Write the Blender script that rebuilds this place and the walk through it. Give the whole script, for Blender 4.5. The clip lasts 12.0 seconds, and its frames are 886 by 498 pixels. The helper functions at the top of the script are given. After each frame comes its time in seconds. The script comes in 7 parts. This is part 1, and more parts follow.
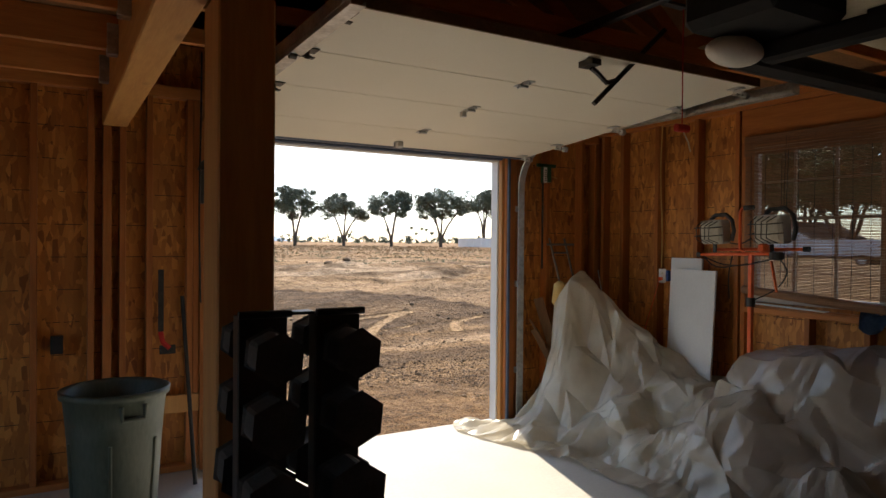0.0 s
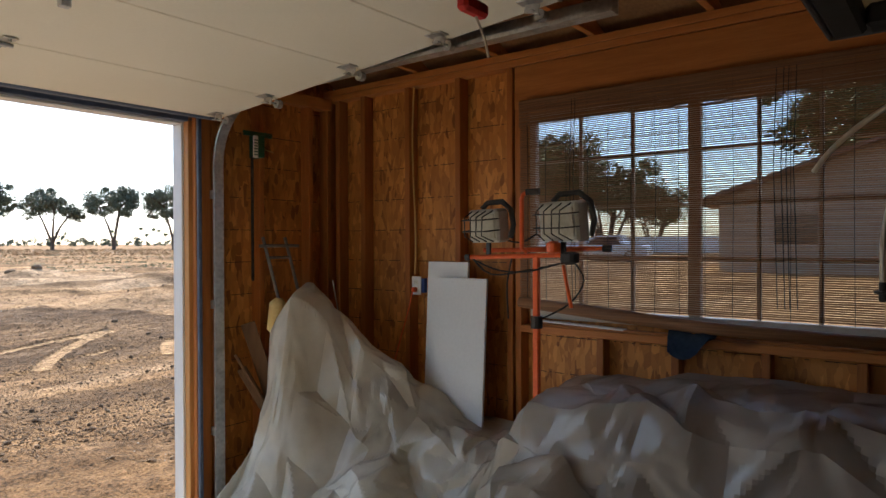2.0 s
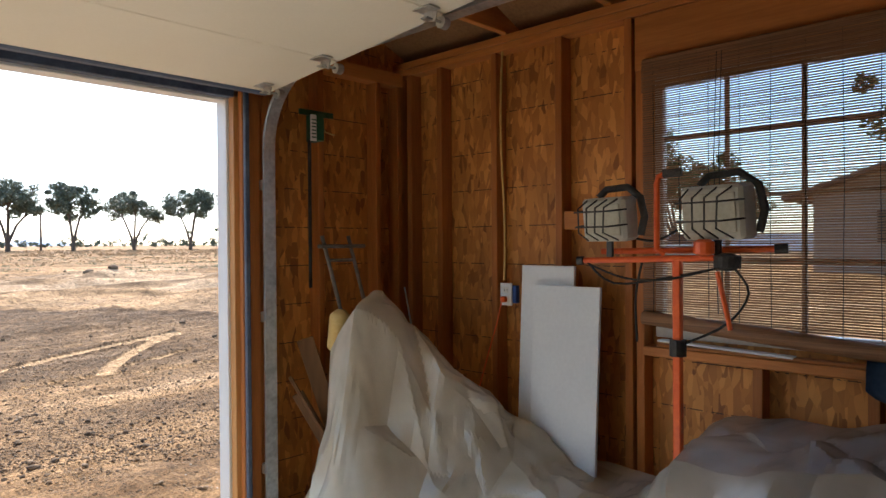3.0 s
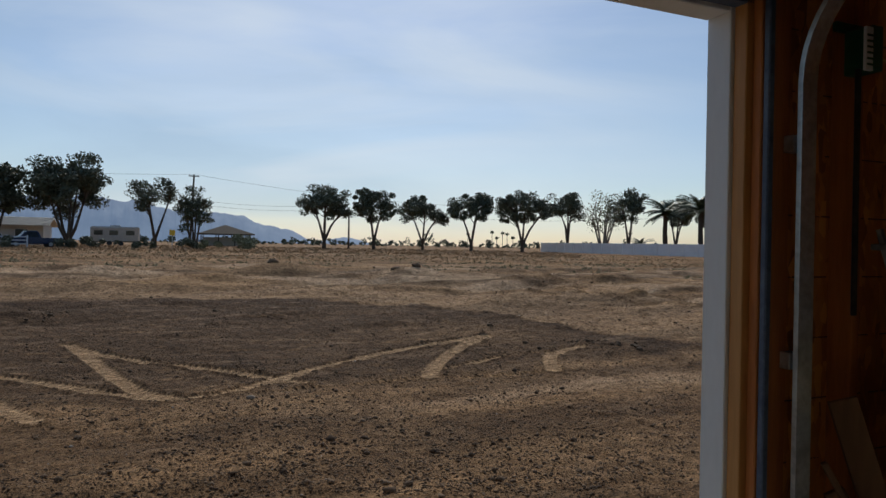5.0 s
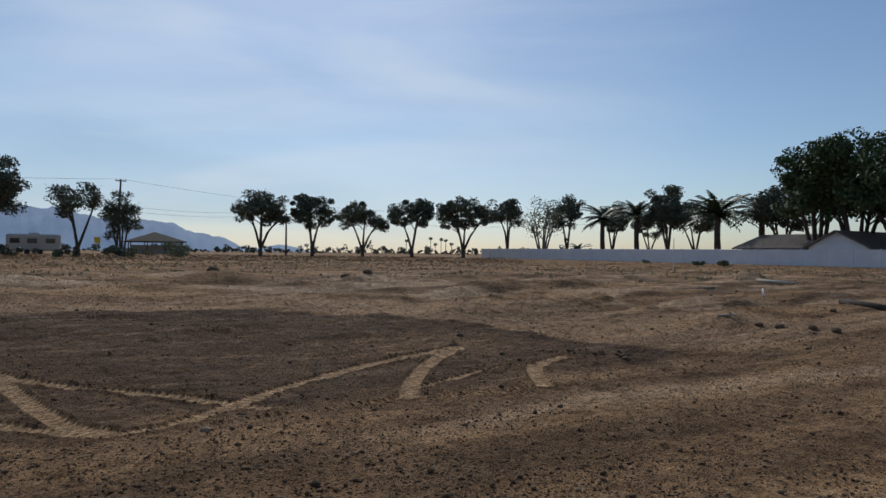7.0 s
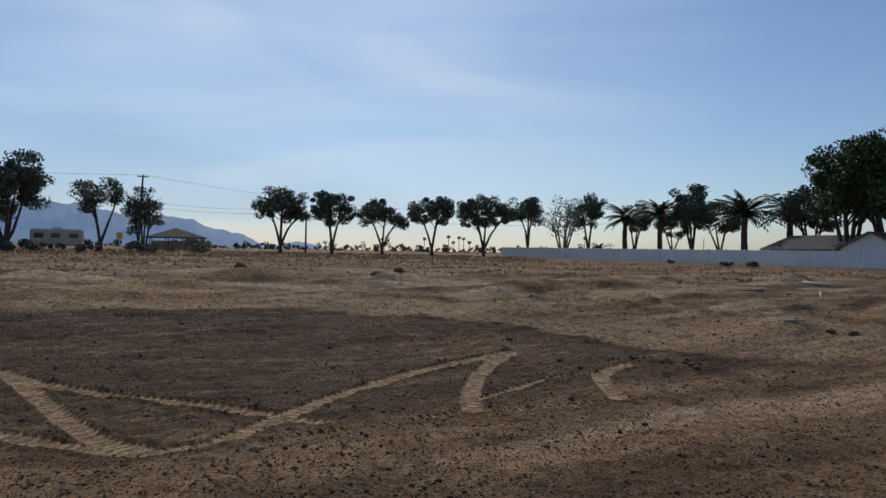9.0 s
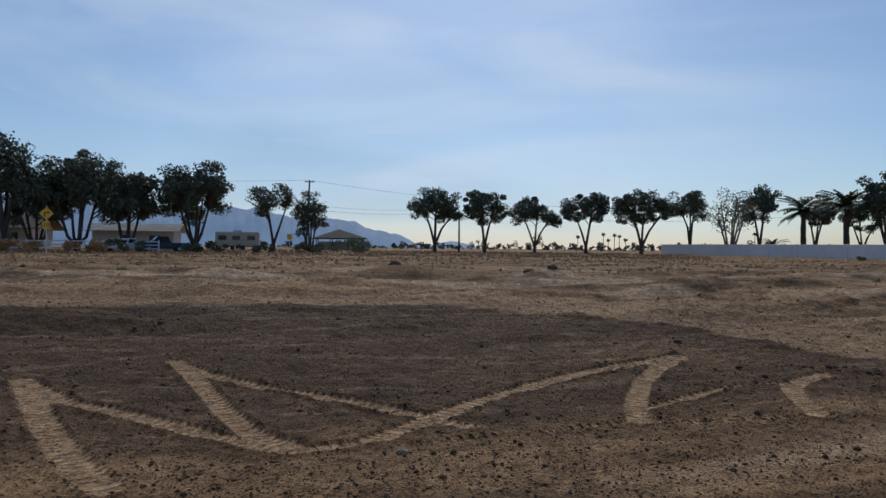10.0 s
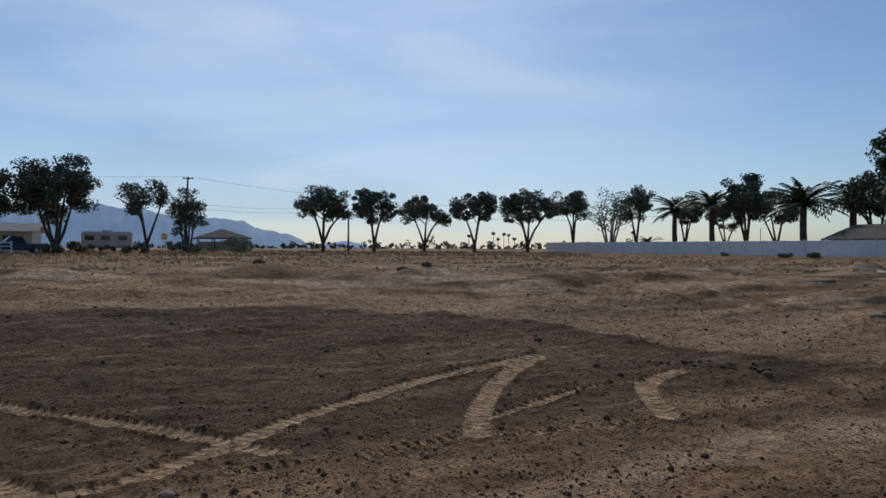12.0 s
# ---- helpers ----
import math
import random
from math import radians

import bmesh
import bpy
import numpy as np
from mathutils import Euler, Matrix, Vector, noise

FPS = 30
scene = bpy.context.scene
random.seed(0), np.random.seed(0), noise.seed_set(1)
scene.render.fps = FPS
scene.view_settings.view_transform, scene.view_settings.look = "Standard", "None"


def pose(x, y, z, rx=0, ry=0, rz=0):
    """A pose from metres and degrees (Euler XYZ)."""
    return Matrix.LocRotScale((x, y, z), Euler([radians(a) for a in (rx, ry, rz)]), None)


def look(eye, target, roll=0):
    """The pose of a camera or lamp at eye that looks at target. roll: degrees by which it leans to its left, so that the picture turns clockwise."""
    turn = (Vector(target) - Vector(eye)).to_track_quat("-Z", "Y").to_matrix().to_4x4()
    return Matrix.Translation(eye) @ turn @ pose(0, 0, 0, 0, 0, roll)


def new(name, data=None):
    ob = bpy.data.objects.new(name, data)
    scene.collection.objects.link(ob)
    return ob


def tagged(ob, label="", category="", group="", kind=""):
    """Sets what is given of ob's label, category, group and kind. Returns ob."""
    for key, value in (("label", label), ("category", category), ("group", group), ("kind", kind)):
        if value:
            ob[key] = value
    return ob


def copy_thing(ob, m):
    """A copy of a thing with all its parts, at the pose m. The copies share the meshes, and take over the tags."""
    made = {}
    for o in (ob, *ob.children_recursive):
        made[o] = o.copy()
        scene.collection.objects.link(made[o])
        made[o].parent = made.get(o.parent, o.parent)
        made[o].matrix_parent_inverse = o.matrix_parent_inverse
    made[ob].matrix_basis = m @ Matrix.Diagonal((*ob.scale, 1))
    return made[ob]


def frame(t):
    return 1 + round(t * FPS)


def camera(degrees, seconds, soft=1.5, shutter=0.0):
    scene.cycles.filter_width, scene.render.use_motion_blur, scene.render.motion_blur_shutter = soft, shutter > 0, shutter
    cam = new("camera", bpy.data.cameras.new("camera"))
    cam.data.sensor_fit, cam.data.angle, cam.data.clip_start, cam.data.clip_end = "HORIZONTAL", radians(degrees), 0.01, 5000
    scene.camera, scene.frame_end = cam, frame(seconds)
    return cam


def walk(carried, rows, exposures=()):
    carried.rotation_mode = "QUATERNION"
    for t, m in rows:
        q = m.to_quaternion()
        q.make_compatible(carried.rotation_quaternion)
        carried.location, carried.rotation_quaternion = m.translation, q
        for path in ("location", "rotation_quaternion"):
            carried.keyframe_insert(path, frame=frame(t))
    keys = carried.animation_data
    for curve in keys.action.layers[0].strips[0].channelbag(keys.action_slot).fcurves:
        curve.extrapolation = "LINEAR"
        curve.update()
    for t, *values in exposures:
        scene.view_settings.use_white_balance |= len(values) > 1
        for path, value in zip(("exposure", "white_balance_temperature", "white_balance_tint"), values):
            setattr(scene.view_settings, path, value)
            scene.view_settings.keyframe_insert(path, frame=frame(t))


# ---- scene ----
cam = camera(67.4, 12.0)
PATH = [
    (0, (-3.334, -4.851, 1.555), (-2.326, -3.124, 1.535), 0.5),
    (0.5, (-3.067, -4.571, 1.556), (-1.773, -3.046, 1.547), -0.0),
    (1, (-2.778, -4.234, 1.546), (-1.397, -2.788, 1.535), -0.0),
    (1.5, (-2.447, -3.969, 1.534), (-0.9, -2.702, 1.517), -0.2),
    (2, (-2.115, -3.674, 1.557), (-0.542, -2.44, 1.54), -0.2),
    (2.5, (-1.849, -3.381, 1.549), (-0.278, -2.143, 1.532), -0.2),
    (3, (-1.617, -3.086, 1.558), (-0.173, -1.703, 1.54), -0.4),
    (3.5, (-1.536, -2.686, 1.553), (-0.325, -1.094, 1.535), -0.1),
    (3.7, (-1.527, -2.54, 1.559), (-0.408, -0.882, 1.541), 0.1),
    (5.3, (-1.616, -1.395, 1.518), (-0.835, 0.446, 1.512), 1.0),
    (5.5, (-1.601, -1.261, 1.512), (-0.819, 0.58, 1.511), 1.0),
    (6, (-1.631, -0.948, 1.487), (-0.846, 0.891, 1.492), 1.0),
    (6.5, (-1.668, -0.678, 1.488), (-0.801, 1.124, 1.495), 0.9),
    (7, (-1.676, -0.5, 1.473), (-0.715, 1.255, 1.486), 0.6),
    (7.2, (-1.694, -0.428, 1.47), (-0.715, 1.315, 1.483), 0.6),
    (8.8, (-1.72, 0.337, 1.461), (-0.727, 2.074, 1.473), 1.0),
    (9, (-1.778, 0.425, 1.457), (-0.862, 2.203, 1.464), 1.1),
    (9.5, (-1.785, 0.675, 1.421), (-1.098, 2.553, 1.421), 1.0),
    (10, (-1.594, 0.906, 1.392), (-1.104, 2.846, 1.389), 0.6),
    (10.5, (-1.406, 1.122, 1.36), (-0.955, 3.071, 1.355), 0.4),
    (11, (-1.213, 1.285, 1.365), (-0.718, 3.223, 1.36), 0.1),
    (11.5, (-0.933, 1.413, 1.351), (-0.302, 3.311, 1.352), 0.1),
    (12, (-0.695, 1.596, 1.312), (0.097, 3.433, 1.31), 0.2),
]
EXPOSURES = [(0.0, 1.52, 6800, 10), (0.5, 1.62, 6650, 10), (1.5, 1.48, 6450, 10), (2.0, 1.85, 6500, 10), (2.4, 2.18, 6450, 10), (3.0, 2.18, 6450, 10), (3.5, 1.74, 6400, 10), (3.7, 1.45, 6400, 10), (5.3, -0.45, 6200, 8), (6.0, -0.45, 6150, 8), (7.0, -0.45, 5950, 8), (8.8, -0.47, 5750, 8), (12.0, -0.48, 5650, 8)]
walk(cam, [(t, look(eye, target, roll)) for t, eye, target, roll in PATH], EXPOSURES)

# ---- world and sun ----
SUN_AZ, SUN_EL = 15.0, 41.0          # degrees to the right of +y, and above the horizon
world = bpy.data.worlds.new("world")
scene.world = world
world.use_nodes = True
wn, wl = world.node_tree.nodes, world.node_tree.links
wn.clear()
sky = wn.new("ShaderNodeTexSky")
sky.sky_type, sky.sun_disc = "NISHITA", False
sky.sun_elevation, sky.sun_rotation = radians(SUN_EL), radians(SUN_AZ)
sky.air_density, sky.dust_density, sky.ozone_density = 1.0, 0.75, 3.0
coord = wn.new("ShaderNodeTexCoord")
stretch = wn.new("ShaderNodeMapping")
stretch.inputs["Scale"].default_value = (1.0, 1.3, 4.6)
stretch.inputs["Rotation"].default_value = (0.25, 0.18, 0.4)
cirrus = wn.new("ShaderNodeTexNoise")
cirrus.inputs["Scale"].default_value, cirrus.inputs["Detail"].default_value = 1.5, 7
cirrus.inputs["Roughness"].default_value, cirrus.inputs["Distortion"].default_value = 0.5, 0.6
veil = wn.new("ShaderNodeValToRGB")
veil.color_ramp.elements[0].position, veil.color_ramp.elements[1].position = 0.40, 0.66
veil.color_ramp.elements[0].color, veil.color_ramp.elements[1].color = (0.10, 0.10, 0.10, 1), (0.55, 0.55, 0.55, 1)
mix = wn.new("ShaderNodeMix")
mix.data_type = "RGBA"
mix.inputs["B"].default_value = (4.2, 5.6, 7.2, 1)
sky_out, world_out = wn.new("ShaderNodeBackground"), wn.new("ShaderNodeOutputWorld")
sky_out.inputs["Strength"].default_value = 0.106
wl.new(coord.outputs["Generated"], stretch.inputs["Vector"])
wl.new(stretch.outputs["Vector"], cirrus.inputs["Vector"])
wl.new(cirrus.outputs["Fac"], veil.inputs["Fac"])
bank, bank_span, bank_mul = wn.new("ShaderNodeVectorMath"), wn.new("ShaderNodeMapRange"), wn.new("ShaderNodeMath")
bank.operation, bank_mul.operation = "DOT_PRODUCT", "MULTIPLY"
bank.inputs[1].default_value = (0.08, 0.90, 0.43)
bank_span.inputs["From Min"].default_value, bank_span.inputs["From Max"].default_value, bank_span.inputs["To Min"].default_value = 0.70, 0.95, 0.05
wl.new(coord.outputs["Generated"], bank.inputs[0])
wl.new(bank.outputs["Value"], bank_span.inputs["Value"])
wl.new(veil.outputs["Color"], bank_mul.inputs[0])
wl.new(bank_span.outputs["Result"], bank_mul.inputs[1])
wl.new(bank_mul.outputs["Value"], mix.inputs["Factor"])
wl.new(sky.outputs["Color"], mix.inputs["A"])
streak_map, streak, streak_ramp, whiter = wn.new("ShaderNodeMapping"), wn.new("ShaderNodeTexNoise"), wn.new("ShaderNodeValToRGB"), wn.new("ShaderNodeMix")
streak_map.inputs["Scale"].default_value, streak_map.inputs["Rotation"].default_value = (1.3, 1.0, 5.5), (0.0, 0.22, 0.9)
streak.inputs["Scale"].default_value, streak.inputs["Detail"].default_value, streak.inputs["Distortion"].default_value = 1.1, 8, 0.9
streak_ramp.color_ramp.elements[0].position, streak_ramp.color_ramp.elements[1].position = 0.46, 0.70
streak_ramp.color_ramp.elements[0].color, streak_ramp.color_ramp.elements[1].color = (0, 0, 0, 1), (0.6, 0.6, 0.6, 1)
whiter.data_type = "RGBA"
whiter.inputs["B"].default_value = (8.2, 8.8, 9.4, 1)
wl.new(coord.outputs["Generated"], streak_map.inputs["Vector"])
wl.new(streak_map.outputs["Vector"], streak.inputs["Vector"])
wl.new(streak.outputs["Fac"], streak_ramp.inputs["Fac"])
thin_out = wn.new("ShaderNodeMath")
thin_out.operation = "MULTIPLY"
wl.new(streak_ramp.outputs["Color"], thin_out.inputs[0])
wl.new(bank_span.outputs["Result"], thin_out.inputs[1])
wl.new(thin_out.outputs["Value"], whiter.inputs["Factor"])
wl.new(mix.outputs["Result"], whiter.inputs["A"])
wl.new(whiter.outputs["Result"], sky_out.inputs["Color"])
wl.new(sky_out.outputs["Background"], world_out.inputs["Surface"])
sun = new("sun", bpy.data.lights.new("sun", "SUN"))
sun.data.energy, sun.data.angle, sun.data.color = 2.55, radians(0.53), (1.0, 0.91, 0.77)
_a, _e = radians(SUN_AZ), radians(SUN_EL)
sun.matrix_world = look((math.sin(_a) * math.cos(_e) * 50, math.cos(_a) * math.cos(_e) * 50, math.sin(_e) * 50), (0, 0, 0))

# ---- materials ----
def material(name, rough=0.7, metal=0.0):
    m = bpy.data.materials.new(name)
    m.use_nodes = True
    b = m.node_tree.nodes["Principled BSDF"]
    b.inputs["Roughness"].default_value, b.inputs["Metallic"].default_value = rough, metal
    return m, m.node_tree.nodes, m.node_tree.links, b


def mottled(name, dark, light, scale=6.0, squash=(1, 1, 1), rough=0.7, metal=0.0, bump=0.15, fine=60.0, spread=0.25, vary=0.0):
    """A surface of two tones at two scales, with relief; squash stretches its grain."""
    m, n, l, b = material(name, rough, metal)
    c, mp = n.new("ShaderNodeTexCoord"), n.new("ShaderNodeMapping")
    mp.inputs["Scale"].default_value = squash
    big, small = n.new("ShaderNodeTexNoise"), n.new("ShaderNodeTexNoise")
    big.inputs["Scale"].default_value, big.inputs["Detail"].default_value = scale, 5
    small.inputs["Scale"].default_value, small.inputs["Detail"].default_value = fine, 4
    add = n.new("ShaderNodeMix")
    add.inputs["Factor"].default_value = 0.4
    ramp = n.new("ShaderNodeValToRGB")
    ramp.color_ramp.elements[0].position, ramp.color_ramp.elements[1].position = 0.5 - spread / 2, 0.5 + spread / 2
    ramp.color_ramp.elements[0].color, ramp.color_ramp.elements[1].color = (*dark, 1), (*light, 1)
    bp = n.new("ShaderNodeBump")
    bp.inputs["Strength"].default_value, bp.inputs["Distance"].default_value = bump, 0.01
    l.new(c.outputs["Object"], mp.inputs["Vector"])
    l.new(mp.outputs["Vector"], big.inputs["Vector"])
    l.new(mp.outputs["Vector"], small.inputs["Vector"])
    l.new(big.outputs["Fac"], add.inputs["A"])
    l.new(small.outputs["Fac"], add.inputs["B"])
    l.new(add.outputs["Result"], ramp.inputs["Fac"])
    colour = ramp.outputs["Color"]
    if vary:
        info, hsv, span = n.new("ShaderNodeObjectInfo"), n.new("ShaderNodeHueSaturation"), n.new("ShaderNodeMapRange")
        span.inputs["To Min"].default_value, span.inputs["To Max"].default_value = 1 - vary, 1 + vary
        l.new(info.outputs["Random"], span.inputs["Value"])
        l.new(span.outputs["Result"], hsv.inputs["Value"])
        l.new(colour, hsv.inputs["Color"])
        colour = hsv.outputs["Color"]
    l.new(colour, b.inputs["Base Color"])
    l.new(add.outputs["Result"], bp.inputs["Height"])
    l.new(bp.outputs["Normal"], b.inputs["Normal"])
    return m


def wood(name, dark, light, axis, vary=0.15, knots=True):
    """Sawn timber with its grain along one axis, with knots."""
    squash = [9.0, 9.0, 9.0]
    squash[axis] = 0.7
    m = mottled(name, dark, light, 3.0, squash, 0.62, 0, 0.12, 14.0, 0.45, vary)
    if knots:
        n, l = m.node_tree.nodes, m.node_tree.links
        b = n["Principled BSDF"]
        c, mp, v, r, mx = n.new("ShaderNodeTexCoord"), n.new("ShaderNodeMapping"), n.new("ShaderNodeTexVoronoi"), n.new("ShaderNodeValToRGB"), n.new("ShaderNodeMix")
        s = [4.0, 4.0, 4.0]
        s[axis] = 1.6
        mp.inputs["Scale"].default_value = s
        v.inputs["Scale"].default_value = 1.0
        r.color_ramp.elements[0].position, r.color_ramp.elements[1].position = 0.06, 0.13
        r.color_ramp.elements[0].color, r.color_ramp.elements[1].color = (0.75, 0.75, 0.75, 1), (0, 0, 0, 1)
        mx.data_type = "RGBA"
        mx.inputs["B"].default_value = (dark[0] * 0.35, dark[1] * 0.3, dark[2] * 0.3, 1)
        old = b.inputs["Base Color"].links[0].from_socket
        l.new(c.outputs["Object"], mp.inputs["Vector"])
        l.new(mp.outputs["Vector"], v.inputs["Vector"])
        l.new(v.outputs["Distance"], r.inputs["Fac"])
        l.new(r.outputs["Color"], mx.inputs["Factor"])
        l.new(old, mx.inputs["A"])
        l.new(mx.outputs["Result"], b.inputs["Base Color"])
    return m


def strand_board(name, axis):
    """Pressed strand board: overlapping flakes lying at many angles, with printed lines; axis is the normal's."""
    m, n, l, b = material(name, 0.6)
    c = n.new("ShaderNodeTexCoord")
    last = None
    for k, (turn, sc) in enumerate(((0.5, 34), (1.5, 27), (2.5, 40))):
        mp, v = n.new("ShaderNodeMapping"), n.new("ShaderNodeTexVoronoi")
        rot = [0, 0, 0]
        rot[axis] = turn
        mp.inputs["Rotation"].default_value = rot
        st = [1.0, 1.0, 0.34]
        st[axis] = 0.2
        mp.inputs["Scale"].default_value = st
        v.inputs["Scale"].default_value = sc
        sep = n.new("ShaderNodeSeparateColor")
        l.new(c.outputs["Object"], mp.inputs["Vector"])
        l.new(mp.outputs["Vector"], v.inputs["Vector"])
        l.new(v.outputs["Color"], sep.inputs["Color"])
        if last is None:
            last = sep.outputs["Red"]
        else:
            mx, pick = n.new("ShaderNodeMix"), n.new("ShaderNodeMath")
            pick.operation = "GREATER_THAN"
            pick.inputs[1].default_value = 0.55
            l.new(sep.outputs["Green"], pick.inputs[0])
            l.new(pick.outputs["Value"], mx.inputs["Factor"])
            l.new(last, mx.inputs["A"])
            l.new(sep.outputs["Red"], mx.inputs["B"])
            last = mx.outputs["Result"]
    ramp = n.new("ShaderNodeValToRGB")
    e = ramp.color_ramp.elements
    e[0].position, e[0].color = 0.0, (0.27, 0.09, 0.018, 1)
    e[1].position, e[1].color = 1.0, (0.76, 0.34, 0.08, 1)
    e.new(0.12).color = (0.46, 0.17, 0.036, 1)
    e.new(0.7).color = (0.60, 0.24, 0.05, 1)
    big = n.new("ShaderNodeTexNoise")
    big.inputs["Scale"].default_value = 1.6
    tone = n.new("ShaderNodeHueSaturation")
    span = n.new("ShaderNodeMapRange")
    span.inputs["To Min"].default_value, span.inputs["To Max"].default_value = 0.6, 1.35
    xyz, rule, cut, gate = n.new("ShaderNodeSeparateXYZ"), n.new("ShaderNodeMath"), n.new("ShaderNodeMath"), n.new("ShaderNodeMath")
    rule.operation, cut.operation, gate.operation = "PINGPONG", "LESS_THAN", "MULTIPLY"
    rule.inputs[1].default_value, cut.inputs[1].default_value = 0.103, 0.0022
    broken, worn = n.new("ShaderNodeTexNoise"), n.new("ShaderNodeMath")
    broken.inputs["Scale"].default_value = 22.0
    worn.operation, worn.inputs[1].default_value = "GREATER_THAN", 0.47
    line = n.new("ShaderNodeMix")
    line.data_type = "RGBA"
    line.inputs["B"].default_value = (0.05, 0.025, 0.012, 1)
    bp = n.new("ShaderNodeBump")
    bp.inputs["Strength"].default_value, bp.inputs["Distance"].default_value = 0.2, 0.004
    l.new(last, ramp.inputs["Fac"])
    l.new(c.outputs["Object"], big.inputs["Vector"])
    l.new(c.outputs["Object"], broken.inputs["Vector"])
    l.new(c.outputs["Object"], xyz.inputs["Vector"])
    l.new(big.outputs["Fac"], span.inputs["Value"])
    l.new(span.outputs["Result"], tone.inputs["Value"])
    l.new(ramp.outputs["Color"], tone.inputs["Color"])
    l.new(xyz.outputs["Z"], rule.inputs[0])
    l.new(rule.outputs["Value"], cut.inputs[0])
    l.new(broken.outputs["Fac"], worn.inputs[0])
    l.new(cut.outputs["Value"], gate.inputs[0])
    l.new(worn.outputs["Value"], gate.inputs[1])
    l.new(gate.outputs["Value"], line.inputs["Factor"])
    l.new(tone.outputs["Color"], line.inputs["A"])
    l.new(line.outputs["Result"], b.inputs["Base Color"])
    l.new(last, bp.inputs["Height"])
    l.new(bp.outputs["Normal"], b.inputs["Normal"])
    return m


WOOD_Z = wood("wood_upright", (0.32, 0.098, 0.020), (0.53, 0.19, 0.045), 2)
WOOD_Y = wood("wood_along", (0.40, 0.13, 0.028), (0.60, 0.23, 0.055), 1)
WOOD_X = wood("wood_across", (0.42, 0.145, 0.034), (0.62, 0.255, 0.068), 0)
BEAM_WOOD = wood("beam_wood", (0.50, 0.22, 0.055), (0.70, 0.36, 0.11), 1, 0.05)
POST_WOOD = wood("post_wood", (0.44, 0.195, 0.055), (0.62, 0.31, 0.10), 2, 0.05)
MATT_BLACK = mottled("matt_black", (0.006, 0.006, 0.006), (0.014, 0.013, 0.012), 8, (1, 1, 1), 0.85)
OSB_X = strand_board("strand_board_side", 0)
OSB_Y = strand_board("strand_board_front", 1)
ROOF_BOARD = mottled("roof_board", (0.22, 0.11, 0.045), (0.34, 0.18, 0.075), 3, (1, 1, 1), 0.8)
CONCRETE = mottled("concrete", (0.48, 0.455, 0.41), (0.62, 0.59, 0.54), 1.6, (1, 1, 1), 0.75, 0, 0.1, 45, 0.5)
WHITE_PAINT = mottled("white_paint", (0.70, 0.69, 0.67), (0.82, 0.81, 0.79), 5, (1, 1, 0.3), 0.55, 0, 0.08, 50, 0.6)
DOOR_SKIN = mottled("door_skin", (0.76, 0.71, 0.58), (0.86, 0.81, 0.68), 1.8, (1, 1, 1), 0.5, 0, 0.08, 90, 0.7)
STUCCO = mottled("stucco", (0.50, 0.45, 0.38), (0.60, 0.55, 0.47), 4, (1, 1, 1), 0.85, 0, 0.3, 120)
GALV = mottled("galvanised_steel", (0.42, 0.43, 0.43), (0.66, 0.67, 0.66), 14, (1, 1, 1), 0.38, 0.85, 0.05, 60)
DARK_STEEL = mottled("dark_steel", (0.03, 0.03, 0.032), (0.07, 0.065, 0.06), 12, (1, 1, 1), 0.45, 0.6, 0.05)
BLACK_POWDER = mottled("black_powder_coat", (0.018, 0.018, 0.019), (0.032, 0.032, 0.033), 20, (1, 1, 1), 0.42, 0.0, 0.1, 200)
RUBBER = mottled("black_rubber", (0.035, 0.034, 0.033), (0.075, 0.073, 0.07), 14, (1, 1, 1), 0.75, 0, 0.2, 120)
BLUE_SEAL = mottled("blue_grey_seal", (0.05, 0.07, 0.12), (0.10, 0.13, 0.19), 10, (1, 1, 1), 0.5)
MELAMINE = mottled("white_melamine", (0.62, 0.62, 0.61), (0.68, 0.68, 0.67), 3, (1, 1, 1), 0.4, 0, 0.03)
PLASTIC_WHITE = mottled("white_plastic", (0.74, 0.73, 0.70), (0.8, 0.79, 0.76), 8, (1, 1, 1), 0.4, 0, 0.02)
GREEN_CAN = mottled("grey_green_plastic", (0.055, 0.075, 0.055), (0.095, 0.115, 0.09), 4, (1, 1, 0.3), 0.5, 0, 0.12, 70)
ORANGE = mottled("orange_enamel", (0.75, 0.10, 0.015), (0.88, 0.15, 0.025), 12, (1, 1, 1), 0.4, 0, 0.05)
LAMP_GREY = mottled("beige_lamp_housing", (0.42, 0.40, 0.33), (0.54, 0.52, 0.44), 10, (1, 1, 1), 0.5)
LAMP_GLASS = mottled("dusty_lamp_glass", (0.40, 0.37, 0.28), (0.52, 0.49, 0.39), 12, (1, 1, 1), 0.3)
CREAM = mottled("cream_panel", (0.58, 0.50, 0.33), (0.70, 0.62, 0.44), 3, (1, 1, 1), 0.6)
RED = mottled("red_cloth", (0.45, 0.02, 0.02), (0.6, 0.04, 0.03), 20, (1, 1, 1), 0.8)


# ---- building helpers ----
def thing(name, loc, label, category, group="", kind=""):
    ob = new(name)
    ob.location = loc
    return tagged(ob, label, category, group, kind)


def finish(name, bm, mat, smooth=False):
    me = bpy.data.meshes.new(name)
    bmesh.ops.recalc_face_normals(bm, faces=bm.faces)
    bm.to_mesh(me)
    bm.free()
    for mm in (mat if isinstance(mat, (list, tuple)) else [mat]):
        me.materials.append(mm)
    if smooth:
        me.polygons.foreach_set("use_smooth", [True] * len(me.polygons))
    return me


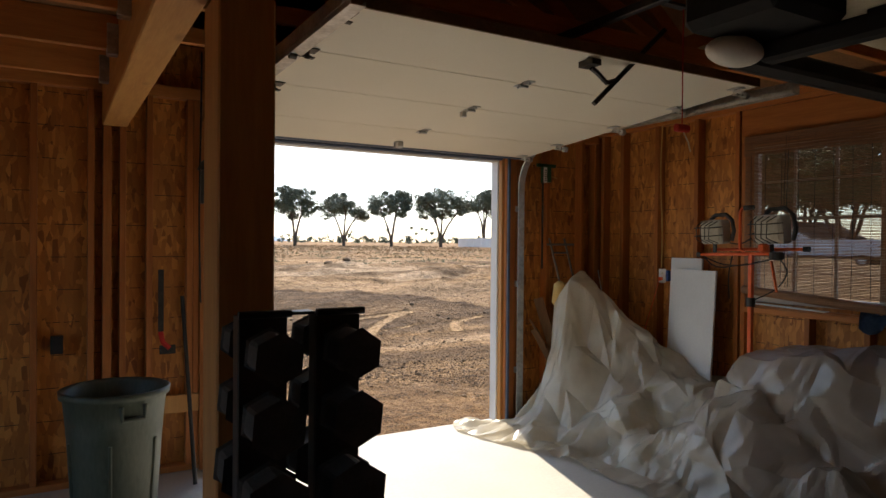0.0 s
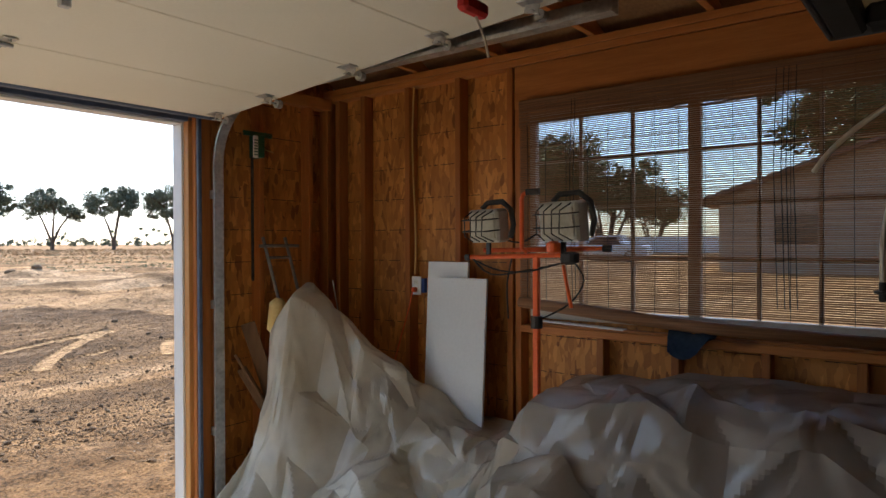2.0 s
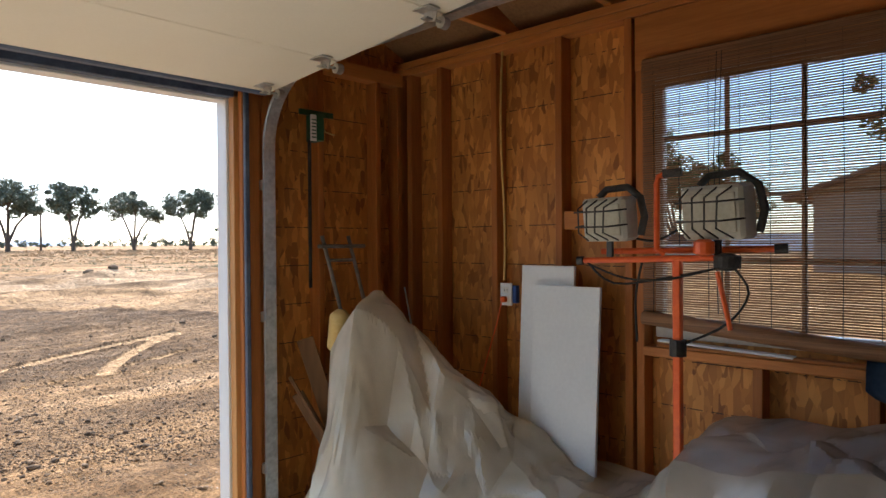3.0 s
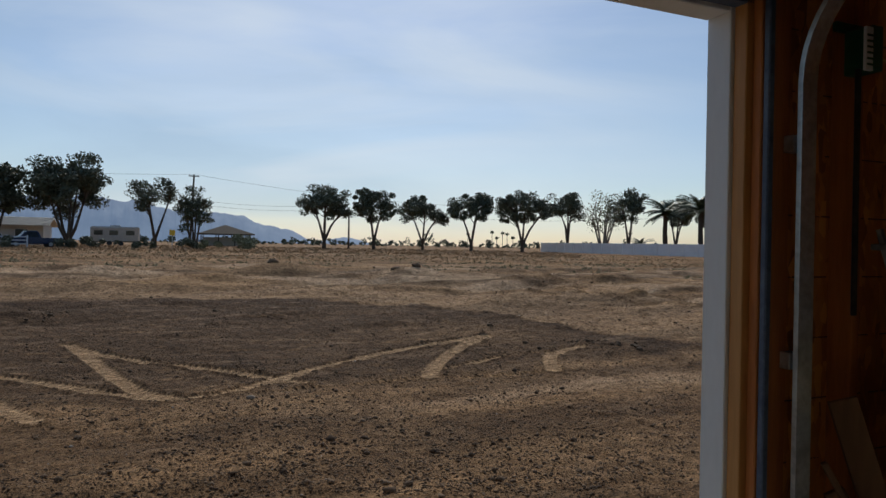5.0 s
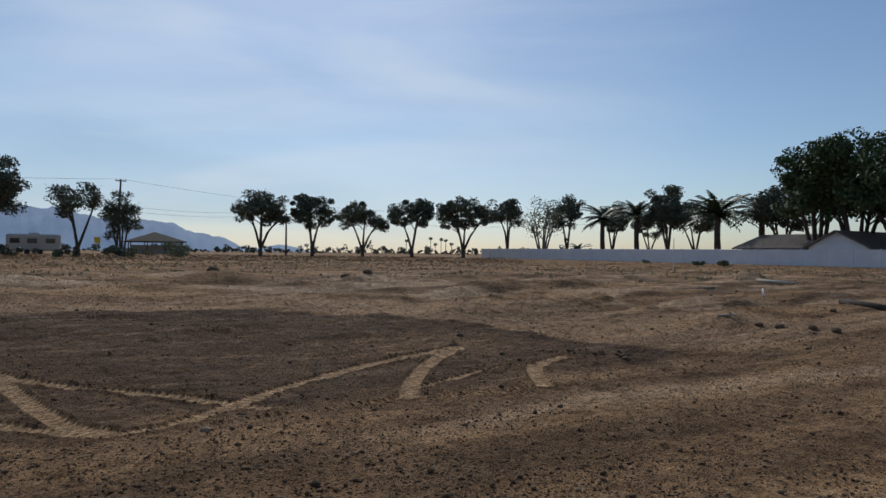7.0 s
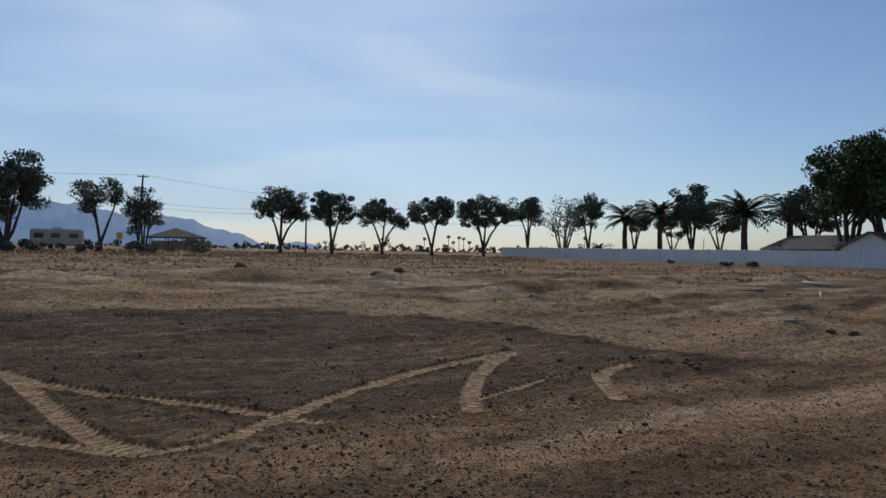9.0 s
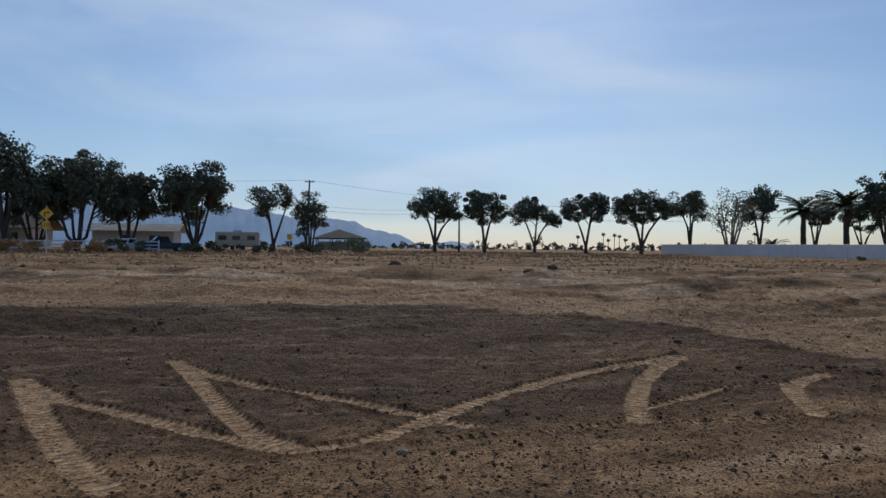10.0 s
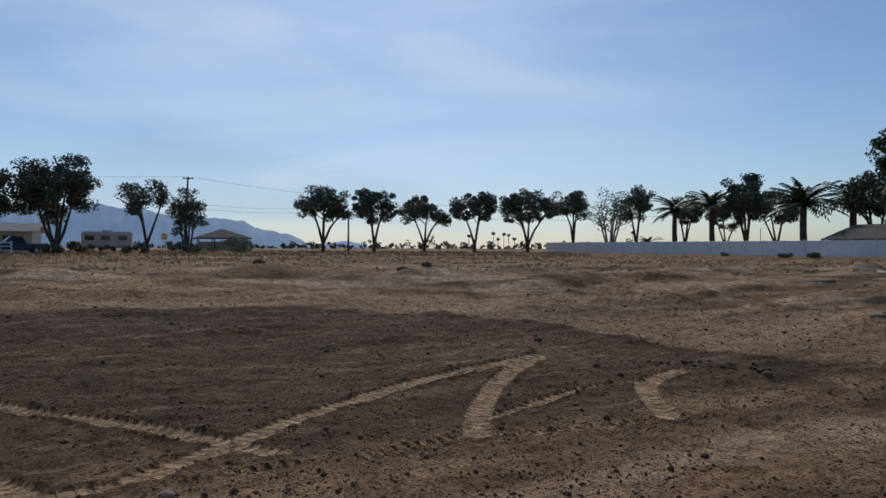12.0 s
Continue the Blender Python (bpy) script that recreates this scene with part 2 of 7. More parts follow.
def part(name, bm, mat, parent, label="", smooth=False):
    """Links a bmesh, drawn in world metres, as one mesh under a thing or a part."""
    ob = new(name, finish(name, bm, mat, smooth))
    if parent is not None:
        ob.parent = parent
        m = Matrix.Identity(4)
        p = parent
        while p is not None:
            m = Matrix.Translation(-p.location) @ m
            p = p.parent
        ob.data.transform(m)
    if label:
        ob["label"] = label
    return ob


def setting(name, bm, mat, label, category, smooth=False):
    return tagged(part(name, bm, mat, None, "", smooth), label, category, "", "structure")


def box(x0, x1, y0, y1, z0, z1, bevel=0.0, bm=None):
    out = bm or bmesh.new()
    r = bmesh.ops.create_cube(out, size=1, matrix=Matrix.LocRotScale(((x0 + x1) / 2, (y0 + y1) / 2, (z0 + z1) / 2), None, (x1 - x0, y1 - y0, z1 - z0)))
    if bevel:
        es = list({e for v in r["verts"] for e in v.link_edges})
        bmesh.ops.bevel(out, geom=es, offset=bevel, segments=1, affect="EDGES")
    return out


def slab(m, sx, sy, sz, bevel=0.0, bm=None):
    """A box of that size about the pose m."""
    out = bm or bmesh.new()
    r = bmesh.ops.create_cube(out, size=1, matrix=m @ Matrix.Diagonal((sx, sy, sz, 1)))
    if bevel:
        es = list({e for v in r["verts"] for e in v.link_edges})
        bmesh.ops.bevel(out, geom=es, offset=bevel, segments=1, affect="EDGES")
    return out


def tube(points, radius, sides=8, bm=None, ends=None):
    """A round bar along points; radius may be one number or one for each point."""
    out = bm or bmesh.new()
    pts = [Vector(p) for p in points]
    rad = radius if isinstance(radius, (list, tuple)) else [radius] * len(pts)
    rings, up = [], None
    for i, p in enumerate(pts):
        d = (pts[min(i + 1, len(pts) - 1)] - pts[max(i - 1, 0)]).normalized()
        if up is None:
            up = d.orthogonal().normalized()
        up = (up - d * up.dot(d)).normalized()
        side = d.cross(up)
        rings.append([out.verts.new(p + (up * math.cos(a) + side * math.sin(a)) * rad[i]) for a in (2 * math.pi * k / sides for k in range(sides))])
    for a, b in zip(rings, rings[1:]):
        for k in range(sides):
            out.faces.new((a[k], a[(k + 1) % sides], b[(k + 1) % sides], b[k]))
    out.faces.new(rings[0])
    out.faces.new(rings[-1][::-1])
    return out


def turned(profile, centre, sides=32, bm=None):
    """A body of revolution about the upright through centre; profile: (radius, height) rows."""
    out = bm or bmesh.new()
    rings = [[out.verts.new((centre[0] + r * math.cos(2 * math.pi * k / sides), centre[1] + r * math.sin(2 * math.pi * k / sides), centre[2] + z)) for k in range(sides)] for r, z in profile]
    for a, b in zip(rings, rings[1:]):
        for k in range(sides):
            out.faces.new((a[k], a[(k + 1) % sides], b[(k + 1) % sides], b[k]))
    out.faces.new(rings[0][::-1])
    out.faces.new(rings[-1])
    return out

# ---- ground ----
def rise(x, y):
    """The lie of the land: a graded hollow round the garage, rising to the field."""
    r = np.hypot(x + 1.0, y)
    return np.interp(r, [0, 1.5, 4, 7, 9, 14, 20, 30, 60, 110, 250, 6000], [-0.10, -0.11, -0.16, -0.2, -0.14, 0.16, 0.44, 0.5, 0.52, 0.72, 0.85, 0.9])


TRACKS = (((-4.2, 8.95), (-3.57, 8.13), (-3.06, 7.71), (-2.48, 7.21), (-1.87, 6.62), (-1.44, 6.23), (-1.0, 6.2)), ((-4.25, 9.05), (-3.55, 7.4), (-2.87, 5.95), (-2.6, 5.5)), ((-2.80, 9.86), (-2.40, 8.78), (-2.03, 7.51), (-1.78, 6.88), (-1.36, 6.19)),
          ((-2.84, 9.85), (-2.41, 9.20), (-1.90, 8.67), (-1.22, 8.0), (-0.64, 7.49), (-0.22, 7.01), (0.11, 6.45)), ((-0.80, 6.28), (-0.20, 6.88), (0.42, 7.38), (1.24, 7.96), (2.02, 8.48), (2.82, 8.73), (3.80, 8.98)),
          ((3.75, 8.88), (3.25, 8.58), (2.66, 7.98), (2.22, 7.35), (1.9, 6.85), (1.68, 6.4)), ((2.01, 6.80), (2.64, 7.10), (3.24, 7.30), (4.21, 7.45)), ((4.86, 7.60), (4.50, 7.50), (4.10, 7.25), (3.86, 6.95), (3.62, 6.55), (3.44, 6.15)),
          ((-1.2, 6.2), (0.6, 6.15), (1.7, 6.4), (3.6, 6.1)))
HALF = (0.115, 0.125, 0.11, 0.10, 0.12, 0.12, 0.075, 0.115, 0.035)


def to_track(x, y):
    """For each place: how far across the nearest wheel track it lies (1 at its edge), and how far along it."""
    across, along = np.full(x.shape, 99.0), np.zeros(x.shape)
    for row, half in zip(TRACKS, HALF):
        start = 0.0
        for (ax, ay), (bx, by) in zip(row, row[1:]):
            length = math.hypot(bx - ax, by - ay)
            s = np.clip(((x - ax) * (bx - ax) + (y - ay) * (by - ay)) / length ** 2, 0, 1)
            d = np.hypot(x - ax - s * (bx - ax), y - ay - s * (by - ay)) / half
            nearer = d < across
            across, along = np.where(nearer, d, across), np.where(nearer, start + s * length, along)
            start += length
    return across, along


def waves(x, y, seed, size):
    """Smooth random relief from a sum of turned sines."""
    rnd = np.random.RandomState(seed)
    out = np.zeros(x.shape)
    for k in range(10):
        a, w, p = rnd.uniform(0, 6.283), rnd.uniform(0.6, 1.7) / size, rnd.uniform(0, 6.283)
        out += np.sin((x * math.cos(a) + y * math.sin(a)) * w * 6.283 + p + 1.3 * np.sin((y * math.cos(a) - x * math.sin(a)) * w * 4 + p * 2))
    return out / 10


def axis_steps(lo, hi, step, reach, before, after):
    """Even steps from lo to hi, then growing ones outwards: by the given factors as far as 40 m, faster beyond."""
    def outwards(start, sign, grow):
        a, s, row = start, step, []
        while abs(a) < reach:
            s *= grow if abs(a) < 40 else 1.09
            a += sign * s
            row.append(a)
        return row
    mid = list(np.arange(lo, hi, step))
    return np.array(outwards(lo, -1, before)[::-1] + mid + outwards(mid[-1], 1, after))


def soil():
    """Dry turned earth: sandy crust, a damp dark hollow, pale wheel tracks, clods."""
    m, n, l, b = material("soil", 0.95)
    b.inputs["Specular IOR Level"].default_value = 0.15
    c = n.new("ShaderNodeTexCoord")
    damp, wheel = n.new("ShaderNodeAttribute"), n.new("ShaderNodeAttribute")
    damp.attribute_name, wheel.attribute_name = "damp", "wheel"
    big, mid, small = (n.new("ShaderNodeTexNoise") for _ in range(3))
    for node, sc, de in ((big, 0.35, 6), (mid, 2.6, 8), (small, 38.0, 6)):
        node.inputs["Scale"].default_value, node.inputs["Detail"].default_value = sc, de
        node.inputs["Roughness"].default_value = 0.62
        l.new(c.outputs["Object"], node.inputs["Vector"])

    def ramp(a, b2, lo, hi, source):
        r = n.new("ShaderNodeValToRGB")
        r.color_ramp.elements[0].position, r.color_ramp.elements[1].position = lo, hi
        r.color_ramp.elements[0].color, r.color_ramp.elements[1].color = (*a, 1), (*b2, 1)
        l.new(source, r.inputs["Fac"])
        return r.outputs["Color"]

    def blend(fac, a, b2, mode="MIX"):
        x = n.new("ShaderNodeMix")
        x.data_type, x.blend_type = "RGBA", mode
        if isinstance(fac, float):
            x.inputs["Factor"].default_value = fac
        else:
            l.new(fac, x.inputs["Factor"])
        l.new(a, x.inputs["A"])
        l.new(b2, x.inputs["B"])
        return x.outputs["Result"]

    fine, flake = n.new("ShaderNodeTexNoise"), n.new("ShaderNodeTexNoise")
    fine.inputs["Scale"].default_value, fine.inputs["Detail"].default_value, fine.inputs["Roughness"].default_value = 9.0, 6, 0.7
    long_way = n.new("ShaderNodeMapping")
    long_way.inputs["Scale"].default_value = (0.35, 1.6, 1.0)
    flake.inputs["Scale"].default_value, flake.inputs["Detail"].default_value = 2.2, 5
    l.new(c.outputs["Object"], fine.inputs["Vector"])
    l.new(c.outputs["Object"], long_way.inputs["Vector"])
    l.new(long_way.outputs["Vector"], flake.inputs["Vector"])
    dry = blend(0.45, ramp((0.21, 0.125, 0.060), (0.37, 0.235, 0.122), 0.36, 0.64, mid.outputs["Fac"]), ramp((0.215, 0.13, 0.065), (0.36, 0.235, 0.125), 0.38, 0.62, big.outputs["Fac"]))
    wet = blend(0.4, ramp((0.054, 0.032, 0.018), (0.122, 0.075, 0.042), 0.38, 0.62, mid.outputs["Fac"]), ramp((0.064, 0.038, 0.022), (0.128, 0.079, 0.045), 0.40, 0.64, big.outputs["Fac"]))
    streak_way, streaks = n.new("ShaderNodeMapping"), n.new("ShaderNodeTexNoise")
    streak_way.inputs["Scale"].default_value = (0.10, 0.8, 1.0)
    streak_way.inputs["Rotation"].default_value = (0, 0, 0.12)
    streaks.inputs["Scale"].default_value, streaks.inputs["Detail"].default_value, streaks.inputs["Roughness"].default_value = 0.9, 7, 0.65
    l.new(c.outputs["Object"], streak_way.inputs["Vector"])
    l.new(streak_way.outputs["Vector"], streaks.inputs["Vector"])
    dry = blend(0.8, dry, ramp((0.62, 0.60, 0.58), (1.32, 1.31, 1.28), 0.42, 0.58, streaks.outputs["Fac"]), "MULTIPLY")
    sandy = n.new("ShaderNodeAttribute")
    sandy.attribute_name = "sandy"
    dry = blend(sandy.outputs["Fac"], dry, ramp((0.40, 0.275, 0.165), (0.58, 0.425, 0.275), 0.35, 0.65, mid.outputs["Fac"]))
    crust = ramp((0, 0, 0), (0.8, 0.8, 0.8), 0.575, 0.61, flake.outputs["Fac"])
    wet = blend(crust, wet, ramp((0.13, 0.085, 0.052), (0.24, 0.165, 0.105), 0.35, 0.65, mid.outputs["Fac"]))
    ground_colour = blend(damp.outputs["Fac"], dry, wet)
    along, wave, bars = n.new("ShaderNodeAttribute"), n.new("ShaderNodeMath"), n.new("ShaderNodeMath")
    along.attribute_name = "tread"
    wave.operation, bars.operation = "SINE", "MULTIPLY"
    lug = n.new("ShaderNodeMapRange")
    lug.inputs["From Min"].default_value, lug.inputs["From Max"].default_value, lug.inputs["To Min"].default_value = -0.75, -0.1, -1.0
    l.new(along.outputs["Fac"], wave.inputs[0])
    l.new(wave.outputs["Value"], lug.inputs["Value"])
    l.new(lug.outputs["Result"], bars.inputs[0])
    l.new(wheel.outputs["Fac"], bars.inputs[1])
    pale = blend(0.4, ramp((0.42, 0.275, 0.145), (0.52, 0.355, 0.20), 0.35, 0.65, mid.outputs["Fac"]), ramp((0.34, 0.22, 0.115), (0.54, 0.37, 0.21), 0.4, 0.6, fine.outputs["Fac"]))
    # pale packed track; the shadow lines of its tread grooves are put into the colour
    packed_groove_shade = n.new("ShaderNodeMath")
    packed_groove_shade.operation = "MULTIPLY_ADD"
    packed_groove_shade.inputs[1].default_value = 0.14
    l.new(bars.outputs["Value"], packed_groove_shade.inputs[0])
    softer = n.new("ShaderNodeMath")
    softer.operation = "MULTIPLY"
    softer.inputs[1].default_value = 0.86
    l.new(wheel.outputs["Fac"], softer.inputs[0])
    l.new(softer.outputs["Value"], packed_groove_shade.inputs[2])
    ground_colour = blend(packed_groove_shade.outputs["Value"], ground_colour, pale)
    speck = blend(0.5, ramp((0.28, 0.25, 0.235), (1.85, 1.66, 1.54), 0.40, 0.60, small.outputs["Fac"]), ramp((0.45, 0.45, 0.45), (1.5, 1.48, 1.45), 0.42, 0.57, fine.outputs["Fac"]))
    l.new(blend(0.9, ground_colour, speck, "MULTIPLY"), b.inputs["Base Color"])
    crumbs = []
    for sc, reach, some in ((34.0, 0.30, 0.50), (13.0, 0.24, 0.62)):
        cells, spot, pick = n.new("ShaderNodeTexVoronoi"), n.new("ShaderNodeMapRange"), n.new("ShaderNodeMath")
        cells.inputs["Scale"].default_value = sc
        l.new(c.outputs["Object"], cells.inputs["Vector"])
        spot.inputs["From Min"].default_value, spot.inputs["From Max"].default_value = reach, reach * 0.6
        l.new(cells.outputs["Distance"], spot.inputs["Value"])
        rgb, keep = n.new("ShaderNodeSeparateColor"), n.new("ShaderNodeMath")
        l.new(cells.outputs["Color"], rgb.inputs["Color"])
        keep.operation, pick.operation = "GREATER_THAN", "MULTIPLY"
        keep.inputs[1].default_value = some
        l.new(rgb.outputs["Red"], keep.inputs[0])
        l.new(keep.outputs["Value"], pick.inputs[0])
        l.new(spot.outputs["Result"], pick.inputs[1])
        shade = n.new("ShaderNodeValToRGB")
        shade.color_ramp.elements[0].color, shade.color_ramp.elements[1].color = (0.055, 0.034, 0.019, 1), (0.20, 0.13, 0.075, 1)
        shade.color_ramp.elements[0].position, shade.color_ramp.elements[1].position = 0.55, 1.0
        l.new(rgb.outputs["Green"], shade.inputs["Fac"])
        off = n.new("ShaderNodeMath")
        off.operation = "MULTIPLY_ADD"
        off.inputs[1].default_value, off.inputs[2].default_value = -0.75, 0.85
        l.new(wheel.outputs["Fac"], off.inputs[0])
        last = n.new("ShaderNodeMath")
        last.operation = "MULTIPLY"
        l.new(off.outputs["Value"], last.inputs[0])
        l.new(pick.outputs["Value"], last.inputs[1])
        crumbs.append((last.outputs["Value"], shade.outputs["Color"]))
    crumbled = b.inputs["Base Color"].links[0].from_socket
    for fac, shade in crumbs:
        crumbled = blend(fac, crumbled, shade)
    l.new(crumbled, b.inputs["Base Color"])
    bumps = [n.new("ShaderNodeBump") for _ in range(6)]
    previous = None
    for node, src, strong, dist in zip(bumps, (mid.outputs["Fac"], fine.outputs["Fac"], small.outputs["Fac"], bars.outputs["Value"], crumbs[0][0], crumbs[1][0]), (0.7, 1.0, 1.0, 0.9, 1.0, 1.0), (0.05, 0.045, 0.026, 0.022, 0.014, 0.03)):
        node.inputs["Strength"].default_value, node.inputs["Distance"].default_value = strong, dist
        l.new(src, node.inputs["Height"])
        if previous:
            l.new(previous, node.inputs["Normal"])
        previous = node.outputs["Normal"]
    l.new(previous, b.inputs["Normal"])
    return m


SOIL = soil()


def surface_height(x, y):
    z = rise(x, y)
    r = np.hypot(x + 1, y)
    near = np.clip(1.3 - r / 60, 0.1, 1) * np.clip((y - 0.0) / 0.6, 0, 1)
    z = z + near * (0.05 * waves(x, y, 1, 3.5) + 0.035 * waves(x * 0.45, y, 2, 0.8) + 0.024 * waves(x * 0.6, y, 3, 0.3) + 0.012 * waves(x, y, 4, 0.16))
    ruts = np.clip((y - 3) / 6, 0, 1) * np.clip((r - 9) / 4, 0, 1) * np.clip((70 - r) / 30, 0, 1)
    z = z + ruts * (0.20 * waves(x * 0.2, y, 5, 2.4) + 0.07 * waves(x * 0.3, y, 6, 0.9))
    grade = np.interp(x, [-30, -5.5, -0.9, 4.0, 7.6, 9.2, 10.1, 11.5], [16.5, 18.2, 17.2, 15.7, 14.2, 11.9, 10.1, 8.0])
    for off, high, seed in ((0.15, 0.09, 31), (1.9, 0.13, 32), (3.3, 0.17, 33), (5.4, 0.15, 34), (8.0, 0.16, 35)):
        d = y - grade - off - 0.5 * waves(x * 0.5, y, seed, 6.0)
        z = z + high * np.exp(-(d / 0.28) ** 2) * np.clip(0.6 + 1.6 * waves(x * 0.6, y, seed + 10, 2.2), 0, 1.2) * (x < 14)
    across, along = to_track(x, y)
    inside = np.clip((1.15 - across) / 0.25, 0, 1)
    z = z * (1 - 0.6 * inside) + 0.6 * inside * (rise(x, y) + near * 0.05 * waves(x, y, 1, 3.5))
    z = z - inside * 0.014 + 0.022 * np.exp(-((across - 1.3) / 0.25) ** 2) * (across < 3)
    for mx, my, mh, ms in ((6.2, 19.5, 0.40, 0.8), (2.2, 21, 0.34, 1.0), (9.0, 16.5, 0.26, 0.8), (-6, 22, 0.24, 1.2), (9.4, 8.2, 0.16, 0.5), (20.9, 16.3, 0.5, 0.7)):
        z = z + mh * np.exp(-((x - mx) ** 2 / (2.2 * ms ** 2) + (y - my) ** 2 / (0.5 * ms ** 2)))
    return np.where((x > -7.3) & (x < 1.6) & (y < 0.02) & (y > -9.2), -0.16, z)


xs = axis_steps(-5.0, 6.4, 0.026, 4500, 1.03, 1.03)
ys = axis_steps(0.0, 11.0, 0.026, 4500, 1.09, 1.016)
gx, gy = np.meshgrid(xs, ys)
gz = surface_height(gx, gy)
nx, ny = len(xs), len(ys)
idx = np.arange(nx * ny).reshape(ny, nx)
quads = np.stack((idx[:-1, :-1], idx[:-1, 1:], idx[1:, 1:], idx[1:, :-1]), -1).reshape(-1, 4)
me = bpy.data.meshes.new("ground")
me.vertices.add(nx * ny)
me.vertices.foreach_set("co", np.stack((gx, gy, gz), -1).astype(np.float32).ravel())
me.loops.add(quads.size)
me.polygons.add(len(quads))
me.loops.foreach_set("vertex_index", quads.ravel().astype(np.int32))
me.polygons.foreach_set("loop_start", np.arange(0, quads.size, 4, dtype=np.int32))
me.polygons.foreach_set("use_smooth", np.ones(len(quads), dtype=bool))
me.update()
# damp soil lies in the graded hollow; wheel tracks are packed and dry
wob = waves(gx, gy, 11, 5.0) * 1.6 + waves(gx, gy, 12, 1.4) * 0.6
fine_wob = waves(gx, gy, 15, 0.7) * 0.5 + waves(gx, gy, 16, 0.25) * 0.35
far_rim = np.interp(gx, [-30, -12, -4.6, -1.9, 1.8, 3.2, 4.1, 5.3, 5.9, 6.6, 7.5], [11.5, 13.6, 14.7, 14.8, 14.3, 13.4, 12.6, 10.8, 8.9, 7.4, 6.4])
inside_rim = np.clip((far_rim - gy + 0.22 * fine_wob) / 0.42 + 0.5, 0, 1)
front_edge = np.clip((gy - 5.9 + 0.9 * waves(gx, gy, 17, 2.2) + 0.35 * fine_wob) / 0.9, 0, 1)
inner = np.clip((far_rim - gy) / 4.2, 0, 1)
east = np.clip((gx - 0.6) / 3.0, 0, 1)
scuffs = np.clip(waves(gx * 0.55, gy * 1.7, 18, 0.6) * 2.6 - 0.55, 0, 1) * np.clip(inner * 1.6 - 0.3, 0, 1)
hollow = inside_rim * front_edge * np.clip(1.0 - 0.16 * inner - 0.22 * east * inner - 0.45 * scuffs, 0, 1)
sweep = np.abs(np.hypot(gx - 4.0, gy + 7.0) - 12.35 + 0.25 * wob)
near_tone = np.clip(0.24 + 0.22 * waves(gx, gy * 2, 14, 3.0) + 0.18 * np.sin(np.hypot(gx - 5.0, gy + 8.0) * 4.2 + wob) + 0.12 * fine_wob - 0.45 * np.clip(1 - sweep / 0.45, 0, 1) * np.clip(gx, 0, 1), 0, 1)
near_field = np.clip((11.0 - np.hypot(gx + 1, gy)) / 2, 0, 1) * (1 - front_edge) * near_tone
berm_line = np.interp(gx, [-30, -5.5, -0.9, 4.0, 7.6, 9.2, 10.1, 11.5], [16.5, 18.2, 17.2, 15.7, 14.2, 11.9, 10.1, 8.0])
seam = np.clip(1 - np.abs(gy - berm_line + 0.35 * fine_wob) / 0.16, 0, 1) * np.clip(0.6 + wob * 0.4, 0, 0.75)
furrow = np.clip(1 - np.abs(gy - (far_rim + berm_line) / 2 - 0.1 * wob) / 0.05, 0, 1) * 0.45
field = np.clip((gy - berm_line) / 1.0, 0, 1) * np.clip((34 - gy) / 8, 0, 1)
# dark lines across the field: the shade of ruts, put into the soil colour
rut_shade = np.clip(np.sin(gy * 2.3 + 0.25 * gx + wob * 2.0 + 1.3 * waves(gx * 0.3, gy, 19, 4.0)) * 1.6 - 0.75, 0, 1) * field * 0.8
damp_shade_value = np.maximum.reduce((hollow, near_field, seam, furrow, rut_shade))
sand_noise = waves(gx * 0.35, gy, 20, 3.0) + 0.5 * waves(gx * 0.4, gy, 22, 0.9)
sand_patch = np.exp(-((gx - 7.2) / 2.6) ** 2 - ((gy - 19.2) / 2.6) ** 2) + 0.8 * np.exp(-((gx + 5.5) / 5.0) ** 2 - ((gy - 21.0) / 1.1) ** 2)
band = np.clip((gy - far_rim) / 0.4, 0, 1) * np.clip((berm_line - gy) / 0.4, 0, 1) * (gx > -14)
sandy_value = np.clip(0.34 * band * np.clip(0.8 + fine_wob, 0.3, 1.2) + field * np.clip(0.12 + sand_noise * 2.0, 0, 0.85) + sand_patch + 0.55 * np.clip(1 - sweep / 0.45, 0, 1) * np.clip(gx * 0.6, 0, 1) * (1 - front_edge), 0, 1)
a0 = me.attributes.new("sandy", "FLOAT", "POINT")
a0.data.foreach_set("value", sandy_value.astype(np.float32).ravel())
# damp holds the dark soil and also the painted rut shade
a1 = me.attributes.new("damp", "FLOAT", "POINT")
a1.data.foreach_set("value", np.clip(damp_shade_value, 0, 1).astype(np.float32).ravel())
cross, lengthwise = to_track(gx, gy)
a2 = me.attributes.new("wheel", "FLOAT", "POINT")
a2.data.foreach_set("value", (np.clip((1.06 + 0.12 * waves(gx, gy, 23, 0.12) - cross) / 0.18, 0, 1) * np.clip(0.92 + 0.35 * waves(gx, gy, 21, 0.5), 0, 1)).astype(np.float32).ravel())
a3 = me.attributes.new("tread", "FLOAT", "POINT")
a3.data.foreach_set("value", (lengthwise * 6.283 / 0.105 + 2.2 * np.clip(cross, 0, 1.5)).astype(np.float32).ravel())
me.materials.append(SOIL)
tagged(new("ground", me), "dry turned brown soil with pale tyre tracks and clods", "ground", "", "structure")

# ---- garage shell ----
XL, XR, YB, YF = -6.6, 1.23, -8.6, -0.03      # inner faces of the sheathing
floor_bm = box(XL - 0.15, XR + 0.15, YB - 0.15, 0.0, -0.3, 0.0, 0.006)
setting("floor", floor_bm, CONCRETE, "pale worn concrete slab with dust", "floor")


def stud(parent, x0, x1, y0, y1, z0, z1, mat, name="stud"):
    return part(name, box(x0, x1, y0, y1, z0, z1, 0.003), mat, parent)


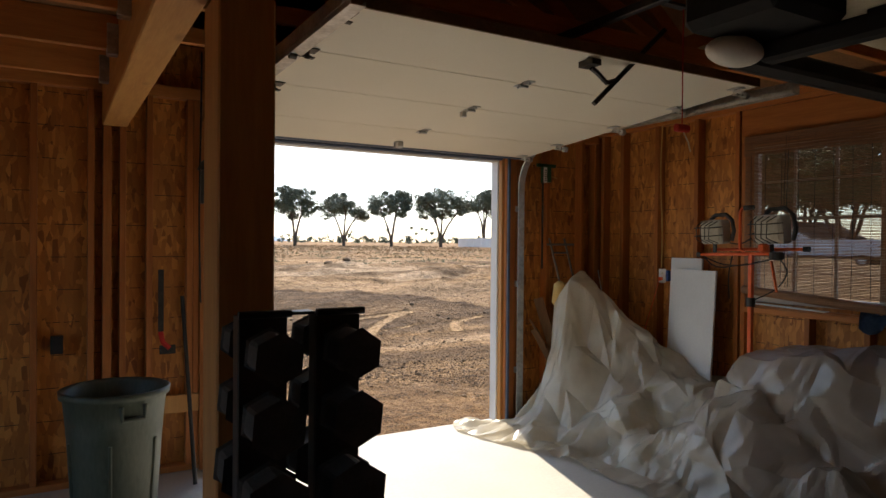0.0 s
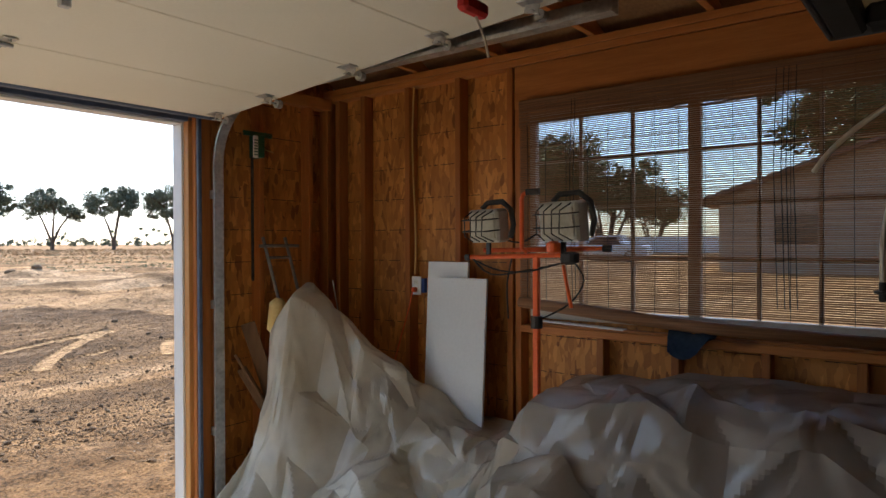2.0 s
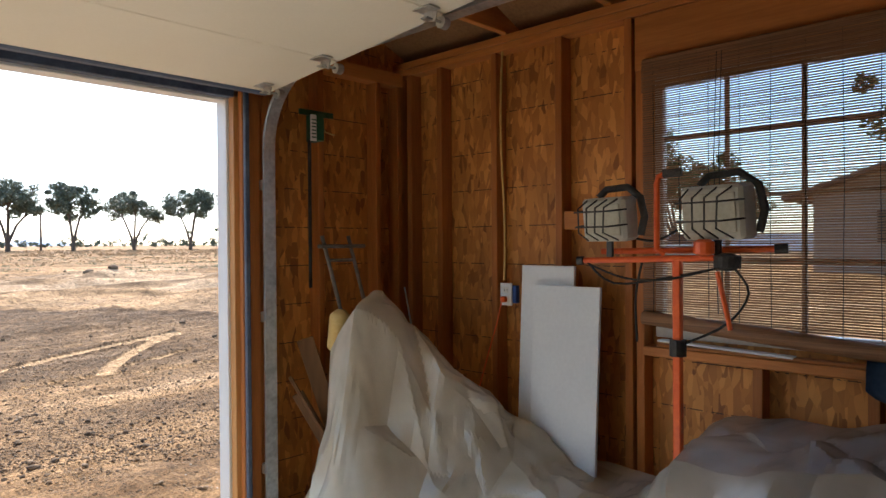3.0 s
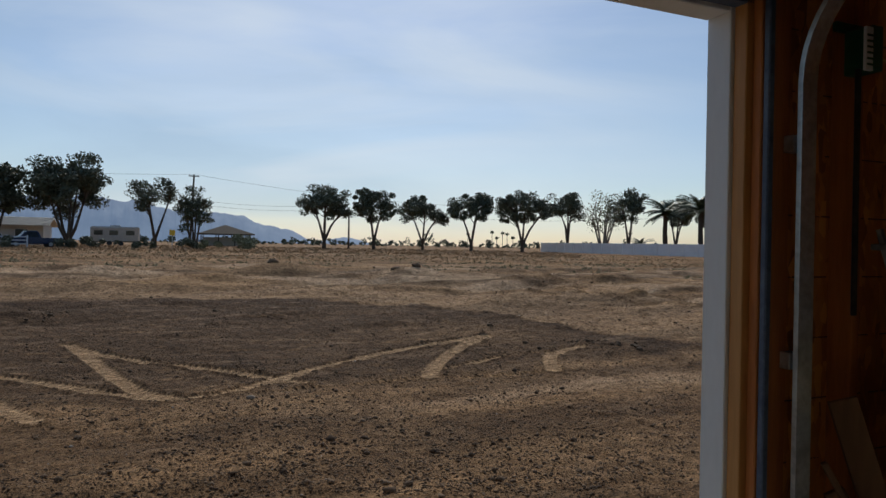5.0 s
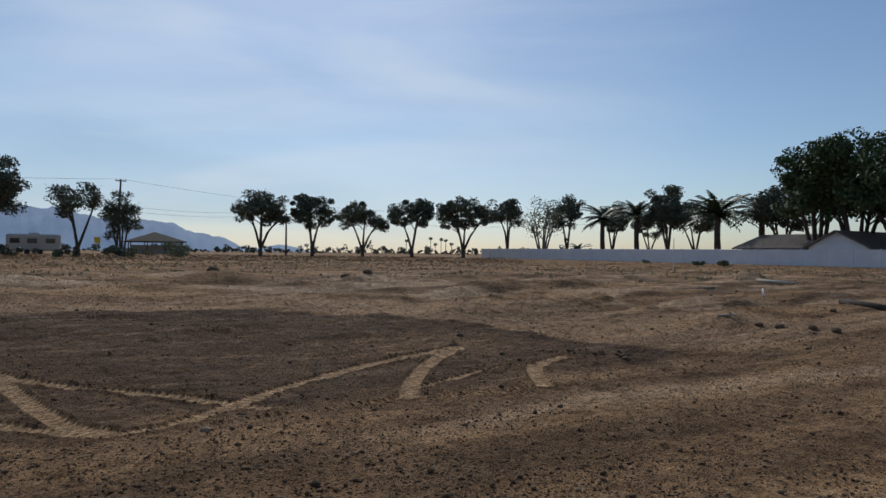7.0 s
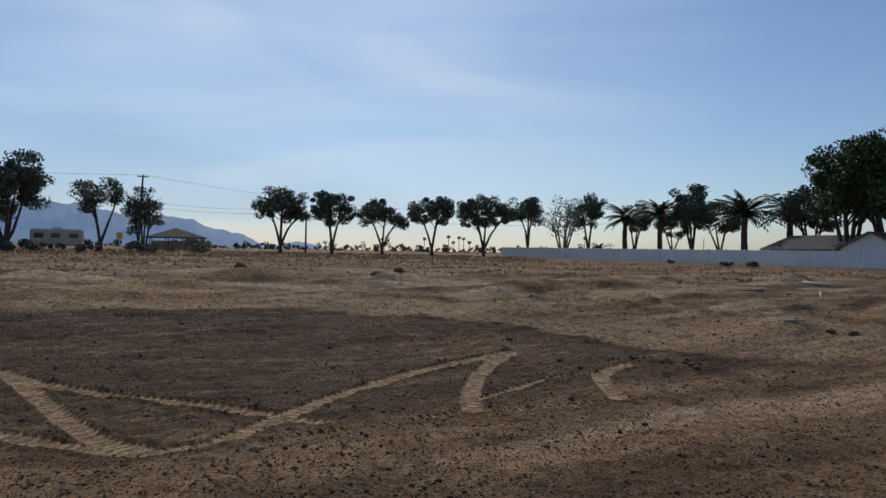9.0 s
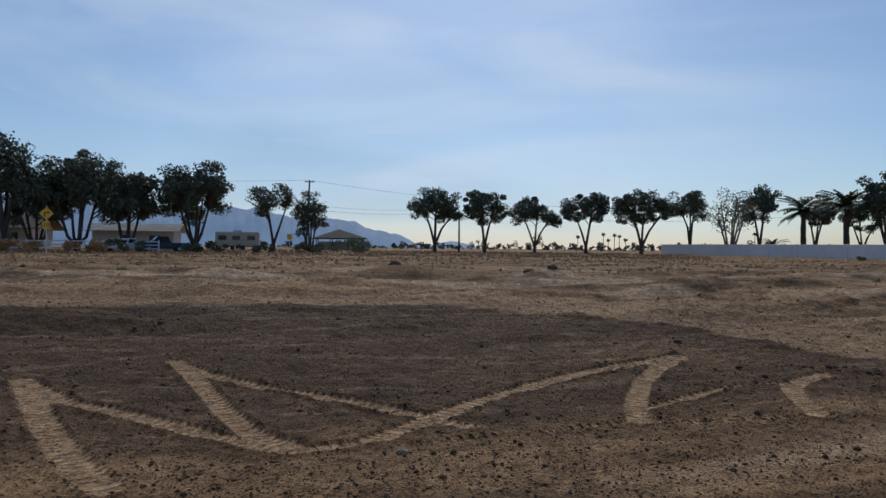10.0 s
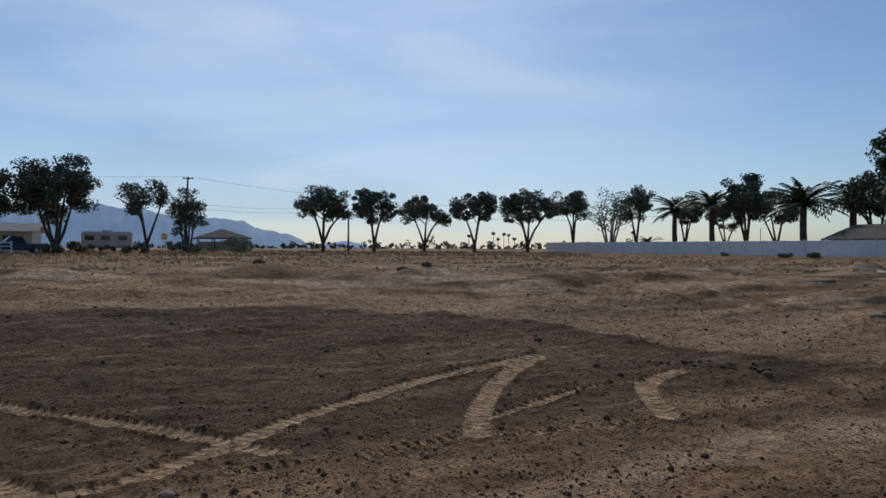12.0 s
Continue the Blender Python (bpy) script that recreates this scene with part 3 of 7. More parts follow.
# side wall with the window
WY0, WY1, WZ0, WZ1 = -3.47, -1.71, 1.13, 2.29
wall = setting("wall_east", box(XR, XR + 0.012, WY1, YF, 0.0, 2.66), OSB_X, "strand board wall sheathing between bare timber studs", "wall")
part("sheathing", box(XR, XR + 0.012, WY0, WY1 - 0.002, 0.0, WZ0), OSB_X, wall)
part("sheathing", box(XR, XR + 0.012, WY0, WY1 - 0.002, WZ1, 2.66), OSB_X, wall)
part("sheathing", box(XR, XR + 0.012, YB, WY0 - 0.002, 0.0, 2.66), OSB_X, wall)
for y0, y1, z0, z1 in ((WY1, YF, 0, 2.66), (WY0, WY1, 0, WZ0), (WY0, WY1, WZ1, 2.66), (YB, WY0, 0, 2.66)):
    part("siding", box(XR + 0.014, XR + 0.06, y0, y1, z0, z1), STUCCO, wall)
FX = 1.14
for y in (-0.06, -0.17, -0.42, -0.825, -1.235, -1.61, -3.55):
    stud(wall, FX, XR - 0.002, y - 0.019, y + 0.019, 0.042, 2.568, WOOD_Z)
for y in (-1.665, -3.50):
    stud(wall, FX + 0.002, XR - 0.002, y - 0.019, y + 0.019, 0.042, 2.32, WOOD_Z, "trimmer")
for y in (-3.96, -4.37, -4.78, -5.2, -5.6, -6.0, -6.4, -6.8, -7.2, -7.6, -8.0, -8.4):
    stud(wall, FX, XR - 0.002, y - 0.019, y + 0.019, 0.042, 2.568, WOOD_Z)
for y in (-2.165, -2.56, -2.97, -3.34):
    stud(wall, FX + 0.004, XR - 0.002, y - 0.019, y + 0.019, 0.042, 1.05, WOOD_Z, "cripple_stud")
part("bottom_plate", box(FX, XR - 0.002, YB, YF, 0.0, 0.04, 0.003), WOOD_Y, wall)
part("window_plate", box(FX - 0.004, XR - 0.002, WY0 - 0.01, WY1 + 0.03, 1.052, 1.092, 0.003), WOOD_Y, wall)
part("header", box(FX + 0.006, XR - 0.002, WY0 - 0.05, WY1 + 0.07, 2.322, 2.566, 0.004), WOOD_Y, wall)
part("top_plate", box(FX, XR - 0.002, YB, YF, 2.57, 2.608, 0.003), WOOD_Y, wall)
part("top_plate", box(FX - 0.003, XR - 0.002, YB, YF, 2.61, 2.65, 0.003), WOOD_Y, wall)
part("blocking", box(FX + 0.01, XR - 0.002, -1.585, -1.26, 1.62, 1.71, 0.003), WOOD_Y, wall)

# window: two sashes of three by four panes
GLASS, gn, gl, gb = material("window_glass", 0.02)
gb.inputs["Transmission Weight"].default_value, gb.inputs["IOR"].default_value = 1.0, 1.1
gb.inputs["Base Color"].default_value = (0.82, 0.86, 0.88, 1)
VINYL = mottled("window_frame_paint", (0.50, 0.46, 0.40), (0.60, 0.56, 0.50), 6, (1, 1, 1), 0.5)
window = setting("window_1", box(XR - 0.03, XR + 0.02, WY0, WY1, WZ0, WZ0 + 0.06, 0.004), VINYL, "wide double window with muntin grid behind a bamboo blind", "window")
part("window_frame", box(XR - 0.03, XR + 0.02, WY0, WY1, WZ1 - 0.04, WZ1, 0.004), VINYL, window)
part("window_frame", box(XR - 0.03, XR + 0.02, WY0, WY0 + 0.035, WZ0 + 0.062, WZ1 - 0.042, 0.004), VINYL, window)
part("window_frame", box(XR - 0.03, XR + 0.02, WY1 - 0.035, WY1, WZ0 + 0.062, WZ1 - 0.042, 0.004), VINYL, window)
part("mullion", box(XR - 0.032, XR + 0.02, -2.665, -2.605, WZ0 + 0.062, WZ1 - 0.042, 0.004), VINYL, window)
for y in (-2.02, -2.315, -2.925, -3.18):
    part("muntin", box(XR - 0.012, XR + 0.004, y - 0.009, y + 0.009, WZ0 + 0.062, WZ1 - 0.042), VINYL, window)
for z in (1.475, 1.745, 2.015):
    for y0, y1 in ((-2.603, WY1 - 0.037), (WY0 + 0.037, -2.667)):
        part("muntin", box(XR - 0.014, XR + 0.002, y0, y1, z - 0.009, z + 0.009), VINYL, window)
for y0, y1 in ((-2.603, WY1 - 0.037), (WY0 + 0.037, -2.667)):
    pane = part("pane", box(XR - 0.003, XR, y0, y1, WZ0 + 0.062, WZ1 - 0.042), GLASS, window)
    pane.visible_shadow = False
part("window_sill", box(FX + 0.004, XR - 0.032, WY0 + 0.03, WY1 - 0.03, 1.094, 1.106, 0.003), WOOD_Y, window)
part("sill_board", slab(Matrix.Translation((1.165, -2.02, 1.114)) @ Matrix.Rotation(0.03, 4, "X"), 0.05, 0.55, 0.008, 0.001), WHITE_PAINT, window, "loose white sill board")

# front wall with the wide door opening
OX0, OX1, OZ = -2.36, 0.0, 2.26
front = setting("wall_north", box(OX1 + 0.1, XR, YF, YF + 0.012, 0.0, 2.9), OSB_Y, "strand board front wall with bare studs beside the door", "wall")
part("sheathing", box(XL, OX0 - 0.1, YF, YF + 0.012, 0.0, 2.9), OSB_Y, front)
part("sheathing", box(OX0 - 0.1, OX1 + 0.1, YF, YF + 0.012, OZ + 0.09, 2.9), OSB_Y, front)
part("siding", box(OX1 + 0.095, XR + 0.06, YF + 0.014, 0.012, 0.0, 2.9), STUCCO, front)
part("siding", box(XL - 0.06, OX0 - 0.095, YF + 0.014, 0.012, 0.0, 2.9), STUCCO, front)
part("siding", box(OX0 - 0.095, OX1 + 0.095, YF + 0.014, 0.012, OZ + 0.095, 2.9), STUCCO, front)
IY = YF - 0.09
for x in (0.15, 0.19, 0.53, 0.94, 1.11, -2.51, -2.55, -2.80, -2.96, -3.14, -3.45, -3.86, -4.27, -4.68, -5.08, -5.5, -5.9, -6.3):
    stud(front, x - 0.019, x + 0.019, IY, YF - 0.002, 0.042, 2.50, WOOD_Z)
part("trimmer", box(-3.075, -3.025, IY - 0.02, YF - 0.002, 0.042, 2.275, 0.003), WOOD_Z, front)
part("bottom_plate", box(OX1 + 0.13, FX - 0.002, IY, YF - 0.002, 0, 0.04, 0.003), WOOD_X, front)
part("bottom_plate", box(XL, OX0 - 0.13, IY, YF - 0.002, 0, 0.04, 0.003), WOOD_X, front)
part("top_plate", box(XL, FX - 0.002, IY, YF - 0.002, 2.502, 2.58, 0.003), WOOD_X, front)
part("header", box(OX0 - 0.11, OX1 + 0.11, IY - 0.004, YF - 0.004, OZ + 0.10, 2.50, 0.004), WOOD_X, front)
part("fire_block", box(-2.78, -2.47, IY - 0.02, IY - 0.002, 0.40, 0.52, 0.003), POST_WOOD, front, "pale short board across two studs")

# door casing, from outside in: white trim, bare jamb board, blue-grey stop seal
casing = setting("door_1", box(OX1, OX1 + 0.09, -0.075, 0.02, 0.0, OZ + 0.09, 0.003), WHITE_PAINT, "open garage door casing with white trim and bare jambs", "door frame")
part("trim", box(OX0 - 0.09, OX0, -0.075, 0.02, 0.0, OZ + 0.09, 0.003), WHITE_PAINT, casing)
part("trim", box(OX0 + 0.002, OX1 - 0.002, -0.075, 0.02, OZ, OZ + 0.09, 0.003), WHITE_PAINT, casing)
for x0, x1 in ((OX1 + 0.012, OX1 + 0.11), (OX0 - 0.11, OX0 - 0.012)):
    part("jamb", box(x0, x1, -0.125, -0.077, 0.0, OZ + 0.05, 0.003), POST_WOOD, casing, "bare fir jamb board")
part("jamb", box(OX0 - 0.11, OX1 + 0.11, -0.125, -0.077, OZ + 0.012, OZ + 0.08, 0.003), BLUE_SEAL, casing, "blue-grey painted head jamb")
for x0, x1 in ((OX1 + 0.036, OX1 + 0.13), (OX0 - 0.13, OX0 - 0.036)):
    part("jamb_liner", box(x0, x1, -0.16, -0.127, 0.0, OZ + 0.1, 0.003), WOOD_Z, casing)
for x in (OX1 + 0.052, OX0 - 0.052):
    part("seal", box(x - 0.012, x + 0.012, -0.185, -0.162, 0.0, OZ + 0.04, 0.004), BLUE_SEAL, casing, "blue-grey rubber weather seal")
part("seal", box(OX0 - 0.06, OX1 + 0.06, -0.185, -0.13, OZ + 0.052, OZ + 0.078, 0.004), BLUE_SEAL, casing)
part("seal", box(OX0 - 0.1, OX1 + 0.1, -0.26, -0.20, OZ + 0.05, OZ + 0.09, 0.01), BLUE_SEAL, casing)

# closing walls that are never in view
setting("wall_south", box(XL, XR, YB - 0.06, YB, 0, 2.9), OSB_Y, "plain strand board back wall", "wall")
# unseen gap in the west wall, added to let light onto beam, post and bin
setting("wall_west", box(XL - 0.06, XL, YB, -3.6, 0, 2.9), OSB_X, "plain strand board side wall", "wall")
setting("wall_west_1", box(XL - 0.06, XL, -3.6, -0.9, 2.2, 2.9), OSB_X, "plain strand board over an unseen opening for side light", "wall")
setting("wall_west_2", box(XL - 0.06, XL, -0.9, YF, 0, 2.9), OSB_X, "plain strand board beside an unseen opening for side light", "wall")

# roof: pitched deck over trusses
ridge_x, ridge_z = (XL + XR) / 2, 4.3
rb = bmesh.new()
for x0, z0, x1, z1 in ((XL - 0.5, 2.50, ridge_x, ridge_z), (ridge_x, ridge_z, XR + 0.5, 2.50)):
    vs = [rb.verts.new(p) for p in ((x0, YB - 0.4, z0), (x1, YB - 0.4, z1), (x1, 0.45, z1), (x0, 0.45, z0), (x0, YB - 0.4, z0 + 0.05), (x1, YB - 0.4, z1 + 0.05), (x1, 0.45, z1 + 0.05), (x0, 0.45, z0 + 0.05))]
    for f in ((0, 1, 2, 3), (7, 6, 5, 4), (0, 4, 5, 1), (1, 5, 6, 2), (2, 6, 7, 3), (3, 7, 4, 0)):
        rb.faces.new([vs[i] for i in f])
setting("ceiling", rb, ROOF_BOARD, "dark underside of a pitched board roof", "roof")
gable = bmesh.new()
for y in (YF + 0.006, YB - 0.03):
    vs = [gable.verts.new(p) for p in ((XL - 0.05, y, 2.9), (XR + 0.05, y, 2.9), (ridge_x + 1.2, y, ridge_z - 0.4), (ridge_x, y, ridge_z + 0.02), (ridge_x - 1.2, y, ridge_z - 0.4))]
    gable.faces.new(vs)
bmesh.ops.solidify(gable, geom=gable.faces[:], thickness=0.02)
setting("gable", gable, OSB_Y, "strand board gable end under the roof", "wall")
truss = thing("roof_truss", (ridge_x, -0.9, 2.65), "rough timber roof truss with diagonal webs", "roof truss", "roof trusses")
pitch = math.atan2(ridge_z - 2.5, ridge_x - XL + 0.5)


def bar(parent, name, a, b, w, h, mat):
    """A rectangular timber between two places."""
    a, b = Vector(a), Vector(b)
    d = b - a
    q = d.to_track_quat("X", "Z").to_matrix().to_4x4()
    return part(name, slab(Matrix.Translation((a + b) / 2) @ q, d.length, w, h, 0.003), mat, parent)


bar(truss, "bottom_chord", (XL, -0.9, 2.70), (XR - 0.05, -0.9, 2.70), 0.038, 0.089, WOOD_X)
bar(truss, "top_chord", (XL - 0.2, -0.9, 2.58), (ridge_x - 0.02, -0.9, ridge_z - 0.06), 0.038, 0.089, WOOD_X)
bar(truss, "top_chord", (XR + 0.2, -0.9, 2.58), (ridge_x + 0.02, -0.9, ridge_z - 0.06), 0.038, 0.089, WOOD_X)
for xa, xb in ((-0.1, 0.35), (-0.1, -1.2), (-1.6, -1.2), (-1.6, ridge_x), (-3.7, ridge_x), (-3.7, -4.3), (-5.2, -4.3), (-5.2, -5.6)):
    zb = ridge_z - 0.1 - abs(xb - ridge_x) * math.tan(pitch)
    bar(truss, "web", (xa, -0.9, 2.74), (xb, -0.9, zb - 0.03), 0.036, 0.089, WOOD_X)
for k in range(1, 12):
    copy_thing(truss, Matrix.Translation((ridge_x, -0.9 - 0.61 * k, 2.65)))

# loft beam on its post
beam = tagged(part("beam", box(-3.08, -2.935, -8.5, IY - 0.004, 2.278, 2.60, 0.006), BEAM_WOOD, None), "long pale timber beam with dark knots on a post", "beam", "", "structure")
post = tagged(part("post", box(-2.934, -2.768, -2.885, -2.68, 0.0, 2.276, 0.006), POST_WOOD, None), "square timber post under a beam beside the rack", "post", "", "structure")
for k in range(6):
    y = -0.75 - 0.62 * k
    j = tagged(part("joist", box(XL, -3.084, y - 0.02, y + 0.02, 2.44, 2.60, 0.003), WOOD_X, None), "rough timber ceiling joist hung on a beam", "joist", "loft joists", "structure")
    part("joist_hanger", box(-3.13, -3.082, y - 0.028, y + 0.028, 2.415, 2.56, 0.002), GALV, j)
setting("loft_deck", box(XL, -3.09, -4.6, -0.13, 2.602, 2.62), ROOF_BOARD, "dark boards laid over loft joists", "loft")

# ---- overhead door, rolled up ----
door = thing("garage_door", (-1.17, -1.4, 2.3), "cream sectional garage door rolled up under the roof", "garage door")
DX0, DX1 = -2.40, 0.09


def door_z(y):
    return 2.272 + (-0.33 - y) * 0.0815


seams = (-0.33, -0.86, -1.465, -1.985, -2.50)
for a, b in zip(seams, seams[1:]):
    za, zb = door_z(a), door_z(b)
    ln = math.hypot(a - b, zb - za)
    m = Matrix.Translation(((DX0 + DX1) / 2, (a + b) / 2, (za + zb) / 2 + 0.022)) @ Matrix.Rotation(-math.atan2(zb - za, a - b), 4, "X")
    part("section", slab(m, DX1 - DX0, ln - 0.004, 0.044, 0.004), DOOR_SKIN, door)
mtop = Matrix.Translation(((DX0 + DX1) / 2, -2.506, door_z(-2.5) + 0.02))
part("top_rail", slab(mtop, DX1 - DX0, 0.012, 0.05, 0.002), mottled("brown_edge", (0.12, 0.07, 0.03), (0.2, 0.12, 0.06), 6), door, "brown exposed edge of the top section")


def hinge(x, y, stile=False):
    z = door_z(y)
    bm = slab(Matrix.Translation((x, y + 0.035, z - 0.004)), 0.05, 0.06, 0.004)
    slab(Matrix.Translation((x, y - 0.04, z - 0.001)), 0.045, 0.065, 0.004, 0, bm)
    tube([(x - 0.028, y, z - 0.012), (x + 0.028, y, z - 0.012)], 0.008, 8, bm)
    for dy in (-0.055, 0.05):
        tube([(x, y + dy, z - 0.014), (x, y + dy, z)], 0.006, 6, bm)
    if stile:
        slab(Matrix.Translation((x + 0.0, y + 0.09, z - 0.02)), 0.035, 0.03, 0.035, 0.003, bm)
    return part("hinge", bm, GALV, door, "small pierced steel hinge plate")


for y in seams[1:4]:
    hinge(-1.17, y, y == seams[2])
for y in seams[1:4] + (-0.42, -2.42):
    for x, s in ((DX0 + 0.05, -1), (DX1 - 0.09, 1)):
        z = door_z(y)
        bm = slab(Matrix.Translation((x, y, z - 0.003)), 0.055, 0.085, 0.005, 0.001)
        slab(Matrix.Translation((x + s * 0.02, y, z - 0.022)) @ Matrix.Rotation(0.25, 4, "X"), 0.006, 0.06, 0.036, 0.001, bm)
        slab(Matrix.Translation((x + s * 0.005, y, z - 0.035)), 0.035, 0.03, 0.006, 0.001, bm)
        tube([(x, y, z - 0.03), (x + s * 0.09, y, z - 0.03)], 0.006, 8, bm)
        tube([(x + s * 0.07, y, z - 0.03), (x + s * 0.10, y, z - 0.03)], 0.022, 12, bm)
        part("roller_bracket", bm, DARK_STEEL if s < 0 else GALV, door, "steel roller bracket")
bm = box(-1.20, -1.15, -0.53, -0.49, 2.243, 2.286, 0.006)
box(-1.21, -1.14, -0.49, -0.484, 2.24, 2.286, 0.001, bm)
part("lift_handle", bm, GALV, door, "small steel lift handle")
part("bottom_seal", box(DX0, DX1, -0.338, -0.29, 2.262, 2.292, 0.008), BLUE_SEAL, door, "blue-grey rubber bottom seal")
# operator arm on the top section
bm = slab(Matrix.Translation((-1.11, -2.43, door_z(-2.43) - 0.02)), 0.06, 0.10, 0.03, 0.003)
tube([(-1.10, -2.43, door_z(-2.43) - 0.04), (-1.06, -2.43, 2.385), (-1.0, -2.43, 2.345), (-0.93, -2.43, 2.365)], 0.013, 6, bm)
part("bracket_arm", bm, DARK_STEEL, door, "black bent steel bracket arm")
bm = bmesh.new()
d = Vector((-0.70, -2.522, 2.63)) - Vector((-1.04, -2.385, 2.245))
slab(Matrix.Translation((-0.87, -2.4535, 2.4375)) @ d.to_track_quat("X", "Z").to_matrix().to_4x4(), d.length, 0.032, 0.022, 0.002, bm)
part("pull_arm", bm, DARK_STEEL, door, "black flat steel pull arm")

# tracks
def track(x, s):
    t = thing("door_track", (x, -0.2, 0), "galvanised steel door track bent overhead", "door track", "door tracks")
    ys = -0.215
    path = [(ys, z) for z in np.linspace(0.0, 2.02, 5)] + [(ys - 0.38 * (1 - math.cos(a)), 2.02 + 0.37 * math.sin(a)) for a in np.linspace(0.15, 1.57, 12)] + [(-1.2, 2.395), (-2.0, 2.40), (-2.69, 2.405)]
    bm = bmesh.new()
    prof = [(0.0, 0.028), (0.0, -0.022), (0.052, -0.022), (0.052, -0.010), (0.056, -0.010), (0.056, -0.026), (-0.004, -0.026), (-0.004, 0.028)]
    rows = []
    for i, (y, z) in enumerate(path):
        y0, z0 = path[max(i - 1, 0)]
        y1, z1 = path[min(i + 1, len(path) - 1)]
        ln = math.hypot(y1 - y0, z1 - z0)
        ny_, nz_ = -(z1 - z0) / ln, (y1 - y0) / ln
        rows.append([bm.verts.new((x + s * (0.03 - a), y + ny_ * b * -1, z + nz_ * b * -1)) for a, b in prof])
    for a, b in zip(rows, rows[1:]):
        for k in range(len(prof)):
            bm.faces.new((a[k], a[(k + 1) % len(prof)], b[(k + 1) % len(prof)], b[k]))
    bm.faces.new(rows[0])
    bm.faces.new(rows[-1])
    part("rail", bm, GALV, t)
    part("angle", box(x + s * 0.034 - 0.002, x + s * 0.034 + 0.002, -2.69, -1.0, 2.40, 2.455, 0.001), GALV, t)
    for z in (0.45, 1.2, 1.85):
        bm = box(min(x + s * 0.036, x - s * 0.01), max(x + s * 0.036, x - s * 0.01), -0.2, -0.165, z - 0.025, z + 0.025, 0.002)
        part("track_bracket", bm, GALV, t)
    hx = x + s * 0.04
    bm = box(hx - 0.003, hx + 0.003, -2.66, -2.62, 2.40, 2.75, 0.001)
    for k in range(7):
        tube([(hx - 0.005, -2.64, 2.47 + 0.038 * k), (hx + 0.005, -2.64, 2.47 + 0.038 * k)], 0.006, 6, bm)
    part("hanger", bm, GALV, t, "pierced steel hanger strap")
    return t


track(0.135, 1)
track(-2.42, -1)

# ---- things in the garage ----
BAMBOO = mottled("bamboo_slat", (0.17, 0.075, 0.032), (0.34, 0.17, 0.08), 4, (1, 0.25, 40), 0.6, 0, 0.0, 30)
CORD = mottled("dark_cord", (0.015, 0.013, 0.012), (0.03, 0.027, 0.024), 20, (1, 1, 1), 0.8)
CABLE_YELLOW = mottled("yellow_cable_sheath", (0.55, 0.36, 0.10), (0.66, 0.46, 0.16), 20, (1, 1, 1), 0.5)
HOSE = mottled("cream_hose", (0.58, 0.52, 0.40), (0.68, 0.62, 0.50), 20, (1, 1, 1), 0.45)
BLUE_CLOTH = mottled("blue_cloth", (0.03, 0.06, 0.11), (0.06, 0.10, 0.17), 12, (1, 1, 1), 0.9)
LENS_WHITE = mottled("milky_lamp_lens", (0.72, 0.68, 0.58), (0.80, 0.76, 0.66), 6, (1, 1, 1), 0.35)
GREEN_LABEL = mottled("green_label", (0.01, 0.08, 0.035), (0.02, 0.11, 0.05), 20, (1, 1, 1), 0.5)
YELLOW_FOAM = mottled("yellow_foam", (0.62, 0.42, 0.14), (0.72, 0.52, 0.22), 9, (1, 1, 1), 0.9, 0, 0.3)


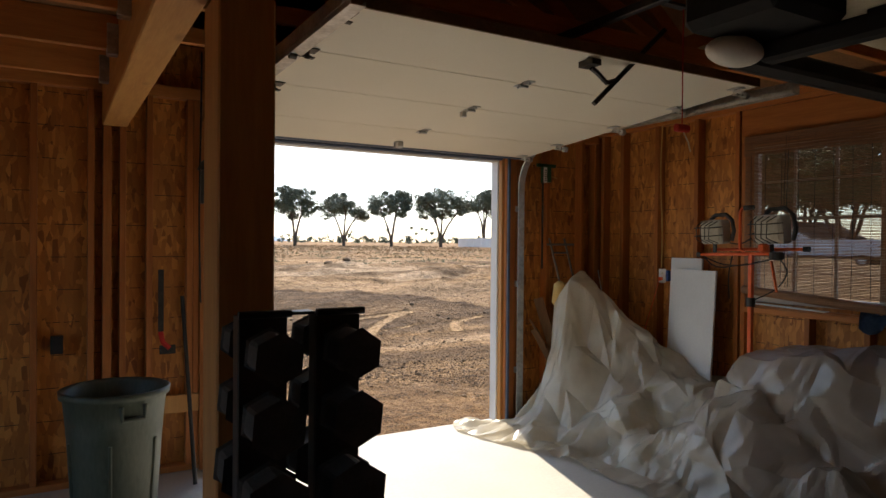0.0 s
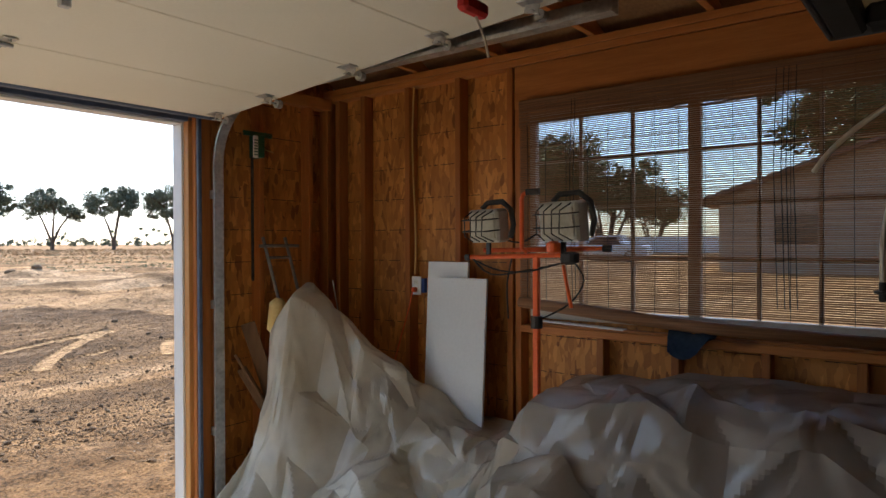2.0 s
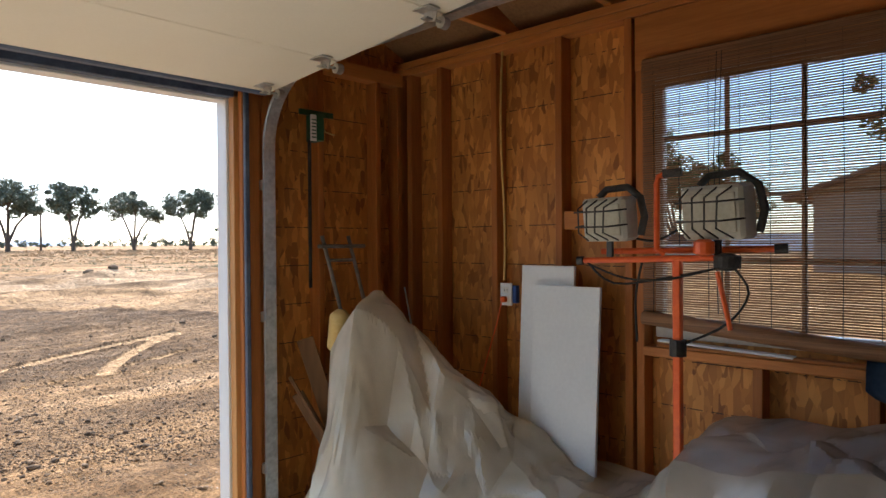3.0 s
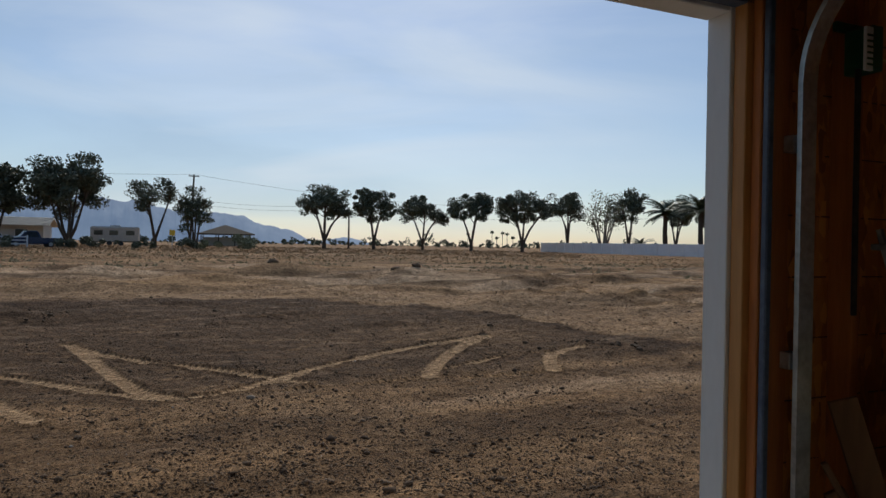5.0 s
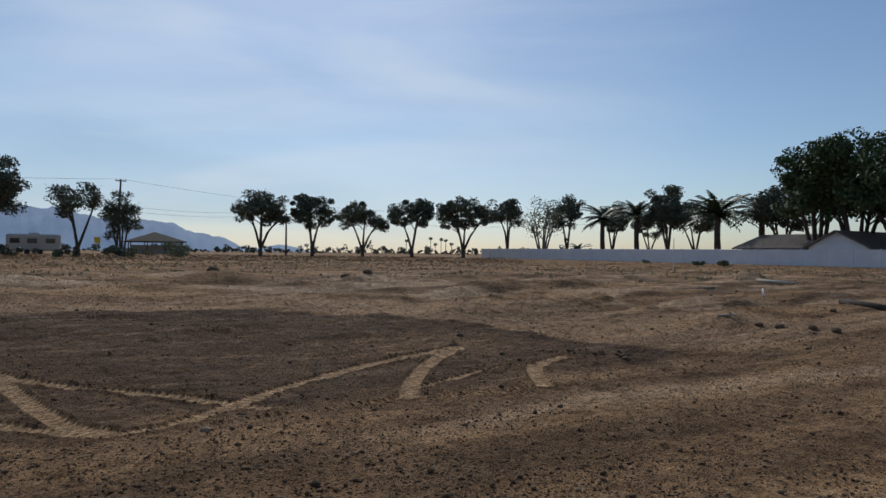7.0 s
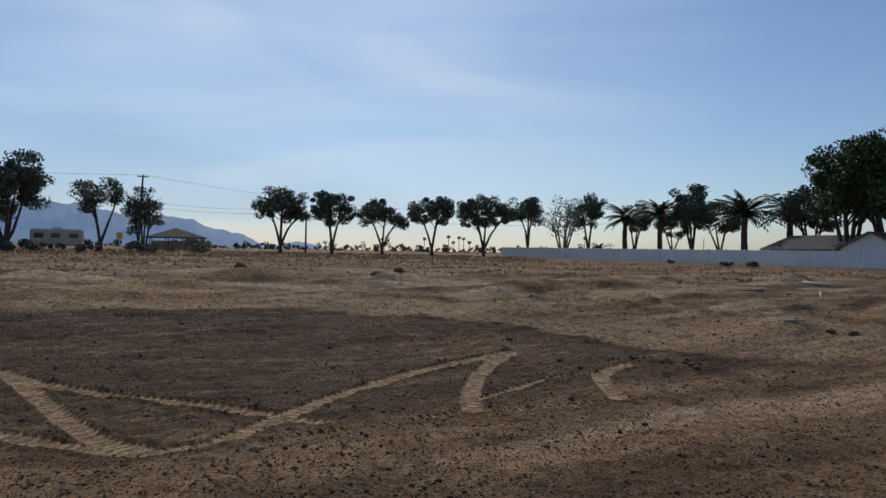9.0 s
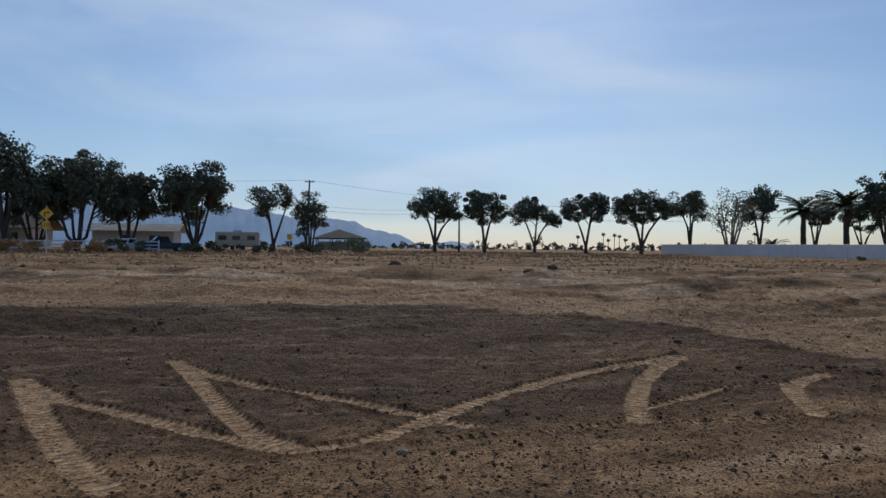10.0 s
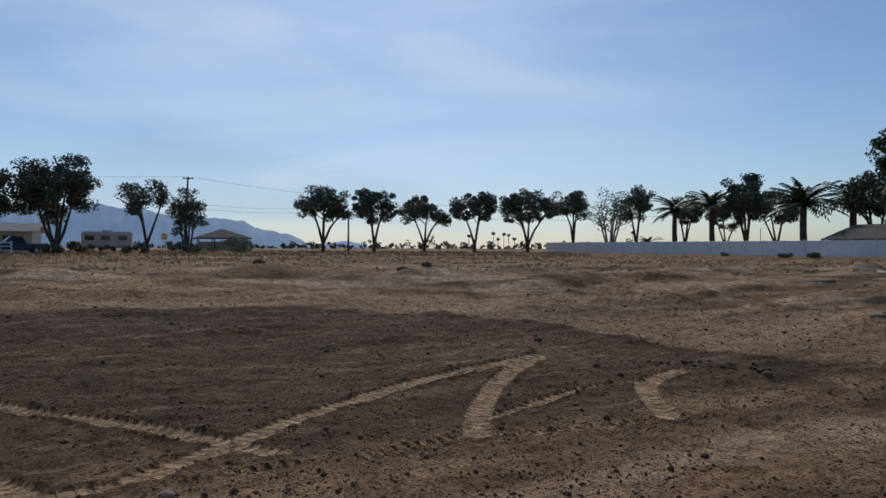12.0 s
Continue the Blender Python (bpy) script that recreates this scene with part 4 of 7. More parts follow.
def sheeting():
    """Cloudy plastic sheeting: lets some light through and shines on its folds."""
    m, n, l, b = material("plastic_sheeting", 0.26)
    b.inputs["Coat Weight"].default_value, b.inputs["Coat Roughness"].default_value = 0.5, 0.12
    c, big = n.new("ShaderNodeTexCoord"), n.new("ShaderNodeTexNoise")
    big.inputs["Scale"].default_value, big.inputs["Detail"].default_value = 2.4, 5
    ramp = n.new("ShaderNodeValToRGB")
    ramp.color_ramp.elements[0].position, ramp.color_ramp.elements[1].position = 0.35, 0.68
    ramp.color_ramp.elements[0].color, ramp.color_ramp.elements[1].color = (0.54, 0.50, 0.43, 1), (0.76, 0.74, 0.70, 1)
    crease, fold = n.new("ShaderNodeTexNoise"), n.new("ShaderNodeBump")
    crease.inputs["Scale"].default_value, crease.inputs["Detail"].default_value, crease.inputs["Distortion"].default_value = 9.0, 5, 1.4
    fold.inputs["Strength"].default_value, fold.inputs["Distance"].default_value = 0.18, 0.012
    thin, mixer = n.new("ShaderNodeBsdfTranslucent"), n.new("ShaderNodeMixShader")
    mixer.inputs["Fac"].default_value = 0.5
    out = n["Material Output"]
    l.new(c.outputs["Object"], big.inputs["Vector"])
    l.new(c.outputs["Object"], crease.inputs["Vector"])
    l.new(big.outputs["Fac"], ramp.inputs["Fac"])
    # sheet colour varies with y: greyer and darker towards -2.6, paler and warmer towards -1.3
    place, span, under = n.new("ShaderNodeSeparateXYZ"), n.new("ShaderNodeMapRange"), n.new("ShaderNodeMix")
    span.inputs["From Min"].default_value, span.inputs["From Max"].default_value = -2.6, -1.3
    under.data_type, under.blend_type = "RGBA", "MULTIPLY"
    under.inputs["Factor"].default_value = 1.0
    y_tint = n.new("ShaderNodeValToRGB")
    y_tint.color_ramp.elements[0].color, y_tint.color_ramp.elements[1].color = (0.72, 0.69, 0.68, 1), (1.2, 1.15, 1.02, 1)
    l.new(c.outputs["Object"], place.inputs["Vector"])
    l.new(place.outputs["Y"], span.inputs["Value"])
    l.new(span.outputs["Result"], y_tint.inputs["Fac"])
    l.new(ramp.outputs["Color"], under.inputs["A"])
    l.new(y_tint.outputs["Color"], under.inputs["B"])
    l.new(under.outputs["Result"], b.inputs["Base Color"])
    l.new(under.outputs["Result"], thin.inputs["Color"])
    l.new(crease.outputs["Fac"], fold.inputs["Height"])
    l.new(fold.outputs["Normal"], b.inputs["Normal"])
    l.new(b.outputs["BSDF"], mixer.inputs[1])
    l.new(thin.outputs["BSDF"], mixer.inputs[2])
    l.new(mixer.outputs["Shader"], out.inputs["Surface"])
    return m


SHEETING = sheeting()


def ease(a, lo, hi):
    u = np.clip((a - lo) / (hi - lo), 0, 1)
    return u * u * (3 - 2 * u)


def edge_x(y):
    """Where the sheet ends on the floor."""
    return np.interp(-y, [-0.02, 0.1, 0.3, 0.5, 0.7, 0.9, 1.2, 1.7, 2.0, 2.6, 3.2, 4.0, 5.0], [-0.36, -0.46, -0.46, -0.42, -0.34, -0.26, -0.2, -0.18, -0.2, -0.3, -0.4, -0.42, -0.36])


def heap(x, y):
    """What lies under the sheet: a tall bundle by the door with a sloping back, a long low stack under the window, odd peaks before them."""
    d = np.hypot((x - 0.53) / 0.25, (y + 0.51) / 0.23)
    bundle = 1.26 * (1 - ease(d, 0.86, 1.5)) + 0.04 * np.clip(1 - d, 0, 1)
    run = np.clip(((x - 0.58) * 0.32 - (y + 0.52) * 0.75) / 0.6649, 0, 1)
    off = np.hypot(x - 0.58 - 0.32 * run, y + 0.52 + 0.75 * run)
    back = 1.27 - 0.60 * run - np.clip(off - 0.09, 0, 9) * 3.0
    stack = (0.83 + 0.10 * ease(-y, 2.0, 2.9) - 0.05 * ease(-y, 3.2, 4.4)) * ease(x, 0.34, 0.42) * ease(-y, 1.93, 1.99)
    filling = 0.53 * ease(x, 0.42, 0.60) * ease(-y, 0.6, 0.8) * (1 - ease(-y, 2.0, 2.1)) + 0.03 * waves(x, y, 57, 0.35)
    z = np.maximum.reduce((bundle, back, stack, filling, np.zeros(x.shape)))
    for cx, cy, h, rx, ry in ((0.30, -2.28, 0.72, 0.34, 0.85), (0.80, -1.50, 0.60, 0.4, 0.4), (0.45, -1.22, 0.52, 0.35, 0.4), (0.05, -0.55, 0.16, 0.2, 0.2), (0.20, -1.72, 0.36, 0.22, 0.4), (0.20, -2.95, 0.50, 0.3, 0.5),
                          (0.10, -3.5, 0.46, 0.3, 0.5), (-0.12, -2.5, 0.17, 0.2, 0.3), (-0.15, -3.1, 0.2, 0.2, 0.3), (0.0, -4.2, 0.42, 0.3, 0.5), (0.22, -0.98, 0.32, 0.22, 0.3), (0.0, -0.25, 0.12, 0.2, 0.15), (-0.1, -0.75, 0.1, 0.15, 0.2), (0.15, -0.35, 0.25, 0.2, 0.2)):
        z = np.maximum(z, h * (1 - np.hypot((x - cx) / rx, (y - cy) / ry)))
    return z


def drape(rows, cols, y0, y1):
    """Lays a slack sheet over the heap: even steps along each cross-section, softened at its corners."""
    py = np.linspace(y0, y1, rows)[:, None]
    left = edge_x(py) + 0.03 * waves(py * 1.0, py * 0.3, 58, 0.5)
    px = left + (1.12 - left) * np.linspace(0, 1, 640)[None, :]
    pz = heap(px, py + np.zeros_like(px)) + 0.012
    for k in range(150):
        pz[:, 1:-1] = 0.5 * pz[:, 1:-1] + 0.25 * (pz[:, :-2] + pz[:, 2:])
        if k < 7:
            pz[1:-1] = 0.5 * pz[1:-1] + 0.25 * (pz[:-2] + pz[2:])
    out = np.zeros((rows, cols, 3))
    for r in range(rows):
        s_ = np.concatenate(((0,), np.cumsum(np.hypot(np.diff(px[r]), np.diff(pz[r])))))
        even = np.linspace(0, s_[-1], cols)
        out[r, :, 0], out[r, :, 2] = np.interp(even, s_, px[r]), np.interp(even, s_, pz[r])
    limit = -0.02 - 0.25 * ease(out[..., 0], -0.15, 0.05)
    yy = py + np.zeros((rows, cols))
    out[..., 1] = np.where(yy > -0.6, -0.6 + (yy + 0.6) * (limit + 0.6) / (y1 + 0.6), yy)
    return out


sheet = drape(300, 116, -4.72, -0.02)


def facet(p, step, lift, seed):
    """Turns a smooth sheet into flat, irregular triangles that meet in straight creases."""
    rnd = np.random.RandomState(seed)
    rows, cols = p.shape[:2]
    du, dv = np.gradient(p, axis=1), np.gradient(p, axis=0)
    nrm = np.cross(du, dv)
    nrm /= np.linalg.norm(nrm, axis=-1, keepdims=True) + 1e-9
    nrm *= np.where(nrm[..., 2:3] < 0, -1, 1)
    nr, nc = rows // step + 2, cols // step + 2
    ri = np.clip((np.arange(nr)[:, None] + rnd.uniform(-0.42, 0.42, (nr, nc))) * step, 0, rows - 1).astype(int)
    ci = np.clip((np.arange(nc)[None, :] + rnd.uniform(-0.42, 0.42, (nr, nc))) * step, 0, cols - 1).astype(int)
    ri[0], ci[:, 0] = 0, 0
    node = p[ri, ci] + nrm[ri, ci] * (lift * rnd.uniform(-0.6, 1.0, (nr, nc)))[..., None]
    a, b = np.meshgrid(np.arange(rows) / step, np.arange(cols) / step, indexing="ij")
    i, j = np.floor(a).astype(int), np.floor(b).astype(int)
    fa, fb = (a - i)[..., None], (b - j)[..., None]
    flip = (rnd.rand(nr, nc) < 0.5)[i, j][..., None]
    n00, n10, n01, n11 = node[i, j], node[i + 1, j], node[i, j + 1], node[i + 1, j + 1]
    one = np.where(fa + fb < 1, n00 + (n10 - n00) * fa + (n01 - n00) * fb, n11 + (n01 - n11) * (1 - fa) + (n10 - n11) * (1 - fb))
    two = np.where(fa > fb, n00 + (n10 - n00) * fa + (n11 - n10) * fb, n00 + (n01 - n00) * fb + (n11 - n01) * fa)
    return np.where(flip, two, one)


sheet = 0.35 * sheet + 0.65 * facet(sheet, 11, 0.055, 70)


def creases(u, v, cell, seed):
    """Relief of flat facets that meet in straight creases: random heights on a skewed net of triangles."""
    rnd = np.random.RandomState(seed)
    high = rnd.uniform(-1, 1, (90, 90))
    wu, wv = u + 0.45 * cell * waves(u, v, seed, cell * 4), v + 0.45 * cell * waves(u, v, seed + 1, cell * 4)
    a, b = (wu * 0.83 + wv * 0.56) / cell + 20, (wv * 0.83 - wu * 0.42) / cell + 40
    i, j = np.floor(a).astype(int) % 89, np.floor(b).astype(int) % 89
    fa, fb = a - np.floor(a), b - np.floor(b)
    h00, h10, h01, h11 = high[i, j], high[i + 1, j], high[i, j + 1], high[i + 1, j + 1]
    low = fa + fb < 1
    return np.where(low, h00 + (h10 - h00) * fa + (h01 - h00) * fb, h11 + (h01 - h11) * (1 - fa) + (h10 - h11) * (1 - fb))


gu, gv = np.meshgrid(np.arange(sheet.shape[1]) * 0.0172, np.arange(sheet.shape[0]) * 0.0172)
du, dv = np.gradient(sheet, axis=1), np.gradient(sheet, axis=0)
across_ = np.cross(du, dv)
across_ /= np.linalg.norm(across_, axis=-1, keepdims=True) + 1e-9
across_ *= np.where(across_[..., 2:3] < 0, -1, 1)
for _ in range(12):
    across_[1:-1, 1:-1] = 0.2 * (across_[1:-1, 1:-1] + across_[:-2, 1:-1] + across_[2:, 1:-1] + across_[1:-1, :-2] + across_[1:-1, 2:])
free = np.clip((1.10 - sheet[..., 0]) / 0.12, 0, 1) * np.clip(0.75 + 0.9 * waves(gu, gv, 64, 0.9), 0.5, 1.0) * (1 - 0.35 * ease(sheet[..., 2], 0.6, 0.85))
sheet = sheet + across_ * (free * (0.038 * creases(gu, gv, 0.13, 62) + 0.014 * creases(gu, gv, 0.06, 63)))[..., None]
sheet[..., 2] = np.maximum(sheet[..., 2], 0.006)
sheet[..., 0] = np.minimum(sheet[..., 0], 1.125)
ids = np.arange(sheet.shape[0] * sheet.shape[1]).reshape(sheet.shape[:2])
tarp_faces = np.stack((ids[:-1, :-1], ids[:-1, 1:], ids[1:, 1:], ids[1:, :-1]), -1).reshape(-1, 4)


def plain_mesh(name, verts, faces, mat):
    me = bpy.data.meshes.new(name)
    verts, faces = np.asarray(verts, np.float32), np.asarray(faces, np.int32)
    me.vertices.add(len(verts))
    me.vertices.foreach_set("co", verts.ravel())
    me.loops.add(faces.size)
    me.polygons.add(len(faces))
    me.loops.foreach_set("vertex_index", faces.ravel())
    me.polygons.foreach_set("loop_start", np.arange(0, faces.size, faces.shape[1], dtype=np.int32))
    me.polygons.foreach_set("use_smooth", np.ones(len(faces), dtype=bool))
    me.update()
    me.materials.append(mat)
    return me


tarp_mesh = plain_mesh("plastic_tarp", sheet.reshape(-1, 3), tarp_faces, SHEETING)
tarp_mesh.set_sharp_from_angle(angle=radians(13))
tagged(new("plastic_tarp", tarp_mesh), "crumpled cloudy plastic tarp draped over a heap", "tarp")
tagged(part("crate", box(0.44, 0.58, -0.55, -0.40, 0.0, 1.1, 0.01), ROOF_BOARD, None), "dark upright crate hidden under the tarp", "crate")

tagged(part("foam_block", slab(Matrix.Translation((0.415, -0.415, 1.12)) @ Matrix.Rotation(0.7, 4, "Z") @ Matrix.Rotation(0.1, 4, "X"), 0.09, 0.10, 0.22, 0.03), YELLOW_FOAM, None, "", True), "yellow foam pad sticking out under the tarp", "foam pad")

# bamboo blind over the window
blind = thing("bamboo_blind", (1.118, -2.6, 2.36), "brown bamboo roll-up blind hanging over a window", "blind")
BY0, BY1 = -3.50, -1.69


def slat_mesh(x, z0, z1, pitch_, high, wave, seed):
    rnd = np.random.RandomState(seed)
    n_ = int((z1 - z0) / pitch_)
    cut = np.linspace(BY0, BY1, 9)
    vs, fs = [], []
    for k in range(n_):
        z = z0 + pitch_ * k + rnd.uniform(-0.0005, 0.0005)
        h = high * rnd.uniform(0.92, 1.06)
        dx = rnd.uniform(-0.001, 0.001)
        i = len(vs)
        for y in cut:
            dz = wave * math.sin(y * 2.4 + k * 0.004) * 0.5
            xx = x + dx
            vs += [(xx, y, z + dz), (xx + 0.0016, y, z + dz + h / 2), (xx, y, z + dz + h)]
        for c in range(len(cut) - 1):
            for e in (0, 1):
                fs.append((i + 3 * c + e, i + 3 * c + 3 + e, i + 3 * c + 4 + e, i + 3 * c + 1 + e))
    return vs, fs


for name, xx, z0, z1, p_, h_, w_, sd in (("slats", 1.122, 1.21, 2.34, 0.0098, 0.0073, 0.001, 3), ("valance", 1.110, 2.205, 2.35, 0.0062, 0.0048, 0.014, 4)):
    v, f = slat_mesh(xx, z0, z1, p_, h_, w_, sd)
    ob = new(name, plain_mesh(name, np.array(v) - np.array(blind.location), f, BAMBOO))
    ob.parent = blind
    ob["kind"] = "stuff"
part("head_rail", box(1.116, 1.137, BY0, BY1, 2.335, 2.362, 0.003), BAMBOO, blind)
for k, y in enumerate(np.linspace(BY0 + 0.06, BY1 - 0.05, 15)):
    sway = 0.006 * math.sin(k * 2.1)
    part("stitch_cord", tube([(1.119, y, 2.33), (1.120, y + sway, 1.8), (1.119, y, 1.2)], 0.0016, 4), CORD, blind)
for y in (-2.02, -2.04, -3.02, -3.05, -3.07, -3.10):
    part("pull_cord", tube([(1.112, y, 2.33), (1.110, y + 0.012, 1.9), (1.112, y - 0.004, 1.26)], 0.0022, 5), CORD, blind)
rollpts = [(1.105, BY1 - 0.01, 1.225), (1.10, -2.2, 1.19), (1.095, -2.7, 1.155), (1.10, BY0 + 0.02, 1.14)]
part("rolled_hem", tube(rollpts, [0.030, 0.034, 0.030, 0.028], 12), BAMBOO, blind, "", True)

# twin work lamps on a stand
def work_lamp_stand():
    s = thing("work_light_stand", (0.72, -2.03, 0.0), "orange twin halogen work light stand beside the window", "work light")
    part("pole", box(0.705, 0.735, -2.045, -2.015, 0.0, 1.50, 0.004), ORANGE, s)
    part("collar", tube([(0.72, -2.03, 1.14), (0.72, -2.03, 1.20)], 0.03, 12), DARK_STEEL, s, "black clamp collar")
    part("collar", tube([(0.72, -2.03, 0.62), (0.72, -2.03, 0.68)], 0.03, 12), DARK_STEEL, s, "black clamp collar")
    part("crossbar", tube([(0.66, -1.67, 1.485), (0.74, -2.20, 1.50)], 0.012, 10), ORANGE, s)
    part("crossbar", tube([(0.72, -1.72, 1.52), (0.82, -2.33, 1.53)], 0.012, 10), ORANGE, s)
    for a, b in (((0.652, -1.65, 1.484), (0.657, -1.675, 1.485)), ((0.822, -2.33, 1.53), (0.83, -2.37, 1.531))):
        part("end_grip", tube([a, b], 0.017, 10), RUBBER, s, "black rubber end cap")
    for k in range(3):
        an = radians(40 + 120 * k)
        part("leg", tube([(0.72, -2.03, 0.62), (0.72 + 0.34 * math.cos(an), -2.03 + 0.34 * math.sin(an), 0.0)], 0.011, 8), ORANGE, s)
    part("carry_hook", tube([(0.70, -1.99, 1.51), (0.69, -1.965, 1.53), (0.69, -1.965, 1.77), (0.692, -1.972, 1.795), (0.70, -1.99, 1.805)], 0.011, 10), ORANGE, s)
    part("hook_grip", tube([(0.70, -1.985, 1.806), (0.715, -2.05, 1.808)], 0.016, 10), RUBBER, s, "black rubber grip")
    bm = turned([(0.012, -0.03), (0.035, -0.02), (0.035, 0.02), (0.02, 0.03)], (0.69, -2.14, 1.535), 12)
    part("wing_knob", bm, ORANGE, s)
    part("tilt_lever", tube([(0.73, -2.17, 1.45), (0.715, -2.22, 1.25)], 0.009, 8), ORANGE, s)
    part("junction_box", turned([(0.02, -0.03), (0.045, -0.02), (0.045, 0.02), (0.02, 0.03)], (0.74, -2.20, 1.485), 14), RUBBER, s, "black round switch box")
    for pts in ([(0.66, -1.70, 1.47), (0.67, -1.85, 1.42), (0.70, -2.0, 1.42), (0.72, -2.16, 1.46)], [(0.66, -1.68, 1.49), (0.67, -1.8, 1.40), (0.71, -2.02, 1.43), (0.74, -2.2, 1.47)],
                [(0.74, -2.22, 1.47), (0.745, -2.27, 1.38), (0.74, -2.20, 1.27), (0.725, -2.06, 1.19), (0.72, -2.0, 1.17)], [(0.70, -1.90, 1.48), (0.69, -1.88, 1.35), (0.70, -1.88, 1.18)], [(0.72, -2.03, 1.6), (0.70, -1.95, 1.56), (0.68, -1.85, 1.58)]):
        fine = [Vector(pts[0])]
        for i in range(len(pts) - 1):
            p0, p1, p2, p3 = (Vector(pts[max(0, min(len(pts) - 1, i + k))]) for k in (-1, 0, 1, 2))
            for u in (0.25, 0.5, 0.75, 1.0):
                fine.append(0.5 * (2 * p1 + (p2 - p0) * u + (2 * p0 - 5 * p1 + 4 * p2 - p3) * u * u + (3 * p1 - p0 - 3 * p2 + p3) * u ** 3))
        part("cable", tube(fine, 0.0045, 6), CORD, s)
    for cx, cy, cz, w, h, face in ((0.66, -1.79, 1.645, 0.20, 0.165, 172), (0.735, -2.17, 1.66, 0.24, 0.19, 168)):
        m = Matrix.Translation((cx, cy, cz)) @ Matrix.Rotation(radians(face), 4, "Z") @ Matrix.Rotation(radians(6), 4, "Y")
        fx = 0.055
        bm = slab(m, 0.09, w, h, 0.012)
        lamp = part("lamp_head", bm, LAMP_GREY, s, "beige metal lamp housing")
        part("glass", slab(m @ Matrix.Translation((fx - 0.006, 0, 0.0)), 0.006, w * 0.82, h * 0.72, 0.002), LAMP_GLASS, lamp, "dusty beige protective glass")
        part("frame", slab(m @ Matrix.Translation((-0.052, 0, 0)), 0.02, w * 0.8, h * 0.8, 0.004), DARK_STEEL, lamp)
        for k in range(4):
            u = (k - 1.5) / 1.7
            pts = [m @ Vector(p) for p in ((0.04, u * w * 0.40, h * 0.46), (0.11, u * w * 0.34, h * 0.30), (0.12, u * w * 0.32, -h * 0.25), (0.05, u * w * 0.40, -h * 0.46))]
            part("guard_wire", tube(pts, 0.0035, 5), DARK_STEEL, lamp)
        for zz in (-0.12, 0.22):
            pts = [m @ Vector(p) for p in ((0.03, -w * 0.5, zz * h), (0.118, -w * 0.36, zz * h), (0.118, w * 0.36, zz * h), (0.03, w * 0.5, zz * h))]
            part("guard_wire", tube(pts, 0.0035, 5), DARK_STEEL, lamp)
        pts = [m @ Vector((-0.03 - 0.05 * math.sin(a), w * 0.56 * math.cos(a * 0.5), h * (0.66 - 0.15 * math.cos(a)))) for a in np.linspace(0.0, 3.2, 8)]
        part("handle", tube([m @ Vector((-0.05, -w * 0.42, h * 0.5)), m @ Vector((-0.07, -w * 0.3, h * 0.68)), m @ Vector((-0.07, w * 0.2, h * 0.70)), m @ Vector((-0.06, w * 0.5, h * 0.45)), m @ Vector((-0.05, w * 0.60, 0.0)), m @ Vector((-0.04, w * 0.52, -h * 0.4))], 0.014, 10), RUBBER, lamp, "black rubber carry handle", True)
        for dy in (0.0,):
            part("yoke", box(*((m @ Vector((0, dy, 0))).x + q for q in (-0.008, 0.008)), *((m @ Vector((0, dy, 0))).y + q for q in (-0.012, 0.012)), 1.50, cz - h * 0.45, 0.002), DARK_STEEL, lamp)
    return s


work_lamp_stand()

# white boards, outlet, cables, cloth
for y0, y1, ztop, xb, xt, lab in ((-1.56, -1.205, 1.356, 0.90, 0.985, "plain white melamine shelf board leaning on studs"), (-1.40, -1.10, 1.446, 0.95, 1.03, "taller white melamine board leaning on studs")):
    lean = math.atan2(xt - xb, ztop)
    m = Matrix.Translation(((xb + xt) / 2, (y0 + y1) / 2, ztop / 2)) @ Matrix.Rotation(lean, 4, "Y")
    tagged(part("shelf_board", slab(m, 0.018, y1 - y0, ztop / math.cos(lean), 0.002), MELAMINE, None), lab, "board", "leaning white boards")
outlet = thing("outlet", (1.12, -0.90, 1.29), "white wall outlet box on a stud with blue side", "outlet")
part("cover_plate", box(1.096, 1.104, -0.975, -0.90, 1.232, 1.348, 0.002), PLASTIC_WHITE, outlet)
part("box", box(1.106, 1.138, -0.995, -0.892, 1.245, 1.335, 0.003), mottled("blue_plastic", (0.02, 0.06, 0.22), (0.03, 0.08, 0.28), 8), outlet, "blue plastic outlet box")
for z in (1.265, 1.312):
    sock = part("socket", box(1.093, 1.0955, -0.955, -0.922, z - 0.015, z + 0.015, 0.001), LENS_WHITE, outlet)
    for dy in (-0.008, 0.008):
        part("slot", box(1.0915, 1.093, -0.939 + dy - 0.001, -0.939 + dy + 0.001, z - 0.004, z + 0.006), BLACK_POWDER, sock)
tagged(part("plug", box(1.06, 1.090, -0.955, -0.923, 1.25, 1.28, 0.006), ORANGE, None), "small orange plug in the outlet", "plug")
tagged(part("extension_cord", tube([(1.06, -0.94, 1.262), (1.045, -0.92, 1.15), (1.03, -0.86, 0.95), (1.02, -0.80, 0.75), (1.02, -0.78, 0.5)], 0.004, 6), ORANGE, None), "thin orange cord hanging from the outlet", "cord")
tagged(part("wall_cable", tube([(1.128, -0.895 - 0.012 * math.sin(z * 5.0), z) for z in np.linspace(1.36, 2.56, 14)], 0.006, 6), CABLE_YELLOW, None), "yellow electric cable stapled along a stud", "cable")


